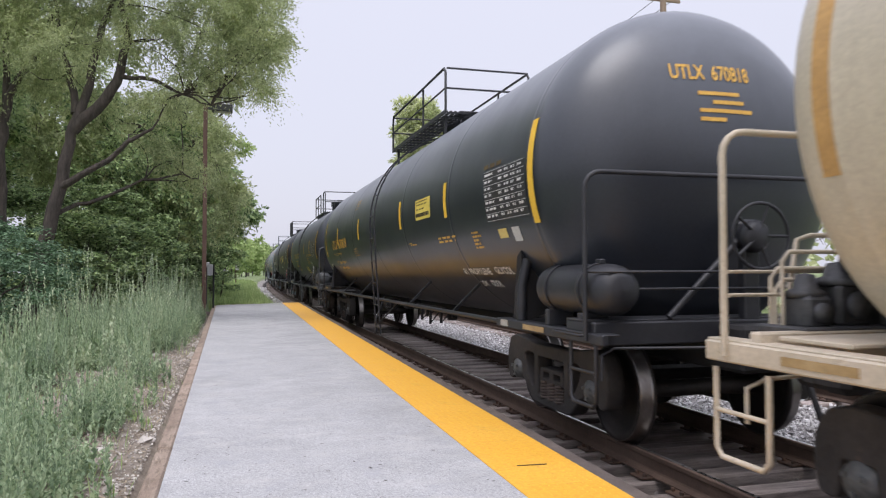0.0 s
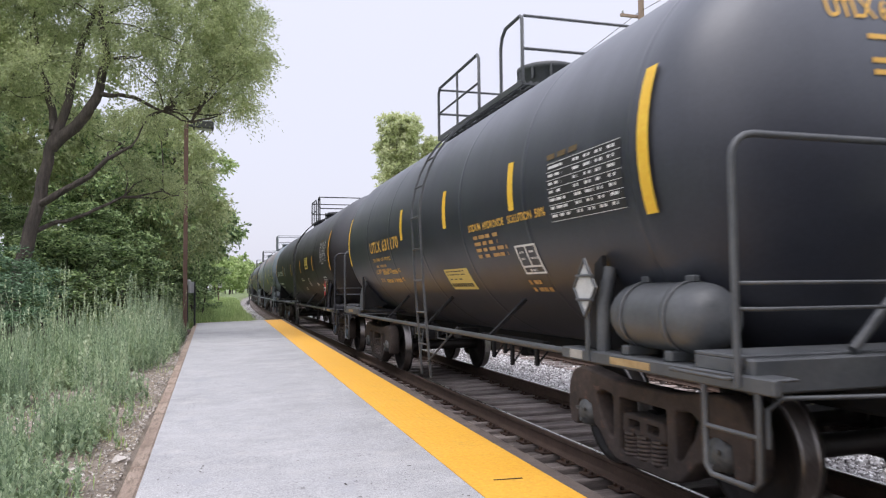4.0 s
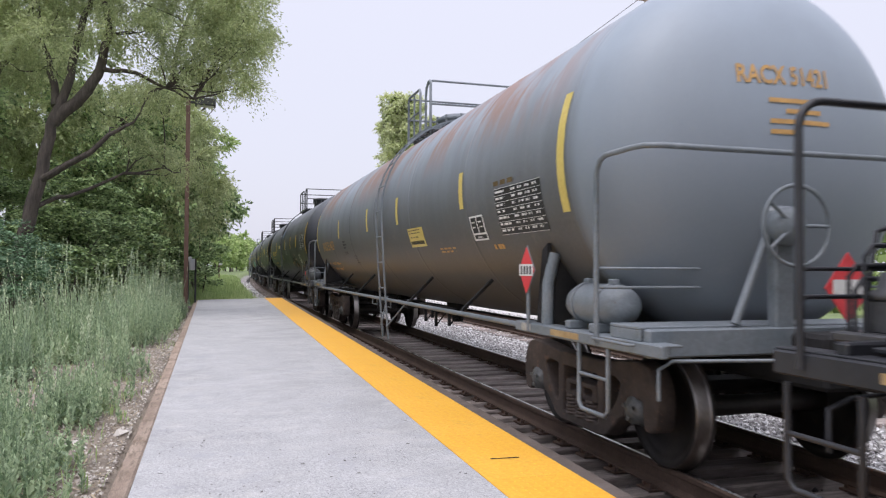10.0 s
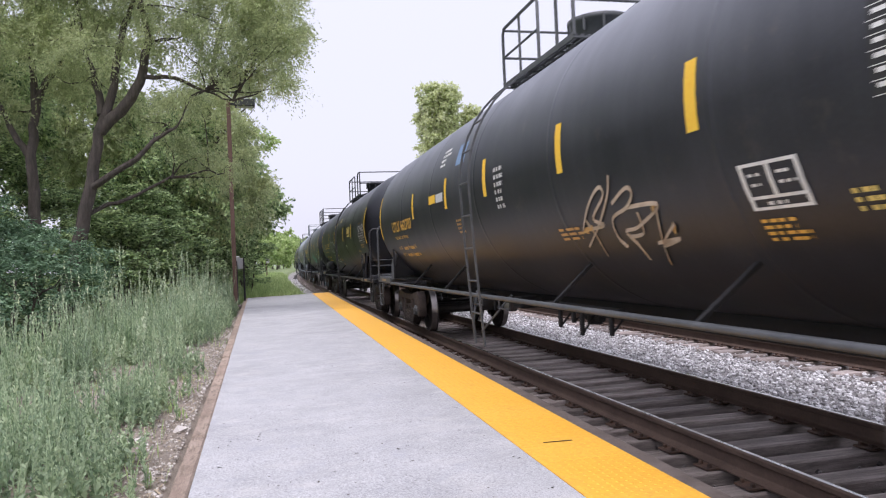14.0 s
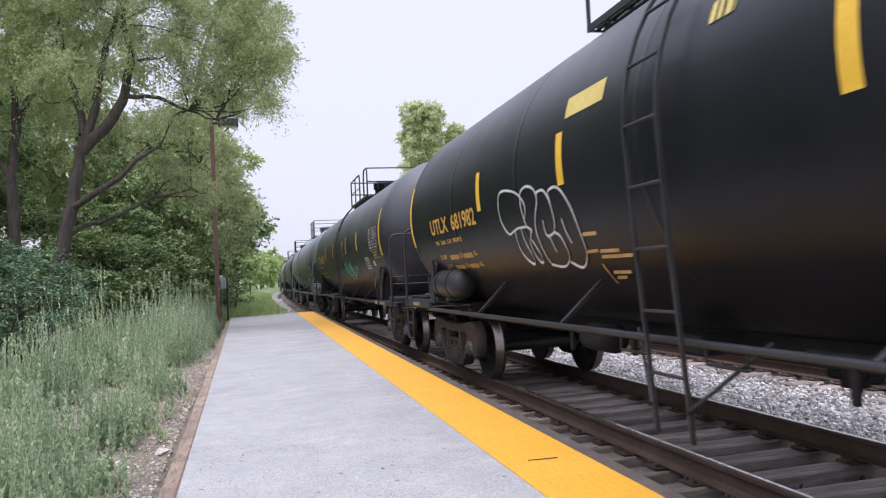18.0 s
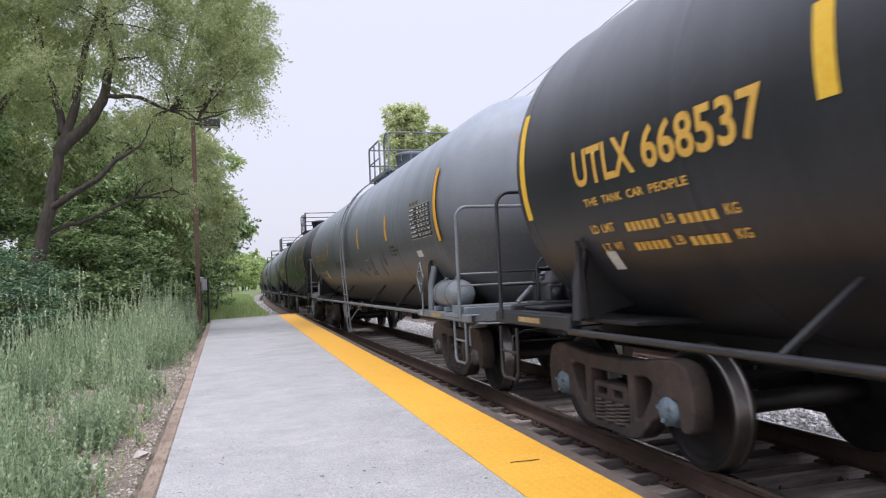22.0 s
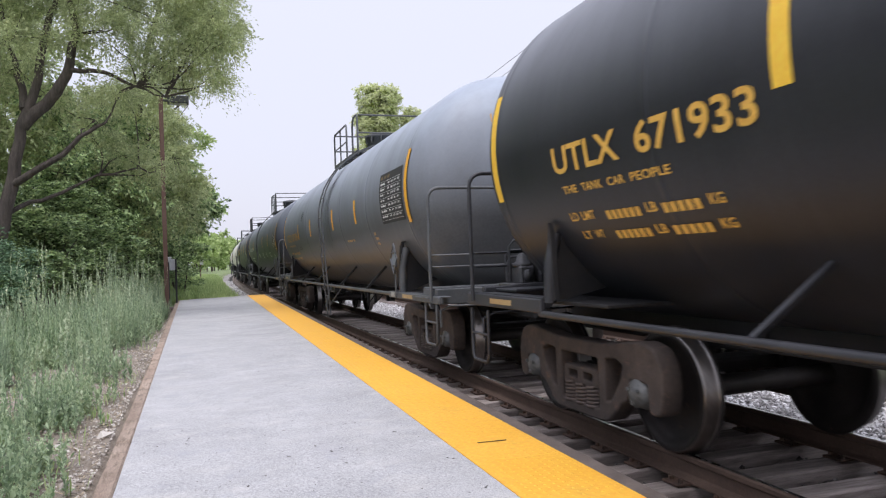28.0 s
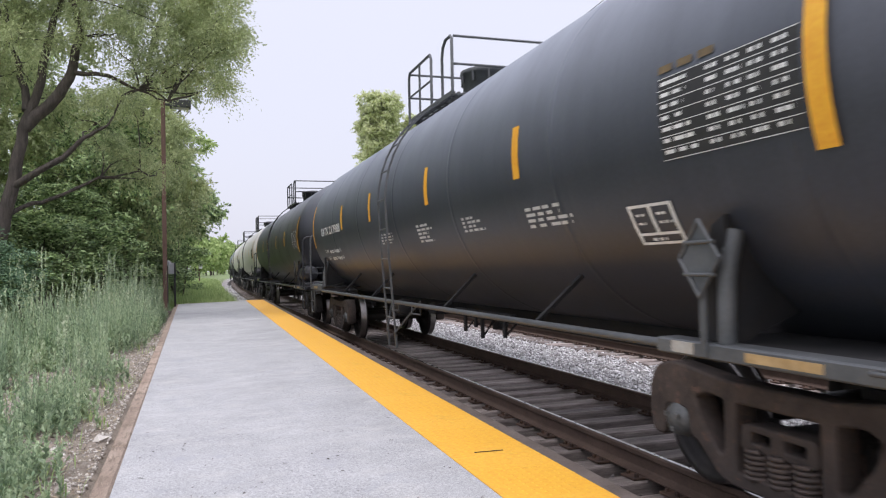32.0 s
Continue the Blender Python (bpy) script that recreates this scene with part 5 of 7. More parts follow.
def underframe(car, length, mat, closed=False):
    """Pipe rail along the side, its struts, and the gear below the tank."""
    a, b = 2.9, length - 2.1
    for s in (-1, 1):
        pr = Shape().rod((s * 1.45, a, 1.05), (s * 1.45, b, 1.05), 0.028, 12)
        part("side_rail", pr, mat, car, "thick pipe rail along the side")
        for q in (4.62, length / 2, length - 4.7) if length < 15 else (4.62, 7.1, length - 7.2, length - 4.7):
            st = Shape().tube([(s * 1.45, q + 0.16, 1.04), (s * 1.05, q - 0.14, 1.53)], 0.024, 4, smooth=False)
            part("rail_strut", st, mat if mat in (FRAME["black"], FRAME["cream"]) else M["under"], car)
    mid = length / 2
    if closed:
        part("centre_sill", Shape().box((0, mid, 0.97), (0.5, length - 6.2, 0.26), 0.02), M["under"], car, "dark centre sill under the tank")
    v = Shape().lathe([(0.10, 0.62), (0.10, 0.85), (0.20, 0.86), (0.20, 1.08), (0.14, 1.12)], 16, "z", (0, mid, 0))
    v.box((0, mid, 0.70), (0.10, 0.46, 0.08), 0.02)
    part("outlet_valve", v, M["under"], car, "bottom outlet valve")
    g = Shape().rod((-0.55, 3.2, 0.86), (-0.55, length - 3.2, 0.86), 0.03, 8)
    g.rod((0.35, 3.2, 0.80), (0.35, length - 3.2, 0.80), 0.022, 8)
    for q, ln in ((mid - 2.2, 0.24), (mid - 1.5, 0.30), (mid - 1.28, 0.18), (mid - 0.9, 0.26), (mid + 1.6, 0.2), (mid + 2.9, 0.26)):
        g.box((-0.85, q, 0.96 - ln / 2), (0.04, 0.06, ln), 0.008)
        g.rod((-0.85, q, 0.97 - ln), (-0.6, q + 0.12, 0.93), 0.012, 6)
    g.box((-0.85, mid - 1.5, 0.97), (0.08, 1.9, 0.05), 0.01)
    g.rod((-0.85, mid - 2.4, 0.93), (-0.3, mid - 0.4, 0.82), 0.014, 6)
    g.box((-0.6, mid + 0.9, 0.90), (0.3, 0.34, 0.16), 0.02)
    g.lathe([(0.004, -0.3), (0.14, -0.28), (0.14, 0.25), (0.004, 0.3)], 14, "y", (-0.75, mid + 2.4, 0.86))
    part("brake_rigging", g, M["under"], car, "brake pipes, levers and cylinder under the tank")
    for q in (mid - 0.5, mid + 0.6):
        part("grab_iron", Shape().tube([(-1.40, q - 0.2, 1.05), (-1.40, q - 0.2, 0.92), (-1.40, q + 0.2, 0.92), (-1.40, q + 0.2, 1.05)], 0.012, 6), mat, car)


def smooth(pts, n=5):
    """A soft line through a few points."""
    out = []
    for i in range(len(pts) - 1):
        a, b, c, d = pts[max(0, i - 1)], pts[i], pts[i + 1], pts[min(len(pts) - 1, i + 2)]
        for k in range(n):
            t = k / n
            out.append(tuple(0.5 * (2 * b[j] + (c[j] - a[j]) * t + (2 * a[j] - 5 * b[j] + 4 * c[j] - d[j]) * t * t + (3 * b[j] - a[j] - 3 * c[j] + d[j]) * t ** 3) for j in (0, 1)))
    return out + [pts[-1]]


def scribble(loops, mat, width, car, label):
    """Sprayed lines on the shell: each loop is a row of (d, ang) points."""
    sh = Shape()
    for loop in loops:
        pts = [on_tank(d, a, 0.006) for d, a in smooth(loop)]
        for p, q in zip(pts, pts[1:]):
            dy, dz = q[1] - p[1], q[2] - p[2]
            ln = math.hypot(dy, dz) or 1
            ny, nz = -dz / ln * width, dy / ln * width
            sh.add([(p[0], p[1] + ny, p[2] + nz), (p[0], p[1] - ny, p[2] - nz), (q[0], q[1] - ny, q[2] - nz), (q[0], q[1] + ny, q[2] + nz)], [(0, 1, 2, 3)])
    return tagged(part("graffiti", sh, mat, car, label), label, kind="stuff")


def stencil_box(car, dl, dr, ab, at, fill, seed):
    """Painted box outline with two panes over a bottom row, and small marks in it."""
    w, h = (dr - dl) * 0.07, 0.8
    sh = Shape()
    mid = dl + 0.5 * (dr - dl)
    row = ab + 0.24 * (at - ab)
    for q in ((dl, dr, at - h, at), (dl, dr, ab, ab + h), (dl, dl + w, ab, at), (dr - w, dr, ab, at), (mid - w / 2, mid + w / 2, row, at), (dl, dr, row, row + h)):
        s2 = shell_patch(*q, 0.007, 1)
        sh.add(s2.v, s2.f)
    bx = part("stencil_box", sh, M["white"], car, "white stencilled inspection box")
    if fill:
        part("box_fill", shell_patch(dl, dr, ab, at, 0.003), M["plate_black"], bx)
    k = bars(Shape(), dl + 0.14 * (dr - dl), dl + 0.42 * (dr - dl), at - 2, row + 2, 2, 2, seed, 0.3)
    bars(k, dl + 0.62 * (dr - dl), dl + 0.9 * (dr - dl), at - 2, row + 2, 2, 2, seed + 1, 0.3)
    bars(k, dl + 0.3 * (dr - dl), dl + 0.85 * (dr - dl), row - 0.4, ab + 0.6, 1, 4, seed + 2, 0.5)
    tagged(part("box_writing", k, M["white"], bx), kind="stuff")


def tank_car(spec):
    """One tank car with all its fittings. Local y runs back along the train, from the leading coupling plane."""
    global TANK_R, TANK_Z
    TANK_R, TANK_Z = spec.get("shell", (1.53, 2.485))
    L = spec["L"]
    label = spec["label"]
    car = thing("tank_car", label, "railway tank car", "cars of the freight train")
    mat = FRAME[spec["frame"]]
    tank_y = 1.0
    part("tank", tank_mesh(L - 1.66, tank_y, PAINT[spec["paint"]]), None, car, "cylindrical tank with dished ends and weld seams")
    wheels = []
    for y in (2.45, L - 2.03):
        tr, ws = build_truck(car, y, spec.get("truck", "rust"), spec.get("caps", "cap_grey"))
        wheels += ws
    end_fittings(car, 0.0, -1, mat, spec.get("wheel_end", 0) == 0, spec.get("post"), spec.get("wheel_x", 0.05))
    end_fittings(car, L, 1, mat, spec.get("wheel_end", 0) == 1)
    underframe(car, L, mat, spec.get("sill", False))
    ladder(car, spec["ladder"], mat)
    wa, wb = spec["walk"]
    walkway(car, wa, wb, spec["dome"], mat, spec.get("top", "std"))
    for d, half in spec.get("air", ()):
        reservoir(car, d, half, mat, spec.get("red_tag", False), spec.get("air_size", 1.0))
    if spec.get("placard") == "red":
        r = 0.2
        ep = part("end_placard", Shape().slab([(0.05, 1.45 - r * 1.25), (0.05 + r, 1.45), (0.05, 1.45 + r * 1.25), (0.05 - r, 1.45)], 0.62, 0.63, "y"), M["red"], car, "red diamond hazard placard on the car's end")
        part("end_placard_panel", Shape().slab([(-0.09, 1.40), (0.19, 1.40), (0.19, 1.51), (-0.09, 1.51)], 0.612, 0.616, "y"), M["white"], ep)
    if spec.get("placard"):
        placard(car, spec.get("placard_d", 2.52), 1.56, spec["placard"], mat)
    col = M[spec["stripe"]]
    for d, w, a0, a1 in [(spec.get("fs", 1.72) + 0.04, 0.13, -20, 18), (spec.get("rs", L - 1.29), 0.11, -20, 18)] + [(d, 0.13, *spec.get("stripe_a", (-10, 7.5))) for d in spec["stripes"]]:
        part("stripe", shell_patch(d - w / 2, d + w / 2, a0, a1), col, car, "painted vertical stripe")
    ink = M[spec["ink"]]
    if spec.get("mark"):
        dl, dr, ab, at = spec["mark_at"]
        word, number = spec["mark"].split()
        cut = spec.get("mark_cut", 0.51 if "  " in spec["mark"] else 0.46)
        gap = 0.09 if "  " in spec["mark"] else 0.05
        part("reporting_mark", side_text(word, dl, dl + (cut - gap) * (dr - dl), ab, at, ink), None, car, "large stencilled letters")
        part("car_number", side_text(number, dl + cut * (dr - dl), dr, ab, at, ink), None, car, "large stencilled number")
        small = Shape()
        if word == "UTLX":
            k = 0
            for w in ("THE", "TANK", "CAR", "PEOPLE"):
                q0, q1 = (dl - 0.06 - 1.36 * c / 19 for c in (k, k + len(w)))
                part("stencilled_word", side_text(w, q0, q1, ab - 6.2, ab - 3.8, ink), None, car, "small stencilled word")
                k += len(w) + 1
        for row, (w0, w1) in enumerate((("LD", "LMT"), ("LT", "WT"))):
            t = ab - 12.2 - 6.4 * row
            for w, q0, q1 in ((w0, 0.02 + 0.06 * row, 0.14 + 0.06 * row), (w1, 0.19 + 0.06 * row, 0.38), ("LB", 1.03, 1.15), ("KG", 1.66, 1.79)):
                part("stencilled_word", side_text(w, dl - q0, dl - q1, t - 2.8, t, ink), None, car, "small stencilled word")
            bars(small, dl - 0.54, dl - 0.98, t, t - 3.9, 1, 6, 4 + row, 0.7, False)
            bars(small, dl - 1.21, dl - 1.60, t, t - 3.9, 1, 5, 6 + row, 0.7, False)
        tagged(part("small_lettering", small, ink, car, "rows of small stencilled writing"), kind="stuff")
        hl = Shape()
        hz = spec.get("head_z", 0.76)
        if spec.get("head_patch"):
            pt = Shape()
            vs = [on_head(-0.56 + 0.92 * i / 6, hz - 0.42 + 0.66 * j / 6, tank_y, 0.003) for i in range(7) for j in range(7)]
            pt.add(vs, [(7 * i + j, 7 * i + j + 1, 7 * i + j + 8, 7 * i + j + 7) for i in range(6) for j in range(6)], True)
            part("head_patch", pt, M["blue_patch"], car, "blue painted patch on the tank end")
        part("head_lettering", head_text(spec["mark"], -0.50, 0.30, hz, hz + 0.15, tank_y, M["amber"] if spec.get("head_patch") else ink), None, car)
        for i, (x0, x1) in enumerate(((-0.26, 0.16), (-0.12, 0.20), (-0.26, 0.28), (-0.26, 0.0))):
            head_bars(hl, x0, x1, hz - 0.14 - 0.08 * i, hz - 0.105 - 0.08 * i, tank_y)
        tagged(part("head_small_lettering", hl, M["white"] if spec.get("head_patch") else ink, car), kind="stuff")
    if spec.get("table"):
        dl, dr, ab, at = spec["table"]
        if spec.get("panel_patch"):
            pn = part("data_panel", shell_patch(dl + 0.06, dr - 0.05, ab - 2, at + 4.5), M["plate_black"], car, "black painted patch with a data panel")
        else:
            pn = part("data_panel", shell_patch(dl, dr, ab, at), M["plate_black"], car, "black stencilled data panel")
        sh = Shape()
        for i in range(8):
            a = at + (ab - at) * (i + 0.02) / 7
            if i < 8:
                s2 = shell_patch(dl, dr, a - 0.16, a, 0.007, 1, 1)
                sh.add(s2.v, s2.f)
        bars(sh, dl - 0.03, dl + 0.36 * (dr - dl), at - 0.4, ab, 7, 3, 8, 0.34)
        for k in range(4):
            q = dl + (0.40 + 0.15 * k) * (dr - dl)
            bars(sh, q, q + 0.11 * (dr - dl), at - 0.4, ab, 7, 2, 9 + k, 0.34)
        tagged(part("panel_writing", sh, M["white"], pn), kind="stuff")
        bars_top = Shape()
        bars(bars_top, dl, dl + 0.5 * (dr - dl), at + 3.4, at + 1.2, 1, 3, 2, 0.8, False)
        tagged(part("panel_heading", bars_top, M["worn_amber"], pn), kind="stuff")
    if spec.get("box"):
        stencil_box(car, *spec["box"], spec.get("box_fill", False), 70)
    for text, dl, dr, ab, at2, mk in spec.get("words", ()):
        k = 0
        for word in text.split():
            q0, q1 = (dl + (dr - dl) * c / len(text) for c in (k, k + len(word)))
            part("stencilled_word", side_text(word, q0, q1, ab, at2, M[mk]), None, car, "stencilled word")
            k += len(word) + 1
    if spec.get("frame_box"):
        dl, dr, ab, at2 = spec["frame_box"]
        sh = Shape()
        for q in ((dl, dr, at2 - 0.7, at2), (dl, dr, ab, ab + 0.7), (dl, dl - 0.03, ab, at2), (dr + 0.03, dr, ab, at2)):
            s2 = shell_patch(*q, 0.007, 1)
            sh.add(s2.v, s2.f)
        fb = part("clearance_box", sh, M["white"], car, "thin white box outline with a letter")
        part("letter", side_text("C", dl - 0.10, dr + 0.08, ab + 2, ab + 5.2, M["white"]), None, fb)
        part("word", side_text("PLATE", dl - 0.05, dr + 0.05, at2 - 4, at2 - 2, M["white"]), None, fb)
    for dl, dr, ab, at2, mk, lab in spec.get("fades", ()):
        part("paint_patch", shell_patch(dl, dr, ab, at2, 0.003), M[mk], car, lab)
    if spec.get("ysign"):
        dl, dr, ab, at, mk = spec["ysign"]
        pn = part("notice", shell_patch(dl, dr, ab, at), M[mk], car, "yellow notice with rows of black writing")
        sh = Shape()
        h = ab - at
        bars(sh, dl - 0.06, dr + 0.06, at + 0.06 * h, at + 0.36 * h, 2, 7, 6, 0.32)
        bars(sh, dl - 0.10, dr + 0.10, at + 0.42 * h, at + 0.58 * h, 1, 4, 7, 0.35)
        bars(sh, dl - 0.05, dr + 0.05, at + 0.62 * h, at + 0.92 * h, 1, 10, 8, 0.6, False)
        tagged(part("notice_writing", sh, M["plate_black"], pn), kind="stuff")
    for k, (dl, dr, ab, at, rows, mk) in enumerate(spec.get("notes", ())):
        tagged(part("stencilled_writing", bars(Shape(), dl, dr, at, ab, rows, 4, 30 + k), M[mk], car, "small rows of stencilled writing"), kind="stuff")
    for dl, dr, ab, at, mk in spec.get("patches", ()):
        part("paint_patch", shell_patch(dl, dr, ab, at), M[mk], car, "patch of touched-up paint")
    return car, wheels


# ---- plants ----
def sprays(rr, origins, dirs, length, per, leaf, aspect, droop, jitter=0.05, flat=1.0):
    """Leaves set along twigs: arrays of twig origins and directions become leaf diamonds."""
    n = len(origins)
    t = (np.arange(per) + 0.5) / per
    ln = length * (0.6 + 0.8 * rr.rand(n))
    p = origins[:, None] + dirs[:, None] * (t[None, :, None] * ln[:, None, None])
    p[..., 2] -= droop * (t[None] * ln[:, None]) ** 2
    p += jitter * rr.randn(n, per, 3)
    p = p.reshape(-1, 3)
    m = len(p)
    ax = rr.randn(m, 3)
    ax[:, 2] -= 0.5
    ax /= np.linalg.norm(ax, axis=1, keepdims=True)
    nm = rr.randn(m, 3)
    nm[:, 2] += flat
    ax[:, 2] /= max(1.0, flat)
    sd = np.cross(nm, ax)
    sd /= np.linalg.norm(sd, axis=1, keepdims=True) + 1e-9
    s = (leaf * (0.6 + 0.8 * rr.rand(m)))[:, None]
    v = np.stack([p, p + ax * s * 0.5 + sd * s * aspect, p + ax * s, p + ax * s * 0.5 - sd * s * aspect], 1)
    return v.reshape(-1, 3)


def blob_twigs(rr, blobs, per_m3):
    """Twig roots spread through ellipsoids (x, y, z, rx, ry, rz), denser toward the outside, in clumps."""
    o, d = [], []
    for x, y, z, rx, ry, rz in blobs:
        k = max(6, int(per_m3 * 4.19 * rx * ry * rz))
        nc = max(4, k // 20)
        u = rr.randn(nc, 3)
        u /= np.linalg.norm(u, axis=1, keepdims=True)
        u *= (0.35 + 0.65 * rr.rand(nc, 1) ** 0.6)
        c = u[rr.randint(0, nc, k)] + 0.10 * rr.randn(k, 3)
        o.append(np.array([x, y, z]) + c * [rx, ry, rz])
        q = c * [1, 1, 0.6] + 0.7 * rr.randn(k, 3)
        d.append(q / np.linalg.norm(q, axis=1, keepdims=True))
    return np.concatenate(o), np.concatenate(d)


def tufts(rr, blobs, per_m2, twigs, per, length, leaf, aspect, droop):
    """Leaves in feathery hanging tufts over ellipsoids (x, y, z, rx, ry, rz); within a tuft they face much the same way."""
    cs, us = [], []
    for x, y, z, rx, ry, rz in blobs:
        n = max(7, int(per_m2 * 4.19 * (rx * ry + ry * rz + rx * rz)))
        u = rr.randn(n, 3)
        u /= np.linalg.norm(u, axis=1, keepdims=True)
        cs.append(np.array([x, y, z]) + u * [rx, ry, rz] * (0.45 + 0.55 * rr.rand(n, 1) ** 0.6))
        us.append(u)
    c, u = np.concatenate(cs), np.concatenate(us)
    n = len(c)
    own = np.repeat(np.arange(n), twigs)
    m = len(own)
    d = 0.55 * u[own] + 0.62 * rr.randn(m, 3) * [1, 1, 0.7] + [0, 0, -0.12]
    d /= np.linalg.norm(d, axis=1, keepdims=True)
    ln = length * (0.5 + 0.7 * rr.rand(m)) * np.repeat(0.7 + 0.7 * rr.rand(n), twigs)
    t = (np.arange(per) + 0.6) / per
    run = t[None] * ln[:, None]
    p = (c[own] + 0.09 * rr.randn(m, 3))[:, None] + d[:, None] * run[..., None]
    p[..., 2] -= droop * run ** 2
    p += 0.022 * rr.randn(m, per, 3)
    out = (p - c[own][:, None]) / length
    ax = d[:, None] + 0.65 * rr.randn(m, per, 3) + [0, 0, -0.45]
    nm = 0.7 * out + 0.4 * u[own][:, None] + 0.6 * rr.randn(m, per, 3) + [0, 0, 0.35]
    p, ax, nm = p.reshape(-1, 3), ax.reshape(-1, 3), nm.reshape(-1, 3)
    ax /= np.linalg.norm(ax, axis=1, keepdims=True)
    sd = np.cross(nm, ax)
    sd /= np.linalg.norm(sd, axis=1, keepdims=True) + 1e-9
    s = (leaf * (0.6 + 0.8 * rr.rand(len(p))))[:, None]
    return np.stack([p, p + ax * s * 0.5 + sd * s * aspect, p + ax * s, p + ax * s * 0.5 - sd * s * aspect], 1).reshape(-1, 3)


def leaf_mesh(name, v, mat):
    return raw_mesh(name, v, np.arange(len(v)).reshape(-1, 4), mat)


def limb(sh, pts, r0, r1, seg=9, rng=None):
    """A tapered limb through the points, a little crooked."""
    fine, n = [], len(pts)
    for i in range(n - 1):
        for k in range(3):
            f = k / 3
            p = [pts[i][c] + (pts[i + 1][c] - pts[i][c]) * f for c in range(3)]
            if rng and (i or k):
                p = [q + rng.uniform(-.035, .035) for q in p]
            fine.append(p)
    fine.append(list(pts[-1]))
    m = len(fine)
    sh.tube(fine, 0, seg, radii=[r0 + (r1 - r0) * i / (m - 1) for i in range(m)])


def tree(name, label, at, limbs, blobs, per_m3, leaf, mat, seed, per=14, twig=0.55, droop=0.5, aspect=0.22, bark="bark", cat="tree", group="", tuft=None):
    rng, rr = random.Random(seed), np.random.RandomState(seed)
    tr = thing(name, label, cat, group, at=pose(*at))
    loc = lambda p: (p[0] - at[0], p[1] - at[1], p[2] - at[2])
    sh = Shape()
    for pts, r0, r1 in limbs:
        limb(sh, [loc(p) for p in pts], r0, r1, 9, rng)
    # thinner boughs reach from the limbs into each mass of leaves
    ends = [p for pts, _, _ in limbs for p in pts[len(pts) // 2:]]
    for b in blobs:
        near = sorted(ends, key=lambda p: sum((p[c] - b[c]) ** 2 for c in range(3)))[:2]
        for p in near:
            for _ in range(1):
                tip = [b[c] + rng.uniform(-.6, .6) * b[3 + c] for c in range(3)]
                mid = [(p[c] + tip[c]) / 2 + rng.uniform(-.25, .25) for c in range(3)]
                limb(sh, [loc(p), loc(mid), loc(tip)], 0.024 if b[3] < 3 else 0.07, 0.006, 5, rng)
    part("trunk", sh, M[bark], tr, "dark rough-barked trunk and limbs")
    low = [(b[0] - at[0], b[1] - at[1], b[2] - at[2], *b[3:]) for b in blobs]
    if tuft:
        v = tufts(rr, low, tuft, per, 11, twig, leaf, aspect, droop)
    else:
        o, d = blob_twigs(rr, low, per_m3)
        v = sprays(rr, o, d, twig, per, leaf, aspect, droop)
    part("crown", leaf_mesh("crown", v, mat), None, tr, "loose crown of small leaves")
    return tr


def bush(label, x, y, rx, ry, h, mat, seed, leaf=0.11, per_m3=26, z=None, aspect=0.3):
    rr, rng = np.random.RandomState(seed), random.Random(seed)
    z = ground_z(x, y) if z is None else z
    b = thing("bush", label, "bush", "bushes along the wood's edge", at=pose(x, y, z))
    sh = Shape()
    for k in range(7):
        a = rng.uniform(0, 6.28)
        limb(sh, [(0.1 * math.cos(a), 0.1 * math.sin(a), -0.05), (0.4 * rx * math.cos(a), 0.4 * ry * math.sin(a), h * 0.45), (0.75 * rx * math.cos(a), 0.75 * ry * math.sin(a), h * rng.uniform(0.6, 0.85))], 0.035, 0.008, 6, rng)
    part("stem", sh, M["bark"], b, "branching woody stem")
    core = [(0, 0, h * 0.45, rx * 0.8, ry * 0.8, h * 0.42)]
    shelves = []
    for k in range(int(24 + 8 * rx * h)):
        a, e = rng.uniform(0, 6.28), 0.22 + 0.76 * rng.random() ** 0.8
        w = math.sqrt(max(0.1, 1 - (1.6 * (e - 0.4)) ** 2)) * rng.uniform(0.75, 1.08)
        q = rng.uniform(0.26, 0.46)
        shelves.append((w * rx * math.cos(a), w * ry * math.sin(a), h * e, q, q, q * 0.28))
    o, d = blob_twigs(rr, core, per_m3 * 0.45)
    o2, d2 = blob_twigs(rr, shelves, per_m3 * 15)
    d2[:, 2] *= 0.35
    o, d = np.concatenate([o, o2]), np.concatenate([d, d2])
    o[:, 2] = np.abs(o[:, 2] - 0.05) + 0.05
    part("leaves", leaf_mesh("leaves", sprays(rr, o, d, 0.36, 11, leaf, aspect, 0.7, 0.03, 2.4), mat), None, b, "dense green leaves")
    return b


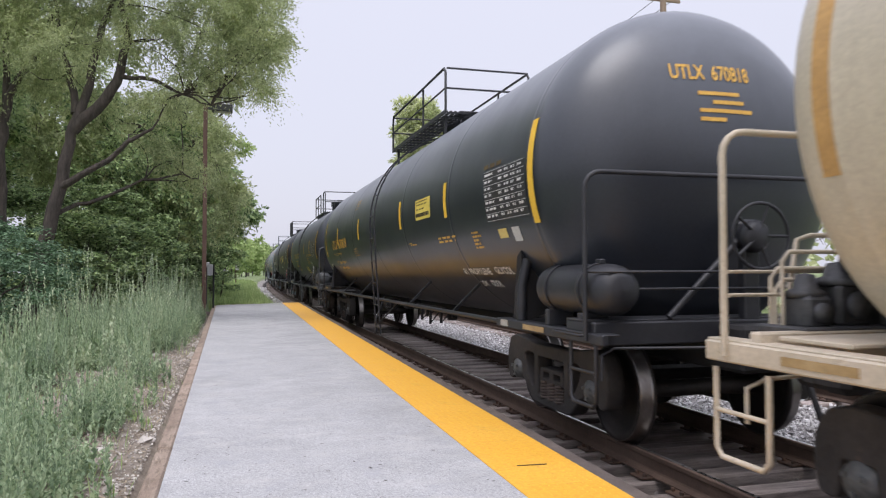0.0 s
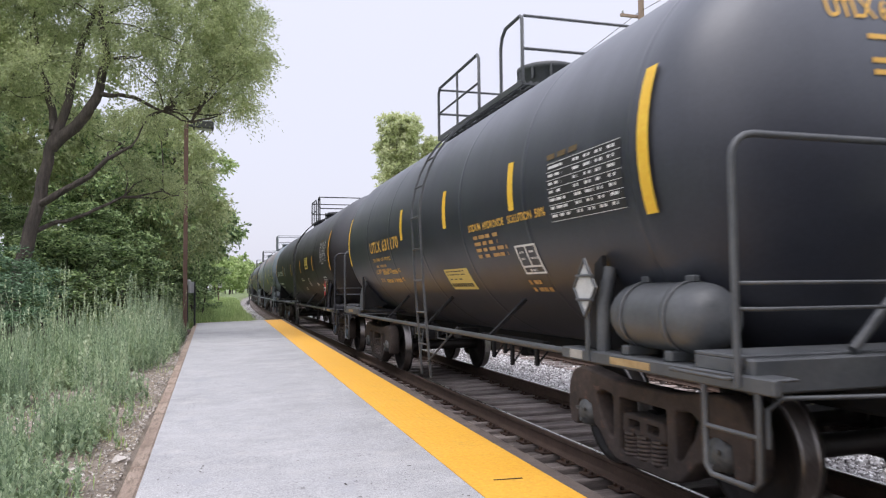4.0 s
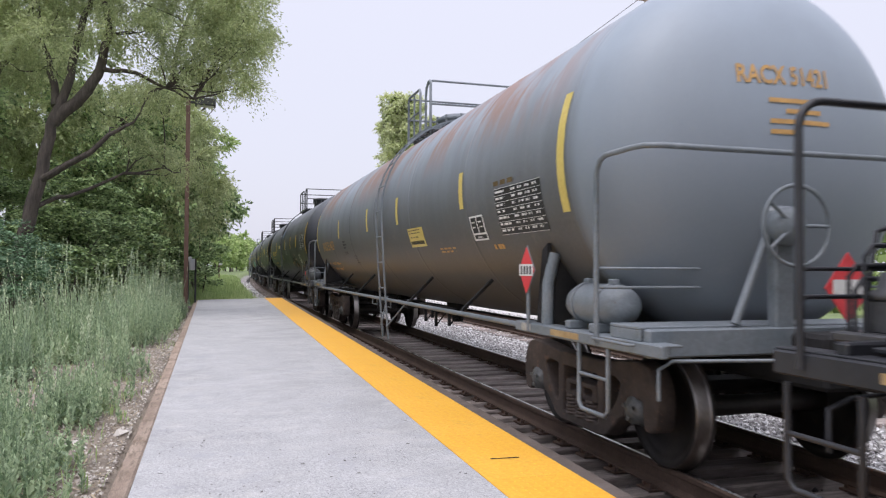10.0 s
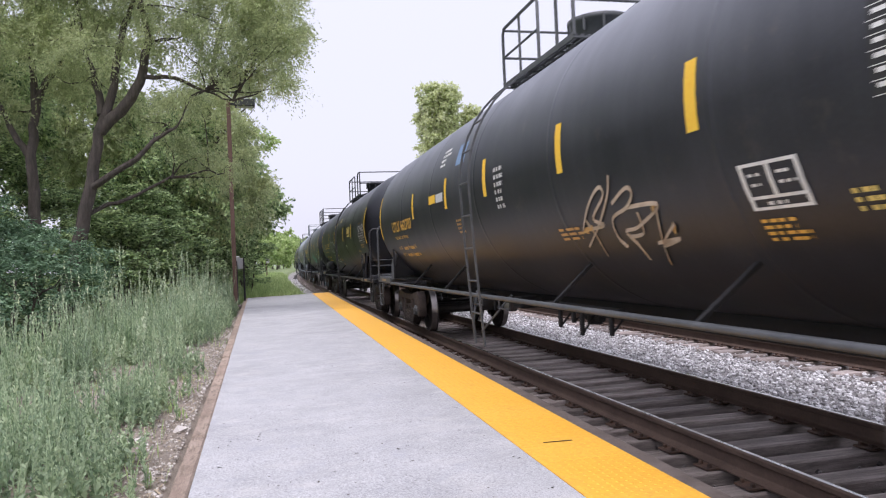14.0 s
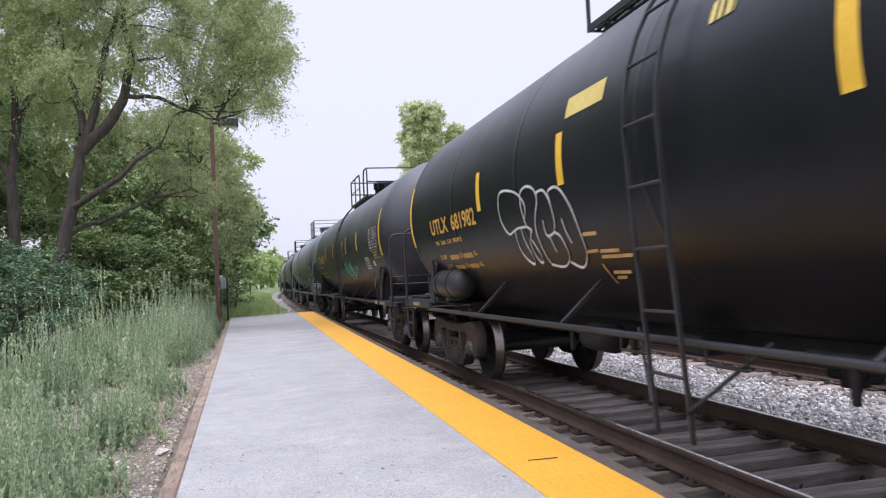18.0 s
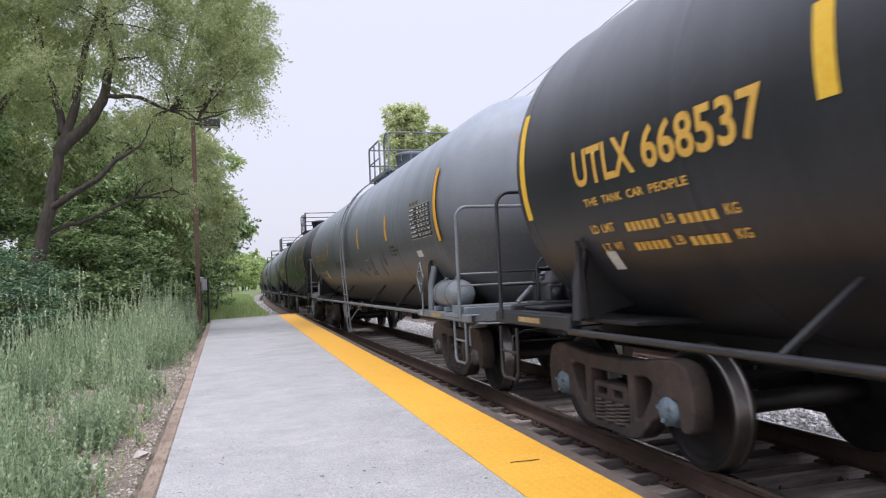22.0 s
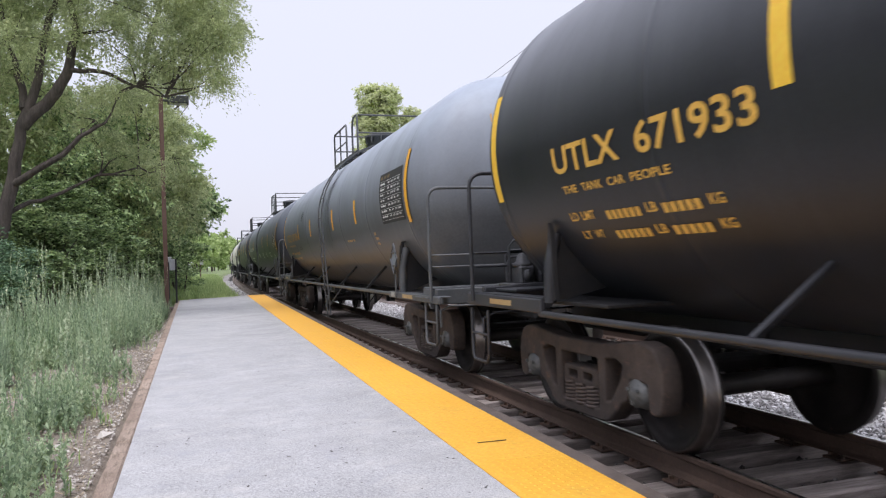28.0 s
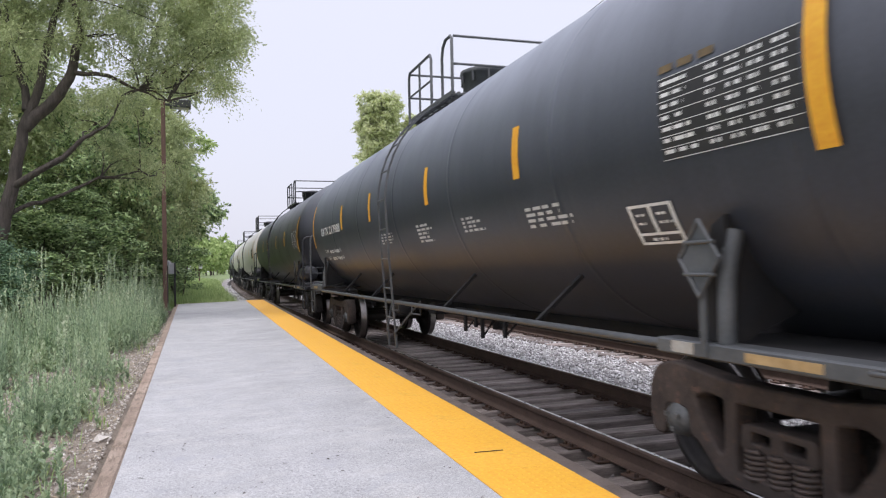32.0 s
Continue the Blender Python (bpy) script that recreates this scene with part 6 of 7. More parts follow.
# the leaning tree by the platform, and its neighbour
tree("leaning_tree", "tall leaning tree with a forked dark trunk and feathery olive leaves", (-4.62, 19.0, 0.0),
     [([(-4.62, 19, -0.1), (-4.28, 19, 1.95), (-4.0, 19, 3.3), (-3.79, 19, 4.16), (-3.7, 19, 4.84), (-3.36, 19, 5.81), (-3.18, 19, 6.95), (-2.87, 19.2, 7.93), (-2.5, 19.3, 9.4)], 0.18, 0.045),
      ([(-3.71, 19, 4.7), (-2.93, 18.9, 5.46), (-2.67, 18.8, 6.08), (-2.49, 18.7, 6.79), (-2.63, 18.6, 7.68), (-2.4, 18.5, 9.0)], 0.15, 0.04),
      ([(-2.65, 18.8, 6.0), (-1.89, 18.6, 5.93), (-1.25, 18.5, 5.6), (-0.6, 18.4, 5.35)], 0.06, 0.015),
      ([(-3.95, 18.95, 3.35), (-3.07, 18.6, 3.83), (-2.42, 18.5, 4.43), (-1.9, 18.4, 4.72)], 0.09, 0.03),
      ([(-4.1, 19, 2.7), (-3.63, 19.4, 2.99), (-2.98, 19.5, 3.23), (-2.21, 19.6, 3.65), (-1.3, 19.7, 3.86)], 0.06, 0.02),
      ([(-3.66, 19, 5.1), (-3.7, 19.1, 5.63), (-3.86, 19.2, 6.1), (-3.98, 19.3, 6.67), (-4.2, 19.5, 7.85)], 0.10, 0.035)],
     [(0.34, 18.6, 6.95, 0.5, 0.5, 0.45), (0.1, 18.5, 6.3, 0.38, 0.4, 0.3), (-0.3, 18.6, 6.0, 0.36, 0.4, 0.26), (0.78, 18.4, 7.35, 0.36, 0.4, 0.5), (0.40, 18.6, 7.58, 0.80, 0.86, 0.90), (-0.08, 18.9, 8.42, 0.91, 0.87, 0.84), (0.66, 18.4, 6.65, 0.32, 0.37, 0.6), (0.58, 18.3, 5.85, 0.16, 0.22, 0.34), (0.05, 19.0, 9.56, 1.0, 1.08, 0.85),
      (-0.90, 18.4, 7.39, 0.94, 0.89, 0.81), (-1.95, 18.8, 7.83, 1.08, 1.03, 0.68), (-3.02, 19.3, 8.03, 0.96, 0.91, 0.68), (-4.16, 19.2, 7.81, 1.00, 0.95, 0.73), (-4.92, 19.5, 6.88, 0.80, 0.76, 0.67),
      (-1.79, 18.0, 6.58, 0.80, 0.76, 0.42), (-3.65, 18.6, 6.52, 0.80, 0.76, 0.42), (-4.45, 19.4, 5.95, 0.80, 0.76, 0.42), (-1.00, 18.3, 5.93, 0.5, 0.53, 0.3), (-1.9, 18.6, 5.5, 0.34, 0.4, 0.2),
      (-0.95, 20.4, 4.05, 0.42, 0.6, 0.26), (-1.6, 20.0, 4.36, 0.5, 0.6, 0.34),
      (-2.16, 19.6, 4.72, 0.48, 0.50, 0.26), (-3.39, 20.4, 5.77, 0.45, 0.46, 0.28), (-1.67, 20.6, 5.71, 0.4, 0.42, 0.24), (-4.91, 19.5, 9.0, 1.21, 1.15, 0.81),
      (-3.24, 19.0, 9.13, 1.21, 1.15, 0.81), (-1.47, 18.8, 9.27, 1.23, 1.17, 0.82), (-0.44, 18.6, 6.53, 0.45, 0.49, 0.45)],
     0, 0.074, M["leaf_tree"], 31, per=21, twig=0.46, droop=0.75, aspect=0.17, tuft=3.4)
tree("woodland_tree", "upright dark-trunked tree with thin olive foliage", (-5.55, 20.2, 0.0),
     [([(-5.5, 20.2, -0.1), (-5.43, 20, 2.85), (-5.46, 20, 4.32), (-5.35, 20, 5.4), (-5.1, 20, 6.11), (-4.64, 20, 6.76), (-4.2, 20, 8.2)], 0.16, 0.04),
      ([(-5.46, 20, 4.2), (-5.75, 20, 4.7), (-6.2, 20, 5.6), (-6.8, 20, 7.2)], 0.1, 0.03), ([(-5.35, 20, 5.4), (-5.43, 20.2, 6.88), (-5.28, 20.4, 9.2)], 0.1, 0.03)],
     [(-6.6, 20, 7.6, 1.6, 1.5, 1.2), (-5.2, 20.5, 9.4, 1.7, 1.5, 1.2), (-6.6, 20.2, 5.6, 0.9, 1.0, 0.5), (-4.6, 20.4, 7.8, 1.0, 1.0, 0.7), (-7.4, 20.2, 9.6, 1.8, 1.6, 1.4)],
     0, 0.09, M["leaf_tree"], 32, group="trees of the wood", per=16, twig=0.5, droop=0.75, aspect=0.17, tuft=3.0)
tree("woodland_tree", "tall drooping tree with feathery olive foliage behind the lamp post", (-2.6, 29.0, 0.0),
     [([(-2.6, 29, -0.1), (-2.5, 29, 3.0), (-2.0, 28.8, 6.0), (-1.6, 28.6, 9.0), (-0.8, 28.5, 11.5)], 0.22, 0.05), ([(-2.2, 28.9, 5.2), (-1.2, 28.7, 6.6), (-0.2, 28.6, 7.6)], 0.09, 0.02), ([(-1.8, 28.7, 7.6), (-0.4, 28.4, 9.2), (0.9, 28.2, 10.4)], 0.09, 0.02)],
     [(0.6, 28.2, 11.2, 1.05, 1.2, 0.8), (1.15, 28.2, 10.0, 0.75, 1.1, 0.7), (0.7, 28.2, 9.0, 0.55, 0.8, 0.6), (-0.5, 28.4, 10.0, 1.1, 1.2, 0.8), (-1.2, 28.6, 8.3, 1.2, 1.2, 0.8), (-1.3, 28.5, 6.3, 1.0, 1.0, 0.6), (-0.6, 28.6, 12.6, 1.6, 1.6, 1.1), (-1.5, 27, 6.9, 0.9, 0.9, 0.6), (-0.52, 26.0, 5.85, 0.40, 0.43, 0.40), (-0.99, 25.5, 5.03, 0.60, 0.63, 0.42), (-0.2, 26.0, 4.57, 0.26, 0.29, 0.48), (-0.68, 26.0, 3.94, 0.55, 0.61, 0.46), (-0.25, 26.5, 3.25, 0.32, 0.37, 0.42), (-1.05, 26.5, 2.87, 0.5, 0.55, 0.4), (-1.9, 26.5, 4.4, 0.7, 0.7, 0.5)],
     0, 0.125, M["leaf_tree"], 33, group="trees of the wood", per=14, twig=0.55, droop=0.7, aspect=0.18, tuft=2.4)
# the wood behind them
k = 0
for x, y, h, rx, mk in ((-8.5, 24, 9.5, 2.6, "leaf_bush"), (-6.5, 29, 10.5, 2.8, "leaf_tree"), (-3.2, 27.5, 7.2, 1.9, "leaf_bush"), (-3.6, 33, 9.5, 2.3, "leaf_tree"), (-1.9, 36, 8.6, 2.0, "leaf_tree"), (-1.3, 44, 8.2, 2.2, "leaf_bush"),
                        (-11.5, 20, 11, 3.0, "leaf_tree"), (-12.5, 29, 13, 3.4, "leaf_far"), (-9, 37, 13, 3.4, "leaf_far"), (-5.5, 43, 12, 3.2, "leaf_tree"), (-2.8, 54, 11, 3.0, "leaf_far")):
    k += 1
    rg = random.Random(50 + k)
    bl = [(x, y, h * 0.62, rx, rx, h * 0.26)] + [(x + rx * rg.uniform(-.8, .8), y + rx * rg.uniform(-.8, .5), h * rg.uniform(0.3, 0.95), rx * 0.5, rx * 0.5, h * 0.11) for _ in range(9)]
    dens = 9 if y < 30 else 5
    tree("woodland_tree", "broad leafy tree in the wood's edge behind the platform", (x, y, 0.0), [([(x, y, -0.1), (x + 0.1, y, h * 0.3), (x - 0.15, y, h * 0.6), (x, y, h * 0.9)], 0.17, 0.03)], bl, dens, 0.135 if y < 40 else 0.22, M[mk], 60 + k, per=12, twig=0.55, droop=0.4, aspect=0.26, group="trees of the wood", tuft=1.1 if y < 30 else 0.8)
for k, (x, y, rx, ry, h, mk) in enumerate(((-4.2, 13.7, 1.15, 1.2, 2.1, "leaf_blue"), (-4.4, 11.3, 1.0, 1.1, 1.3, "leaf_blue"), (-6.3, 13.2, 1.7, 1.7, 3.0, "leaf_blue"), (-6.1, 16.5, 1.6, 1.7, 3.1, "leaf_blue"), (-4.5, 16.9, 1.25, 1.2, 2.4, "leaf_blue"), (-3.9, 20.6, 1.4, 1.5, 3.0, "leaf_bush"),
                                           (-5.4, 21.8, 1.6, 1.6, 3.6, "leaf_bush"), (-2.9, 22.6, 1.2, 1.4, 2.9, "leaf_bush"), (-2.55, 25.2, 1.15, 1.3, 3.1, "leaf_bush"), (-4.2, 24.8, 1.6, 1.6, 4.2, "leaf_bush"), (-2.1, 28.5, 1.2, 1.3, 3.4, "leaf_bush"), (-7.8, 19.5, 1.9, 1.9, 4.2, "leaf_bush"), (-2.0, 33, 1.3, 1.5, 2.9, "leaf_bush"), (-7.3, 15.6, 1.5, 1.6, 3.6, "leaf_blue"), (-8.6, 17.5, 1.8, 1.8, 4.6, "leaf_bush"), (-7.2, 22.5, 1.9, 1.9, 5.2, "leaf_bush"), (-0.75, 31.5, 0.9, 1.0, 3.3, "leaf_bush"), (-3.4, 29.5, 1.4, 1.4, 4.6, "leaf_bush"), (-1.5, 39.5, 1.3, 1.6, 3.0, "leaf_bush"))):
    bush("bluish-green bush with fine leaves in tall weeds" if mk == "leaf_blue" else "dense deep-green bush at the edge of the wood", x, y, rx, ry, h, M[mk], 80 + k, 0.075 if mk == "leaf_blue" else 0.115, 22)


# far side and distance
def poplar(x, y, z0, z1, rx, seed, group="tall trees over the tracks"):
    rg = random.Random(seed)
    h = z1 - z0
    bl = [(x + rx * rg.uniform(-.2, .2), y + rx * rg.uniform(-.3, .3), z0 + h * f, rx * s, rx * s, h * 0.13) for f, s in ((0.12, 0.28), (0.26, 0.45), (0.4, 0.65), (0.55, 0.85), (0.7, 0.92), (0.86, 0.9))]
    bl += [(x + rx * rg.uniform(-.75, .75), y + rx * rg.uniform(-.5, .2), z0 + h * rg.uniform(0.35, 0.9), rx * 0.36, rx * 0.36, h * 0.08) for _ in range(9)] + [(x + rx * q, y, z0 + h * 0.92, rx * 0.36, rx * 0.36, h * 0.07) for q in (-0.6, -0.1, 0.45)]
    tree("tall_tree", "tall narrow yellow-green tree beyond the tracks", (x, y, -0.5), [([(x, y, -0.6), (x + 0.2, y, z0), (x - 0.1, y, (z0 + z1) / 2), (x, y, z1 * 0.95)], 0.35, 0.05)], bl, 0, 0.24, M["leaf_tall"], seed, per=12, twig=0.7, droop=0.3, aspect=0.3, bark="bark_pale", group=group, tuft=1.15)


poplar(21.9, 90, 9.5, 23.2, 2.95, 201)
poplar(26.7, 91, 9, 20.6, 1.5, 202)
for k in range(34):
    rg = random.Random(300 + k)
    y = 64 + 10.5 * k + rg.uniform(-3, 3)
    x = bend(y) - 5.0 - rg.uniform(0, 3.5) - (4 if k % 3 == 0 else 0)
    h = rg.uniform(7.5, 10) if y < 110 else rg.uniform(10, 14)
    rx = rg.uniform(2.6, 3.6) + (1.2 if y > 180 else 0)
    bl = [(x, y, h * 0.55, rx, rx, h * 0.38)] + [(x + rx * rg.uniform(-.8, .8), y + rx * rg.uniform(-.8, .8), h * rg.uniform(0.2, 0.95), rx * 0.5, rx * 0.5, h * 0.13) for _ in range(7)]
    tree("distant_tree", "bright green tree lining the curve of the railway", (x, y, 0), [([(x, y, -0.1), (x, y, h * 0.4), (x, y, h * 0.85)], 0.2, 0.04)], bl, 1.3 if y < 150 else 0.5, 0.42 if y < 150 else 0.75, M["leaf_far"], 320 + k, per=10, twig=0.9, droop=0.2, aspect=0.36, group="trees along the curve")
for k in range(26):
    rg = random.Random(400 + k)
    y = -14 + 8 * k + rg.uniform(-2, 2)
    x = 27 + rg.uniform(0, 6) + bend(y)
    h = rg.uniform(6, 8) if y > 18 else rg.uniform(9, 12)
    rx = rg.uniform(3, 4)
    bl = [(x, y, h * 0.55, rx, rx, h * 0.38)] + [(x + rx * rg.uniform(-.8, .8), y + rx * rg.uniform(-.8, .8), h * rg.uniform(0.25, 0.95), rx * 0.5, rx * 0.5, h * 0.12) for _ in range(5)] + [(x - rx * 0.6 + rx * rg.uniform(-.6, .6), y + rx * rg.uniform(-1, 1), 0.6, rx * 0.7, rx * 0.8, 1.2) for _ in range(3)]
    tree("lineside_tree", "leafy green tree beyond the second track", (x, y, -0.7), [([(x, y, -0.8), (x, y, h * 0.4), (x, y, h * 0.85)], 0.2, 0.04)], bl, 0.6, 0.52, M["leaf_tall"] if k % 3 == 0 else M["leaf_far"], 420 + k, per=9, twig=0.9, droop=0.2, aspect=0.36, group="trees across the tracks")


def build_weeds():
    """Tall grey-green weeds between platform and wood: upright stalks with narrow rising leaves and pale spires."""
    rr = np.random.RandomState(5)
    clumps = 1050
    cy = 3.0 + 26 * rr.rand(clumps) ** 1.25
    # the bare strip is widest at thirteen metres
    edge = -0.92 - 0.42 * np.exp(-((cy - 12.5) / 2.6) ** 2) - 0.12 * np.sin(cy * 1.7)
    cx = edge - 3.0 * rr.rand(clumps) ** 1.1 * np.clip((cy + 2) / 12, 0.5, 1.0)
    patch = np.array([noise.noise(Vector((a * 0.8, b * 0.5, 9))) for a, b in zip(cx, cy)])
    keep = ((patch > 0.02) | (cy > 6.5) & (patch > -0.1) | (cy > 8) & (patch > -0.25) | (cy > 12) & (patch > -0.4)) & (cx > -2.9 + 0.12 * (cy - 14)) & ~((cy < 6.0) & (cx < -1.28) & (patch < 0.3)) & (cy > 4.7) & ~((cy > 6.9) & (cy < 8.3) & (cx < -1.5) & (patch < 0.12))
    cx, cy, patch = cx[keep], cy[keep], patch[keep]
    size = 0.6 + 0.34 * rr.rand(len(cx)) + 0.6 * patch
    each = rr.randint(4, 10, len(cx))
    own = np.repeat(np.arange(len(cx)), each)
    n = len(own)
    x = np.minimum(cx[own] + 0.12 * rr.randn(n), -0.84)
    y = cy[own] + 0.14 * rr.randn(n)
    grow = np.clip(0.32 + (y - 3) / 11.0, 0.4, 1.25) * np.clip((-x - 0.45) / 0.8, 0.45, 1.0)
    tall = rr.rand(n) < 0.12
    h = size[own] * (0.6 + 0.45 * rr.rand(n)) * grow * (1 + 0.3 * tall)
    z = np.array([ground_z(a, b) for a, b in zip(x, y)])
    lean = 0.10 * rr.randn(n, 2)
    per = 32
    t = (np.arange(per) + 1.0) / per
    px = x[:, None] + lean[:, :1] * (t ** 1.6)[None] * h[:, None]
    py = y[:, None] + lean[:, 1:] * (t ** 1.6)[None] * h[:, None]
    pz = z[:, None] + h[:, None] * t[None]
    p = np.stack([px, py, pz], -1).reshape(-1, 3)
    m = len(p)
    a = rr.rand(m) * 6.283
    tt = np.tile(t, n)
    up = 0.1 + 1.4 * rr.rand(m) + 1.5 * tt
    ax = np.stack([np.cos(a), np.sin(a), up], 1)
    ax /= np.linalg.norm(ax, axis=1, keepdims=True)
    sd = np.stack([-np.sin(a), np.cos(a), 0 * a], 1)
    s = ((0.105 - 0.074 * tt) * (0.5 + 0.9 * rr.rand(m)))[:, None]
    w = 0.11 + 0.07 * rr.rand(m)[:, None]
    leafy = np.repeat(np.clip((10.5 - y) / 3.0, 0, 1), per)[:, None] * (1 - 0.6 * tt[:, None])
    s, w = s * (1 - 0.38 * leafy), w * (1 + 1.1 * leafy)
    v = np.stack([p, p + ax * s * 0.45 + sd * s * w, p + ax * s - [0, 0, 0.008], p + ax * s * 0.45 - sd * s * w], 1).reshape(-1, 3)
    top = np.stack([px[:, -1], py[:, -1], pz[:, -1]], 1)
    bot = np.stack([x, y, z - 0.02], 1)
    mid = np.stack([px[:, per // 2], py[:, per // 2], pz[:, per // 2]], 1)
    q = np.array([0.0032, 0.001, 0])
    st = np.concatenate([np.stack([bot - q, bot + q, mid + q, mid - q], 1).reshape(-1, 3), np.stack([mid - q, mid + q, top + q * 0.6, top - q * 0.6], 1).reshape(-1, 3)])
    tagged(new("tall_weeds", leaf_mesh("tall_weeds", np.concatenate([v, st]), M["weed"])), "tall grey-green weeds growing beside the platform", "weeds", kind="stuff")
    # pale spires that stand above the rest
    k = (tall | (rr.rand(n) < 0.08)) & (y > 6.5)
    b = top[k]
    c = len(b)
    hh = (0.10 + 0.20 * rr.rand(c)) * np.clip((b[:, 1] + 2) / 12, 0.5, 1.1)
    per2 = 14
    t2 = np.arange(per2) / per2
    pp = (b[:, None] + np.stack([0.05 * rr.randn(c) * hh, 0 * hh, hh], 1)[:, None] * t2[None, :, None]).reshape(-1, 3)
    a = rr.rand(len(pp)) * 6.283
    ax = np.stack([np.cos(a), np.sin(a), 1.6 + 0 * a], 1) * 0.55
    sd = np.stack([-np.sin(a), np.cos(a), 0 * a], 1)
    s = 0.036 * (0.7 + 0.6 * rr.rand(len(pp)))[:, None]
    v = np.stack([pp, pp + ax * s * 0.5 + sd * s * 0.26, pp + ax * s, pp + ax * s * 0.5 - sd * s * 0.26], 1).reshape(-1, 3)
    tagged(new("seed_heads", leaf_mesh("seed_heads", v, M["weed_pale"])), "pale flower spires standing above the weeds", "weeds", kind="stuff")


def build_grass():
    """Bright grass past the platform end and low tufts on the verge."""
    rr = np.random.RandomState(6)
    n = 9000
    y = 27.5 + 60 * rr.rand(n) ** 1.5
    x = np.maximum(0, y - BEND_Y) ** 2 / (2 * BEND_R) + 1.45 - 5.5 * rr.rand(n)
    h = 0.25 + 0.3 * rr.rand(n)
    n2 = 260
    y2 = 3 + 24 * rr.rand(n2) ** 1.4
    x2 = -0.8 - 2.6 * rr.rand(n2) ** 1.4
    x, y, h = np.r_[x, x2], np.r_[y, y2], np.r_[h, 0.06 + 0.14 * rr.rand(n2)]
    n = len(x)
    z = np.array([ground_z(a, b) for a, b in zip(x, y)])
    out = []
    for j in range(5):
        a = rr.rand(n) * 6.283
        b = np.stack([x + 0.05 * rr.randn(n), y + 0.05 * rr.randn(n), z - 0.02], 1)
        sd = np.stack([-np.sin(a), np.cos(a), 0 * a], 1) * (0.006 + 0.016 * np.clip((y - 20) / 40, 0, 1))[:, None]
        tip = b + np.stack([np.cos(a) * 0.35 * h, np.sin(a) * 0.35 * h, h * (0.7 + 0.5 * rr.rand(n))], 1)
        mid = (b + tip) / 2 + np.stack([0 * h, 0 * h, 0.12 * h], 1)
        out.append(np.stack([b, mid + sd, tip, mid - sd], 1).reshape(-1, 3))
    tagged(new("grass", leaf_mesh("grass", np.concatenate(out), M["grass"])), "fresh green grass past the platform end", "grass", kind="stuff")
    # small bushy herbs at the edge of the bare verge
    k = 60
    y = 5.2 + 13 * rr.rand(k)
    x = -1.05 - 1.5 * rr.rand(k)
    o, d = [], []
    for a, b in zip(x, y):
        m = rr.randint(14, 30)
        o.append(np.array([a, b, ground_z(a, b)]) + np.abs(rr.randn(m, 3)) * [0.001, 0.001, 0.04])
        q = rr.randn(m, 3)
        q[:, 2] = np.abs(q[:, 2]) + 0.5
        d.append(q / np.linalg.norm(q, axis=1, keepdims=True))
    v = sprays(rr, np.concatenate(o), np.concatenate(d), 0.24, 10, 0.055, 0.2, 0.6, 0.012)
    tagged(new("low_herbs", leaf_mesh("low_herbs", v, M["weed"])), "low bushy herbs at the edge of the verge", "weeds", kind="stuff")


def build_straw():
    """Dry straw, bark and twig bits lying over the bare verge."""
    rr = np.random.RandomState(14)
    n = 7000
    y = 2.6 + 26 * rr.rand(n) ** 1.5
    x = -0.74 - 1.9 * rr.rand(n) ** 1.3
    z = np.array([ground_z(a, b) for a, b in zip(x, y)]) + 0.006 + 0.012 * rr.rand(n)
    a, ln = rr.rand(n) * 6.283, 0.012 + 0.05 * rr.rand(n) ** 2
    w = 0.0018 + 0.004 * rr.rand(n)
    ax = np.stack([np.cos(a), np.sin(a), 0.25 * rr.randn(n)], 1) * ln[:, None]
    sd = np.stack([-np.sin(a), np.cos(a), 0.2 * rr.randn(n)], 1) * w[:, None]
    p = np.stack([x, y, z], 1)
    v = np.stack([p - ax - sd, p + ax - sd, p + ax + sd, p - ax + sd], 1).reshape(-1, 3)
    tagged(new("straw_litter", leaf_mesh("straw_litter", v, M["straw"])), "dry straw and twig litter on the bare verge", "litter", kind="stuff")


build_weeds()
build_grass()
build_straw()


# ---- things beside the line ----
def lamp_post(x, y):
    z = ground_z(x, y)
    lp = thing("lamp_post", "brown square lamp post with a dark box-shaped head", "street lamp", at=pose(x, y, z))
    top = 6.56 - z
    sh = Shape().slab([(-0.06, -0.06), (0.06, -0.06), (0.06, 0.06), (-0.06, 0.06)], -0.1, top, "z")
    part("pole", sh, M["pole_brown"], lp, "tall rust-brown pole")
    part("base", Shape().lathe([(0.22, -0.1), (0.22, 0.12), (0.19, 0.15), (0.1, 0.15)], 20, "z"), M["concrete_side"], lp)
    part("arm", Shape().box((0.14, 0, top - 0.10), (0.22, 0.07, 0.07), 0.01), M["lamp_grey"], lp)
    hd = part("lamp_head", Shape().box((0.50, 0, top - 0.08), (0.62, 0.36, 0.23), 0.02), M["lamp_grey"], lp, "dark grey box luminaire, unlit")
    part("lens", Shape().box((0.50, 0, top - 0.20), (0.5, 0.28, 0.012), 0.002), M["lens"], hd)


def platform_sign(x, y):
    z = ground_z(x, y)
    sg = thing("platform_sign", "grey box on two thin black posts beside the platform", "sign", at=pose(x, y, z, 0, 0, -8))
    for dx, dy in ((-0.02, -0.5), (0.09, 0.2)):
        part("post", Shape().box((dx, dy, 0.75), (0.055, 0.055, 1.7), 0.006), M["black_metal"], sg)
    part("panel", Shape().box((0.05, -0.15, 1.42), (0.05, 0.9, 0.36), 0.01), M["sign_grey"], sg, "grey metal sign panel seen edge-on")
    part("cap", Shape().box((0.02, -0.5, 1.58), (0.12, 0.12, 0.16), 0.015), M["sign_grey"], sg)


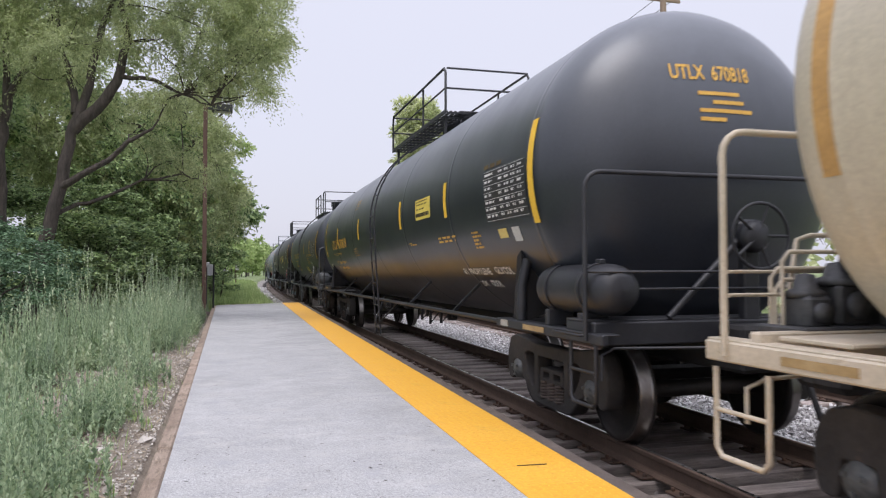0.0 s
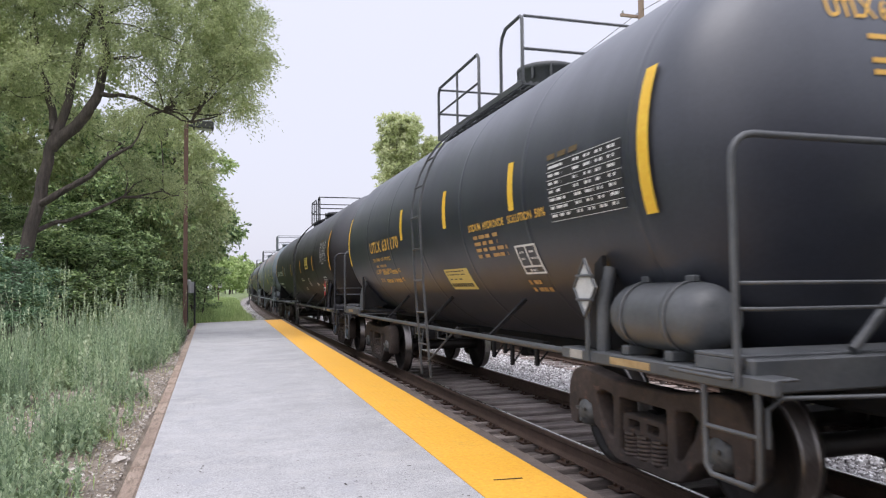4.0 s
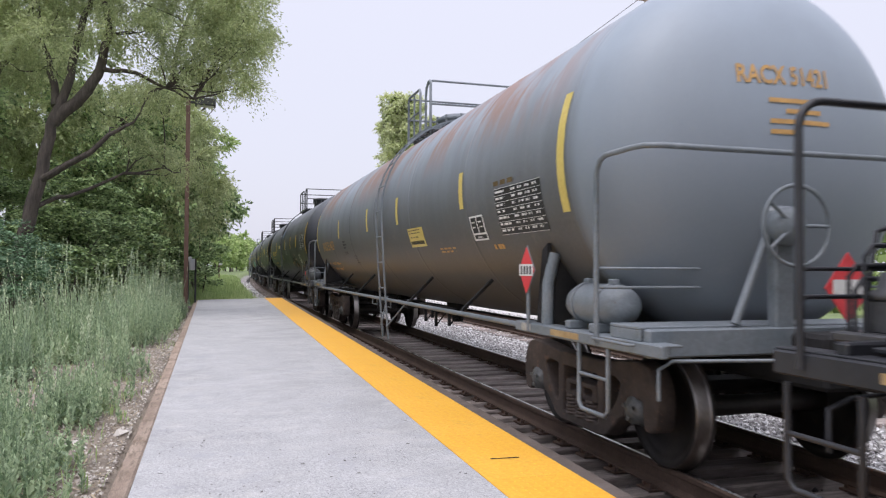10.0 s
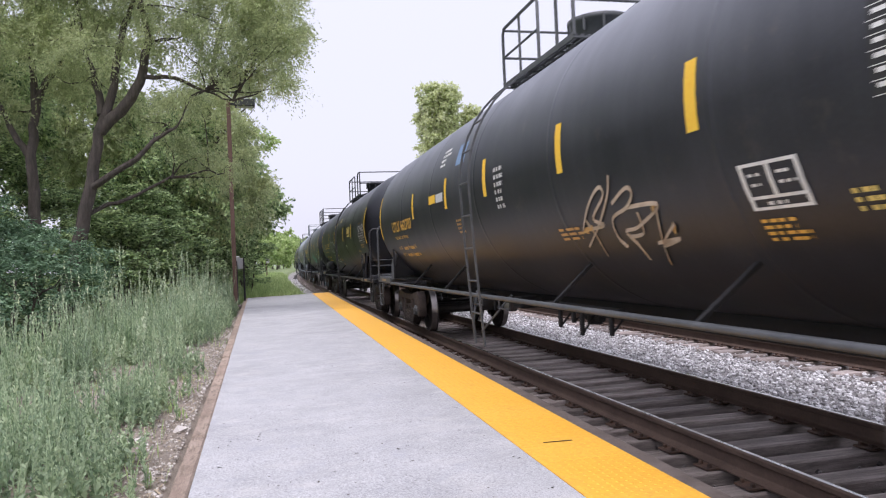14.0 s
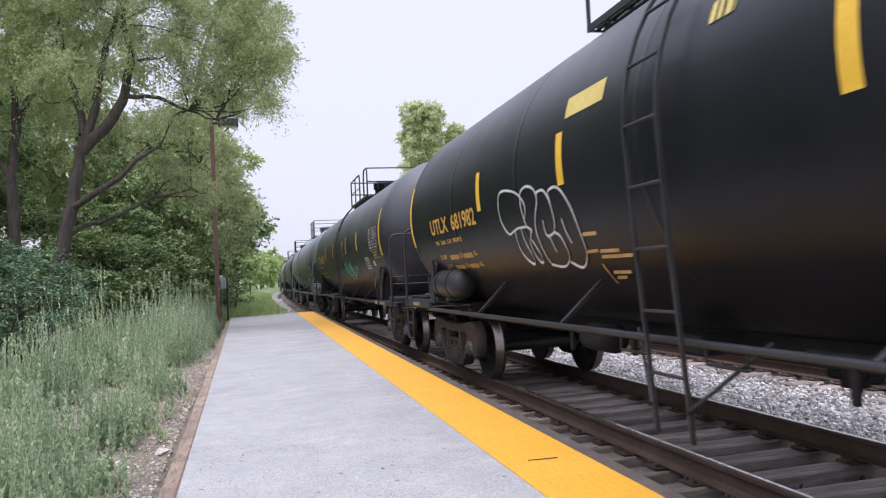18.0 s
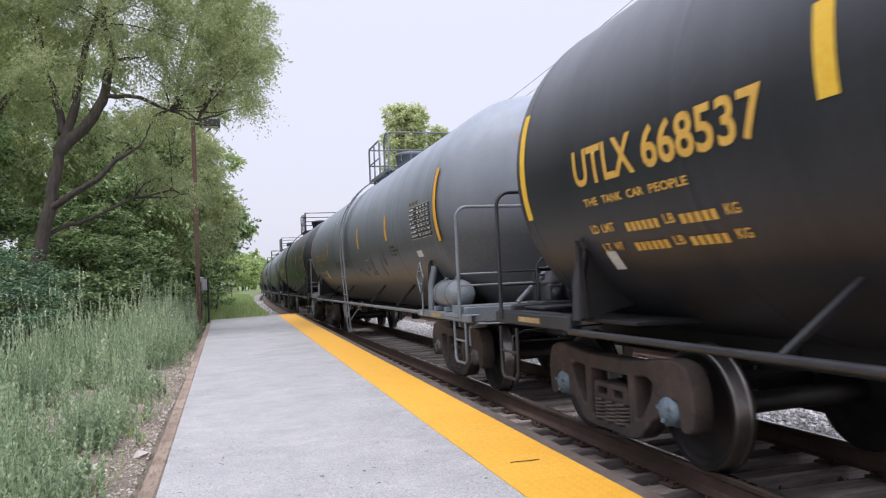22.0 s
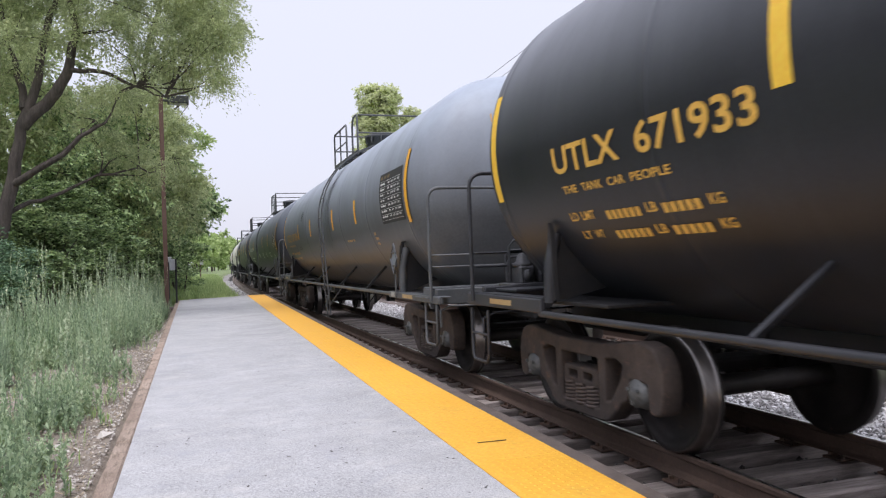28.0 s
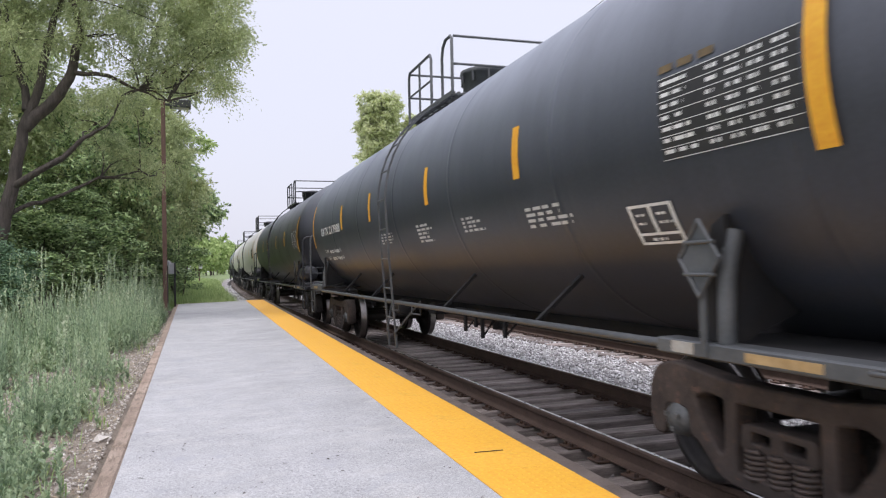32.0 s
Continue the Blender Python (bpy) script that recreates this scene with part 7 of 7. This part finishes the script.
def marker_post(x, y):
    z = ground_z(x, y)
    mp = thing("marker_post", "small white trackside marker on a dark post", "sign", at=pose(x, y, z))
    part("post", Shape().box((0, 0, 0.9), (0.09, 0.09, 1.9), 0.01), M["pole_brown"], mp)
    part("board", Shape().box((0.10, -0.06, 1.62), (0.26, 0.03, 0.40), 0.008), M["pale_grey"], mp)


def utility_pole(x, y, h):
    up = thing("utility_pole", "weathered wooden utility pole with wires", "utility pole", "poles across the tracks", at=pose(x, y, -0.7))
    sh = Shape().tube([(0, 0, -0.1), (0, 0, h)], 0, 12, radii=[0.17, 0.11])
    part("pole", sh, M["pole_wood"], up)
    part("crossarm", Shape().box((0, 0.14, h - 0.6), (1.6, 0.09, 0.11), 0.01), M["pole_wood"], up)
    for k in (-0.7, 0.0, 0.7):
        part("insulator", Shape().lathe([(0.02, 0), (0.05, 0.02), (0.03, 0.06), (0.05, 0.09), (0.01, 0.13)], 10, "z", (k, 0.14, h - 0.545)), M["sign_grey"], up)
    return up


def wire(a, b, sag, label):
    pts = [[a[c] + (b[c] - a[c]) * i / 20 - (sag * 4 * (i / 20) * (1 - i / 20) if c == 2 else 0) for c in range(3)] for i in range(21)]
    tagged(new("overhead_wire", Shape().tube(pts, 0.012, 5).mesh("overhead_wire", M["black_metal"])), label, "wire")


lamp_post(-0.925, 24.0)
platform_sign(-0.80, 25.2)
marker_post(0.14, 60)
for y, h in ((-18, 12.6), (24.0, 12.8), (66.0, 12.4)):
    utility_pole(15.2 + bend(y), y, h)
for k in (0.0, 0.7):
    wire((15.2 + k, -18, 11.5), (15.2 + k, 24.14, 11.68), 0.5, "thin sagging wire between utility poles")
    wire((15.2 + k, 24.14, 11.68), (15.2 + k + bend(66), 66.14, 11.3), 0.5, "thin sagging wire between utility poles")


# ---- the train, front to back ----
CARS = [
    dict(L=17.85, pitch=18.17, label="cream-painted tank car with cream end rails", paint="cream", frame="cream", stripe="dull_orange", ink="dull_orange", stripes=(5, 8, 11), ladder=9.2, walk=(8, 10.3), dome=9, air=(), truck="dark"),
    dict(L=19.28, label="glossy black tank car with amber lettering", paint="gloss_black", frame="black", stripe="yellow", ink="amber", mark="UTLX  670818", mark_at=(16.15, 13.6, -14, -4.5), fs=1.82, rs=17.56, shell=(1.585, 2.535), mark_cut=0.47, sill=True, words=[("PROPYLENE", 4.62, 3.82, -42, -38, "white"), ("GLYCOL", 3.64, 3.08, -41.5, -37.5, "white"), ("01", 4.87, 4.73, -42, -38, "white"), ("LOW", 4.50, 4.28, -50, -46, "white"), ("ODOR", 4.12, 3.78, -50, -45.5, "white")],
         stripes=(4.75, 7.45, 11.7, 15.05), ladder=9.34, walk=(7.45, 11.75), dome=9, top="high", air=((1.35, 0.70),), table=(3.18, 2.0, -16, 4.5), ysign=(6.36, 5.5, -7.5, 4, "sign_yellow"), truck="dark",
         notes=[(5.32, 4.3, -23, -19, 2, "amber"), (7.1, 6.7, -21, -19.5, 1, "amber"), (3.85, 3.45, -28, -19, 5, "amber"), (12.45, 11.9, 17, 27, 4, "dull_orange"), (12.6, 11.9, -24, -16, 4, "dull_orange"), (7.0, 6.5, -22, -20.5, 1, "amber")],
         patches=[(17.45, 17.22, -36.5, -29, "pale_grey"), (2.55, 2.35, -26, -20, "pale_grey"), (2.95, 2.7, -24, -20, "sign_dull")], wheel_end=0),
    dict(L=14.15, label="short black tank car with amber lettering and a white hazard label", paint="satin_black", frame="mid", stripe="yellow", ink="amber", mark="UTLX 631170", mark_at=(10.72, 8.58, -14, -6.5), fs=1.71, sill=True, words=[("SODIUM HYDROXIDE", 5.3, 4.25, -14.5, -11.5, "amber"), ("SOLUTION 50%", 4.15, 3.3, -14.5, -11.5, "amber")],
         stripes=(4.02, 6.15, 8.35), ladder=7.0, walk=(5.35, 8.75), dome=6.3, air=((1.79, 0.54),), air_size=1.06, table=(3.2, 2.02, -17, 1.5), box=(4.15, 3.68, -35, -23), ysign=(6.7, 5.78, -42, -30, "sign_dull"), truck="rust",
         notes=[(5.2, 4.3, -27, -16, 4, "dull_orange"), (4.2, 3.7, -44, -37, 2, "dull_orange"), (10.5, 9.2, -28, -22, 2, "dull_orange")], placard="bare", wheel_end=0),
    dict(L=19.7, label="dull brownish-black tank car with white lettering and red placards", paint="brown_black", frame="black", stripe="orange", ink="white", mark="CBTX  725925", mark_at=(17.84, 15.2, -15.5, -8.5), sill=True, placard_d=2.42, frame_box=(14.32, 14.1, -16, -5), fades=[(11.4, 10.75, -55, 45, "faded_brown", "upright band of faded brown paint")],
         stripe_a=(-17.5, -1), stripes=(5.13, 8.4, 11.66, 14.95), ladder=9.3, caps="cap_blue", walk=(9, 11.2), dome=9.8, top="flat", air=(), table=(3.36, 2.22, -9.5, 9), ysign=(7.02, 6.27, -14, -0.5, "sign_yellow"), truck="rust",
         box=(3.43, 2.93, -39, -26), patches=[(4.34, 4.05, -36.5, -34, "dull_orange")], notes=[(7.0, 6.6, -36, -25, 4, "white"), (8.72, 7.95, -28.5, -24, 2, "white"), (8.77, 8.1, -42, -38, 2, "white"), (8.88, 8.25, -56, -52, 2, "white"), (5.31, 4.81, -36, -32, 2, "white"), (3.15, 2.77, -12.8, -10.8, 1, "white"), (3.0, 2.4, -43, -41, 1, "white"), (10.4, 10.0, 18, 26, 3, "white")], placard="red", wheel_end=0),
    dict(L=18.5, label="blue-grey tank car streaked with rust along its top", paint="blue_grey", frame="grey", stripe="sign_dull", ink="dull_orange", mark="RACX 51421", mark_at=(16.22, 14.46, -21, -12.3), fs=1.99, post=1.40, wheel_x=-0.35, air_size=0.76, box_fill=True, placard_d=2.66,
         stripe_a=(-11.5, 4.5), stripes=(4.6, 7.75, 10.15, 13.5), ladder=8.5, walk=(8.45, 9.95), dome=9.1, top="flat", air=((1.75, 0.42),), table=(3.54, 2.44, -25, -7), box=(4.4, 3.97, -26.5, -15.5), ysign=(7.2, 6.4, -26.5, -15.5, "sign_dull"), truck="rust",
         notes=[(5.84, 5.03, -31.5, -28, 2, "dull_orange"), (3.9, 3.4, -32, -28, 1, "dull_orange"), (13.1, 12.55, -22, -14, 3, "plate_black"), (13.12, 12.65, -27, -24, 2, "plate_black"), (12.15, 11.8, -36, -28, 4, "plate_black")], placard="red", head_z=0.48, wheel_end=0),
    dict(L=18.8, label="worn black tank car with faded graffiti", paint="worn_black", frame="mid", stripe="yellow", ink="amber", mark="UTLX 662707", mark_at=(16.0, 13.95, -16, -8), fs=1.75, sill=True, wheel_x=-0.4,
         stripes=(4.69, 6.85, 9.2, 11.2, 13.7), ladder=9.65, walk=(7.98, 10.4), dome=8.9, air=((1.75, 0.5),), red_tag=True, table=(3.28, 2.12, -13.5, 4.5), box=(4.35, 3.85, -32, -20.5), truck="rust",
         notes=[(4.34, 3.98, -41, -34, 4, "amber"), (3.58, 3.3, -35, -29, 3, "sign_dull"), (7.3, 6.5, -36, -30, 3, "dull_orange"), (8.8, 8.4, -18, 2, 6, "pale_grey"), (10.8, 10.4, -26, -17, 4, "dull_orange"), (11.7, 11.2, 15, 27, 4, "white")],
         patches=[(10.7, 10.25, 12, 24, "blue_patch"), (12.32, 11.86, -4.5, 0.6, "yellow"), (11.82, 11.36, -4.8, 0.2, "pale_grey")], graffiti="tan", head_patch=True, head_z=0.62, placard="none", wheel_end=0),
    dict(L=17.8, label="black tank car with white outline graffiti", paint="deep_black", frame="black", stripe="yellow", ink="amber", mark="UTLX  681982", mark_at=(15.25, 13.05, -15.5, -7), fs=1.58, sill=True, placard_d=2.35,
         stripes=(4.88, 7.3, 10.5, 12.85), ladder=8.85, walk=(7.96, 11.2), dome=8.9, top="std", air=((14.95, 0.62),), table=(2.97, 1.82, -17, 1.5), ysign=(6.03, 5.22, -6.5, 5, "sign_dull"), truck="rust",
         notes=[(2.9, 2.1, -24, -19, 2, "dull_orange"), (3.8, 3.2, -32, -25, 4, "dull_orange"), (6.6, 6.3, -22, -16, 4, "pale_grey"), (8.4, 8.1, 14, 24, 1, "sign_dull")], patches=[(10.42, 9.72, 11.5, 18.5, "sign_dull")], placard="grey", graffiti="outline", wheel_end=1),
    dict(L=17.75, label="black tank car with teal sprayed graffiti", paint="worn_black", frame="black", stripe="yellow", ink="amber", mark="UTLX 668537", mark_at=(15.39, 13.22, -13.5, -2.5), fs=1.86, sill=True, caps="cap_blue", rs=16.42,
         stripes=(5.2, 7.32, 10.55, 12.8), ladder=8.45, walk=(7.7, 11), dome=8.7, air=(), table=(3.26, 2.12, -13.5, 5), box=(4.27, 3.78, -30, -19), truck="rust",
         notes=[(2.9, 2.2, -22, -15, 3, "dull_orange"), (3.9, 3.5, -37, -31, 3, "dull_orange"), (8.1, 7.82, 1, 6.5, 1, "yellow"), (8.13, 7.84, -6, 3, 5, "yellow"), (8.16, 7.88, -15, -7, 4, "yellow"), (11.4, 11.0, 6, 14, 4, "dull_orange"), (11.06, 10.9, -37, -31, 3, "pale_grey")], patches=[(3.3, 3.06, -28, -23, "pale_grey"), (15.33, 15.18, -42, -35, "pale_grey")], placard="grey", graffiti="teal", wheel_end=1),
    dict(L=18.25, label="weathered grey tank car with dull orange lettering", paint="grey", frame="grey", stripe="orange", ink="dull_orange", mark="UTLX  662730", mark_at=(15.68, 13.34, -14, -6), fs=1.71, sill=True, placard_d=2.64, fades=[(11.85, 9.85, -26, -19, "grey_primer", "darker strip of touched-up grey paint")],
         stripe_a=(-12, 4.5), stripes=(5.0, 7.92, 10.52, 12.95), ladder=9.55, walk=(7.86, 10.1), dome=8.8, air=((1.87, 0.53),), air_size=0.88, table=(3.15, 2.0, -16, 2), truck="rust",
         notes=[(7.5, 7.15, -23.5, -22, 1, "dull_orange"), (4.9, 4.2, -24, -16, 3, "plate_black"), (11.8, 11.3, 20, 27, 2, "pale_grey")], patches=[(3.16, 2.85, -27, -23, "pale_grey")], placard="grey", wheel_end=0),
    dict(L=17.4, label="black tank car with yellow lettering", paint="black", frame="black", stripe="yellow", ink="amber", mark="UTLX  671933", mark_at=(14.97, 12.76, -15.5, -7.5), sill=True,
         stripes=(5.0, 7.5, 12.58), ladder=9.2, walk=(7.9, 10.2), dome=8.8, air=(), table=(3.15, 2.0, -16, 3), truck="rust",
         notes=[(5.8, 4.9, -27, -20, 3, "dull_orange"), (10.5, 9.9, -30, -27, 1, "dull_orange")], placard="grey", graffiti="cyan_head", wheel_end=0),
    dict(L=17.55, label="grey tank car with dull orange lettering", paint="grey", frame="mid", stripe="orange", ink="dull_orange", mark="UTLX  671934", mark_at=(15.4, 13.05, -14, -5.5), fs=1.76, sill=True,
         panel_patch=True, stripe_a=(-13.5, 2.5), stripes=(5.17, 7.47, 10.65, 12.9), ladder=8.25, walk=(8.18, 11), dome=9, air=(), table=(3.2, 2.02, -16, 6), truck="rust",
         notes=[(6.3, 5.5, -26, -23, 1, "dull_orange"), (4.05, 3.82, -31, -21, 3, "dull_orange"), (2.6, 2.3, -31, -29.5, 1, "plate_black"), (12.3, 11.9, 4, 14, 5, "plate_black"), (13.2, 12.5, -25, -21, 2, "plate_black")], placard="plain", wheel_end=1),
    dict(L=18.05, label="dark grey tank car with white lettering", paint="dark_grey", frame="mid", stripe="orange", ink="white", mark="GATX 217988", mark_at=(15.62, 13.4, -11, -4.5), fs=1.71, sill=True,
         stripes=(5.03, 7.68, 10.78, 13.2), ladder=9.4, walk=(8.7, 10.88), dome=9.3, air=(), table=(2.93, 1.84, -15.5, 3), box=(3.47, 2.99, -36.5, -25), truck="rust",
         notes=[(5.0, 4.2, -28, -20, 4, "pale_grey"), (6.6, 6.0, -26, -19, 4, "pale_grey"), (8.3, 7.5, -28, -18, 5, "pale_grey"), (10.3, 9.4, -26, -19, 4, "pale_grey")], placard="grey", wheel_end=0),
]
for k, p in enumerate(("worn_black", "white", "white", "grey", "black", "worn_black", "white")):
    CARS.append(dict(L=17.9, label={"white": "off-white tank car streaked with dirt", "grey": "grey tank car far down the train"}.get(p, "black tank car far down the train"), paint=p, frame="black", stripe="orange", ink="pale_grey", stripes=(5, 7.6, 11, 13),
                     ladder=9.4, walk=(8.0, 10.4), dome=8.9, air=((1.6, 0.6),), table=(3.0, 1.9, -15, 3), truck="dark", placard="grey"))

# sprayed tags as soft lines of (distance, angle)
BUBBLE_TAG = [
    [(11.55, -19.4), (11.42, -13.8), (11.54, -8.6), (11.81, -5.7), (12.08, -5.6), (12.18, -11.8), (12.17, -18.8), (12.06, -23.2), (11.89, -22.4), (11.95, -29.8), (11.92, -35.3), (11.8, -38.0), (11.72, -33.4), (11.72, -26.1), (11.69, -21.4), (11.88, -22.0)],
    [(11.69, -21.4), (11.52, -21.5), (11.43, -23.4)], [(11.52, -21.5), (11.53, -13.8), (11.47, -8.0), (11.3, -6.5), (11.13, -8.4), (11.09, -12.6), (11.22, -17.8), (11.33, -23.5)],
    [(11.43, -23.4), (11.59, -27.9), (11.64, -35.1), (11.56, -37.6), (11.5, -32.5), (11.53, -26.8)]]
BUBBLE_TAIL = [
    [(11.08, -9.9), (10.91, -9.8), (10.82, -14.2), (10.83, -20.8), (10.93, -25.4), (11.12, -26.2), (11.08, -20.3)], [(11.33, -23.5), (11.38, -31.4), (11.39, -38.7)], [(11.07, -26.4), (11.09, -33.6)],
    [(10.93, -25.4), (10.83, -27.9), (10.87, -35.5), (11.11, -40.0), (11.39, -38.7)], [(10.8, -14.9), (10.81, -11.0), (10.65, -9.9), (10.51, -12.5), (10.41, -19.7), (10.44, -30.5), (10.55, -36.9), (10.76, -41.0), (10.93, -38.1)], [(10.67, -21.1), (10.68, -26.2), (10.67, -30.7)]]
TAN_TAG = [
    [(6.77, -32), (6.44, -23), (6.16, -18), (6.12, -21), (6.46, -28), (6.31, -31), (6.77, -32)], [(5.93, -15), (6.04, -21), (6.38, -30), (6.85, -39)],
    [(6.62, -28), (6.57, -35), (6.62, -44)], [(6.02, -24), (5.72, -20), (5.65, -22), (5.81, -26), (6.11, -29), (6.19, -36), (6.13, -40)],
    [(5.81, -26), (5.40, -26), (5.40, -28), (5.79, -33), (6.00, -34), (5.94, -39), (5.93, -46)], [(5.40, -28), (5.48, -34), (5.60, -42), (5.68, -48)],
    [(5.26, -33), (5.58, -40), (5.29, -38), (5.63, -39)], [(5.68, -28), (5.74, -35), (5.97, -36)]]
TEAL_TAG = [
    [(7.54, -9.1), (7.54, -13.3), (7.54, -18.4)], [(7.49, -9.9), (7.51, -18.6)], [(7.64, -18.6), (7.42, -18.4)], [(7.91, -22.1), (8.05, -19.9), (8.24, -22.5), (8.1, -29.0), (7.96, -37.3)], [(8.06, -21.4), (7.94, -28.6), (7.86, -35.9)],
    [(7.79, -21.4), (7.79, -30.2), (7.77, -34.5)], [(7.69, -21.1), (7.69, -33.7)], [(7.5, -21.3), (7.54, -32.3)], [(7.49, -23.1), (7.38, -21.4), (7.36, -26.5), (7.39, -33.8)], [(7.44, -22.1), (7.46, -34.6)],
    [(7.31, -22.5), (7.32, -34.1)], [(7.24, -22.5), (7.25, -33.4)], [(7.83, -37.7), (7.52, -38.0), (7.27, -39.8)], [(7.89, -35.8), (7.65, -34.9), (7.42, -35.2)]]
TEAL_TAIL = [
    [(7.22, -23.9), (7.09, -23.8), (7.05, -28.2)], [(7.21, -24.8), (7.07, -29.8), (6.92, -31.4)], [(7.08, -20.7), (7.01, -25.2), (6.91, -30.6)], [(6.97, -19.2), (6.93, -25.7), (6.88, -28.3)], [(6.91, -19.0), (6.86, -25.3)],
    [(7.17, -31.1), (6.97, -34.6)], [(7.27, -36.2), (7.1, -34.9), (7.03, -38.5)], [(6.92, -31.4), (6.88, -34.9), (6.78, -36.2)], [(6.8, -27.2), (6.8, -35.3)], [(6.6, -24), (6.58, -33), (6.4, -32)], [(6.35, -25), (6.3, -33)], [(6.1, -26), (5.95, -29), (6.12, -33)]]
TRAIN = []
at = -13.5
for spec in CARS:
    car, wheels = tank_car(spec)
    g = spec.get("graffiti")
    if g == "tan":
        scribble(TAN_TAG, M["tan_spray"], 0.017, car, "scrawled tan graffiti")
        scribble([[(6.77, -32), (6.55, -31)], [(5.26, -33), (5.32, -36)], [(5.40, -26), (5.46, -28)], [(5.66, -46), (5.68, -48)]], M["dull_orange"], 0.03, car, "orange tips of the tan graffiti")
    elif g == "outline":
        scribble(BUBBLE_TAG + BUBBLE_TAIL, M["white_spray"], 0.013, car, "rounded white outline graffiti")
        scribble([[(10.39, -27.9), (10.14, -28.2)], [(10.5, -34.5), (10.27, -34.4)], [(10.24, -34.7), (9.92, -35.0)], [(10.27, -37.0), (9.76, -37.2)], [(10.35, -40.0), (10.36, -49.2)], [(10.26, -43.7), (9.97, -43.8)], [(10.27, -46.2), (10.11, -46.1)]], M["dull_orange"], 0.016, car, "short faded orange dashes")
    elif g == "teal":
        scribble(TEAL_TAG + TEAL_TAIL, M["teal_paint"], 0.027, car, "teal spray-painted scrawl")
    elif g == "cyan_head":
        sh = Shape()
        for line in ([(-0.65, 0.89), (-0.67, 0.77), (-0.51, 0.57), (-0.47, 0.36)], [(-0.5, 0.87), (-0.55, 0.78), (-0.43, 0.64), (-0.46, 0.46), (-0.6, 0.28)], [(-0.66, 0.28), (-0.43, 0.31)], [(-0.51, 0.57), (-0.59, 0.46), (-0.44, 0.41)]):
            sh.tube([on_head(x, z, 1.0, 0.0) for x, z in smooth(line)], 0.02, 5)
        part("graffiti", sh, M["pale_cyan"], car, "pale cyan scrawl on the tank end")
    if spec.get("mark") == "UTLX  662730":
        rng = random.Random(77)
        for d in (5.6, 6.0, 6.9, 7.1, 7.5, 7.9, 8.15, 8.5):
            a0 = rng.uniform(-24, -15)
            scribble([[(d, a0), (d + 0.02, a0 - rng.uniform(5, 9)), (d - 0.02, a0 - rng.uniform(11, 17))]], M["grey_primer"], rng.uniform(0.02, 0.045), car, "dark drip running down the paint")
        scribble([[(14.33, -26), (14.15, -27), (14.25, -33), (14.45, -34), (14.05, -30), (13.96, -35)], [(14.3, -27), (14.2, -31), (14.0, -36)]], M["white_spray"], 0.02, car, "smeared white scribble")
    if spec["paint"] == "grey" and spec.get("mark"):
        # spilled load dried in dark runs below the manway
        rng = random.Random(int(spec["ladder"] * 100))
        for k in range(6):
            d = spec["ladder"] + rng.uniform(-0.35, 0.3)
            end = rng.uniform(-45, 10)
            scribble([[(d, 62), (d + rng.uniform(-.03, .03), 35), (d + rng.uniform(-.05, .05), (35 + end) / 2), (d + rng.uniform(-.06, .06), end)]], M["grey_primer"], rng.uniform(0.006, 0.018), car, "dark run of spilled liquid")
    TRAIN.append((car, wheels, at, spec["L"]))
    at += spec.get("pitch", spec["L"])


def travelled(t):
    return SPEED * t + GAIN * t * t


def car_pose(front, L, t):
    """The pose of a car whose leading coupling plane starts at front."""
    q = front - travelled(t)
    a, b = q + 2.2, q + L - 2.2
    xa, xb = XC + bend(a), XC + bend(b)
    turn = -math.degrees(math.atan2(xb - xa, b - a))
    k = 2.2 / (b - a)
    return pose(xa - (xb - xa) * k, q, RAIL, 0, 0, turn)


def motions():
    for car, wheels, front, L in TRAIN:
        walk(car, [(2.0 * i, car_pose(front, L, 2.0 * i)) for i in range(17)])
        # wheels turn while they are near enough to be seen turning
        near = [0.1 * i for i in range(321) if -6 < front + L - travelled(0.1 * i) and front - travelled(0.1 * i) < 26]
        if len(near) < 3:
            continue
        times = sorted({0.0, *(round(t, 1) for t in near), 32.0})
        for w, s, yy in wheels:
            rows = []
            for t in times:
                tt = min(max(t, near[0]), near[-1])
                a = math.degrees(travelled(tt) / 0.457)
                # forward is -y, so the top of the wheel goes to -y
                rows.append((t, Matrix.Translation((s * 0.765, yy, AXLE_H)) @ Euler((radians(a), 0, 0)).to_matrix().to_4x4() @ Euler((0, 0, 0 if s < 0 else math.pi)).to_matrix().to_4x4()))
            walk(w, rows)


motions()
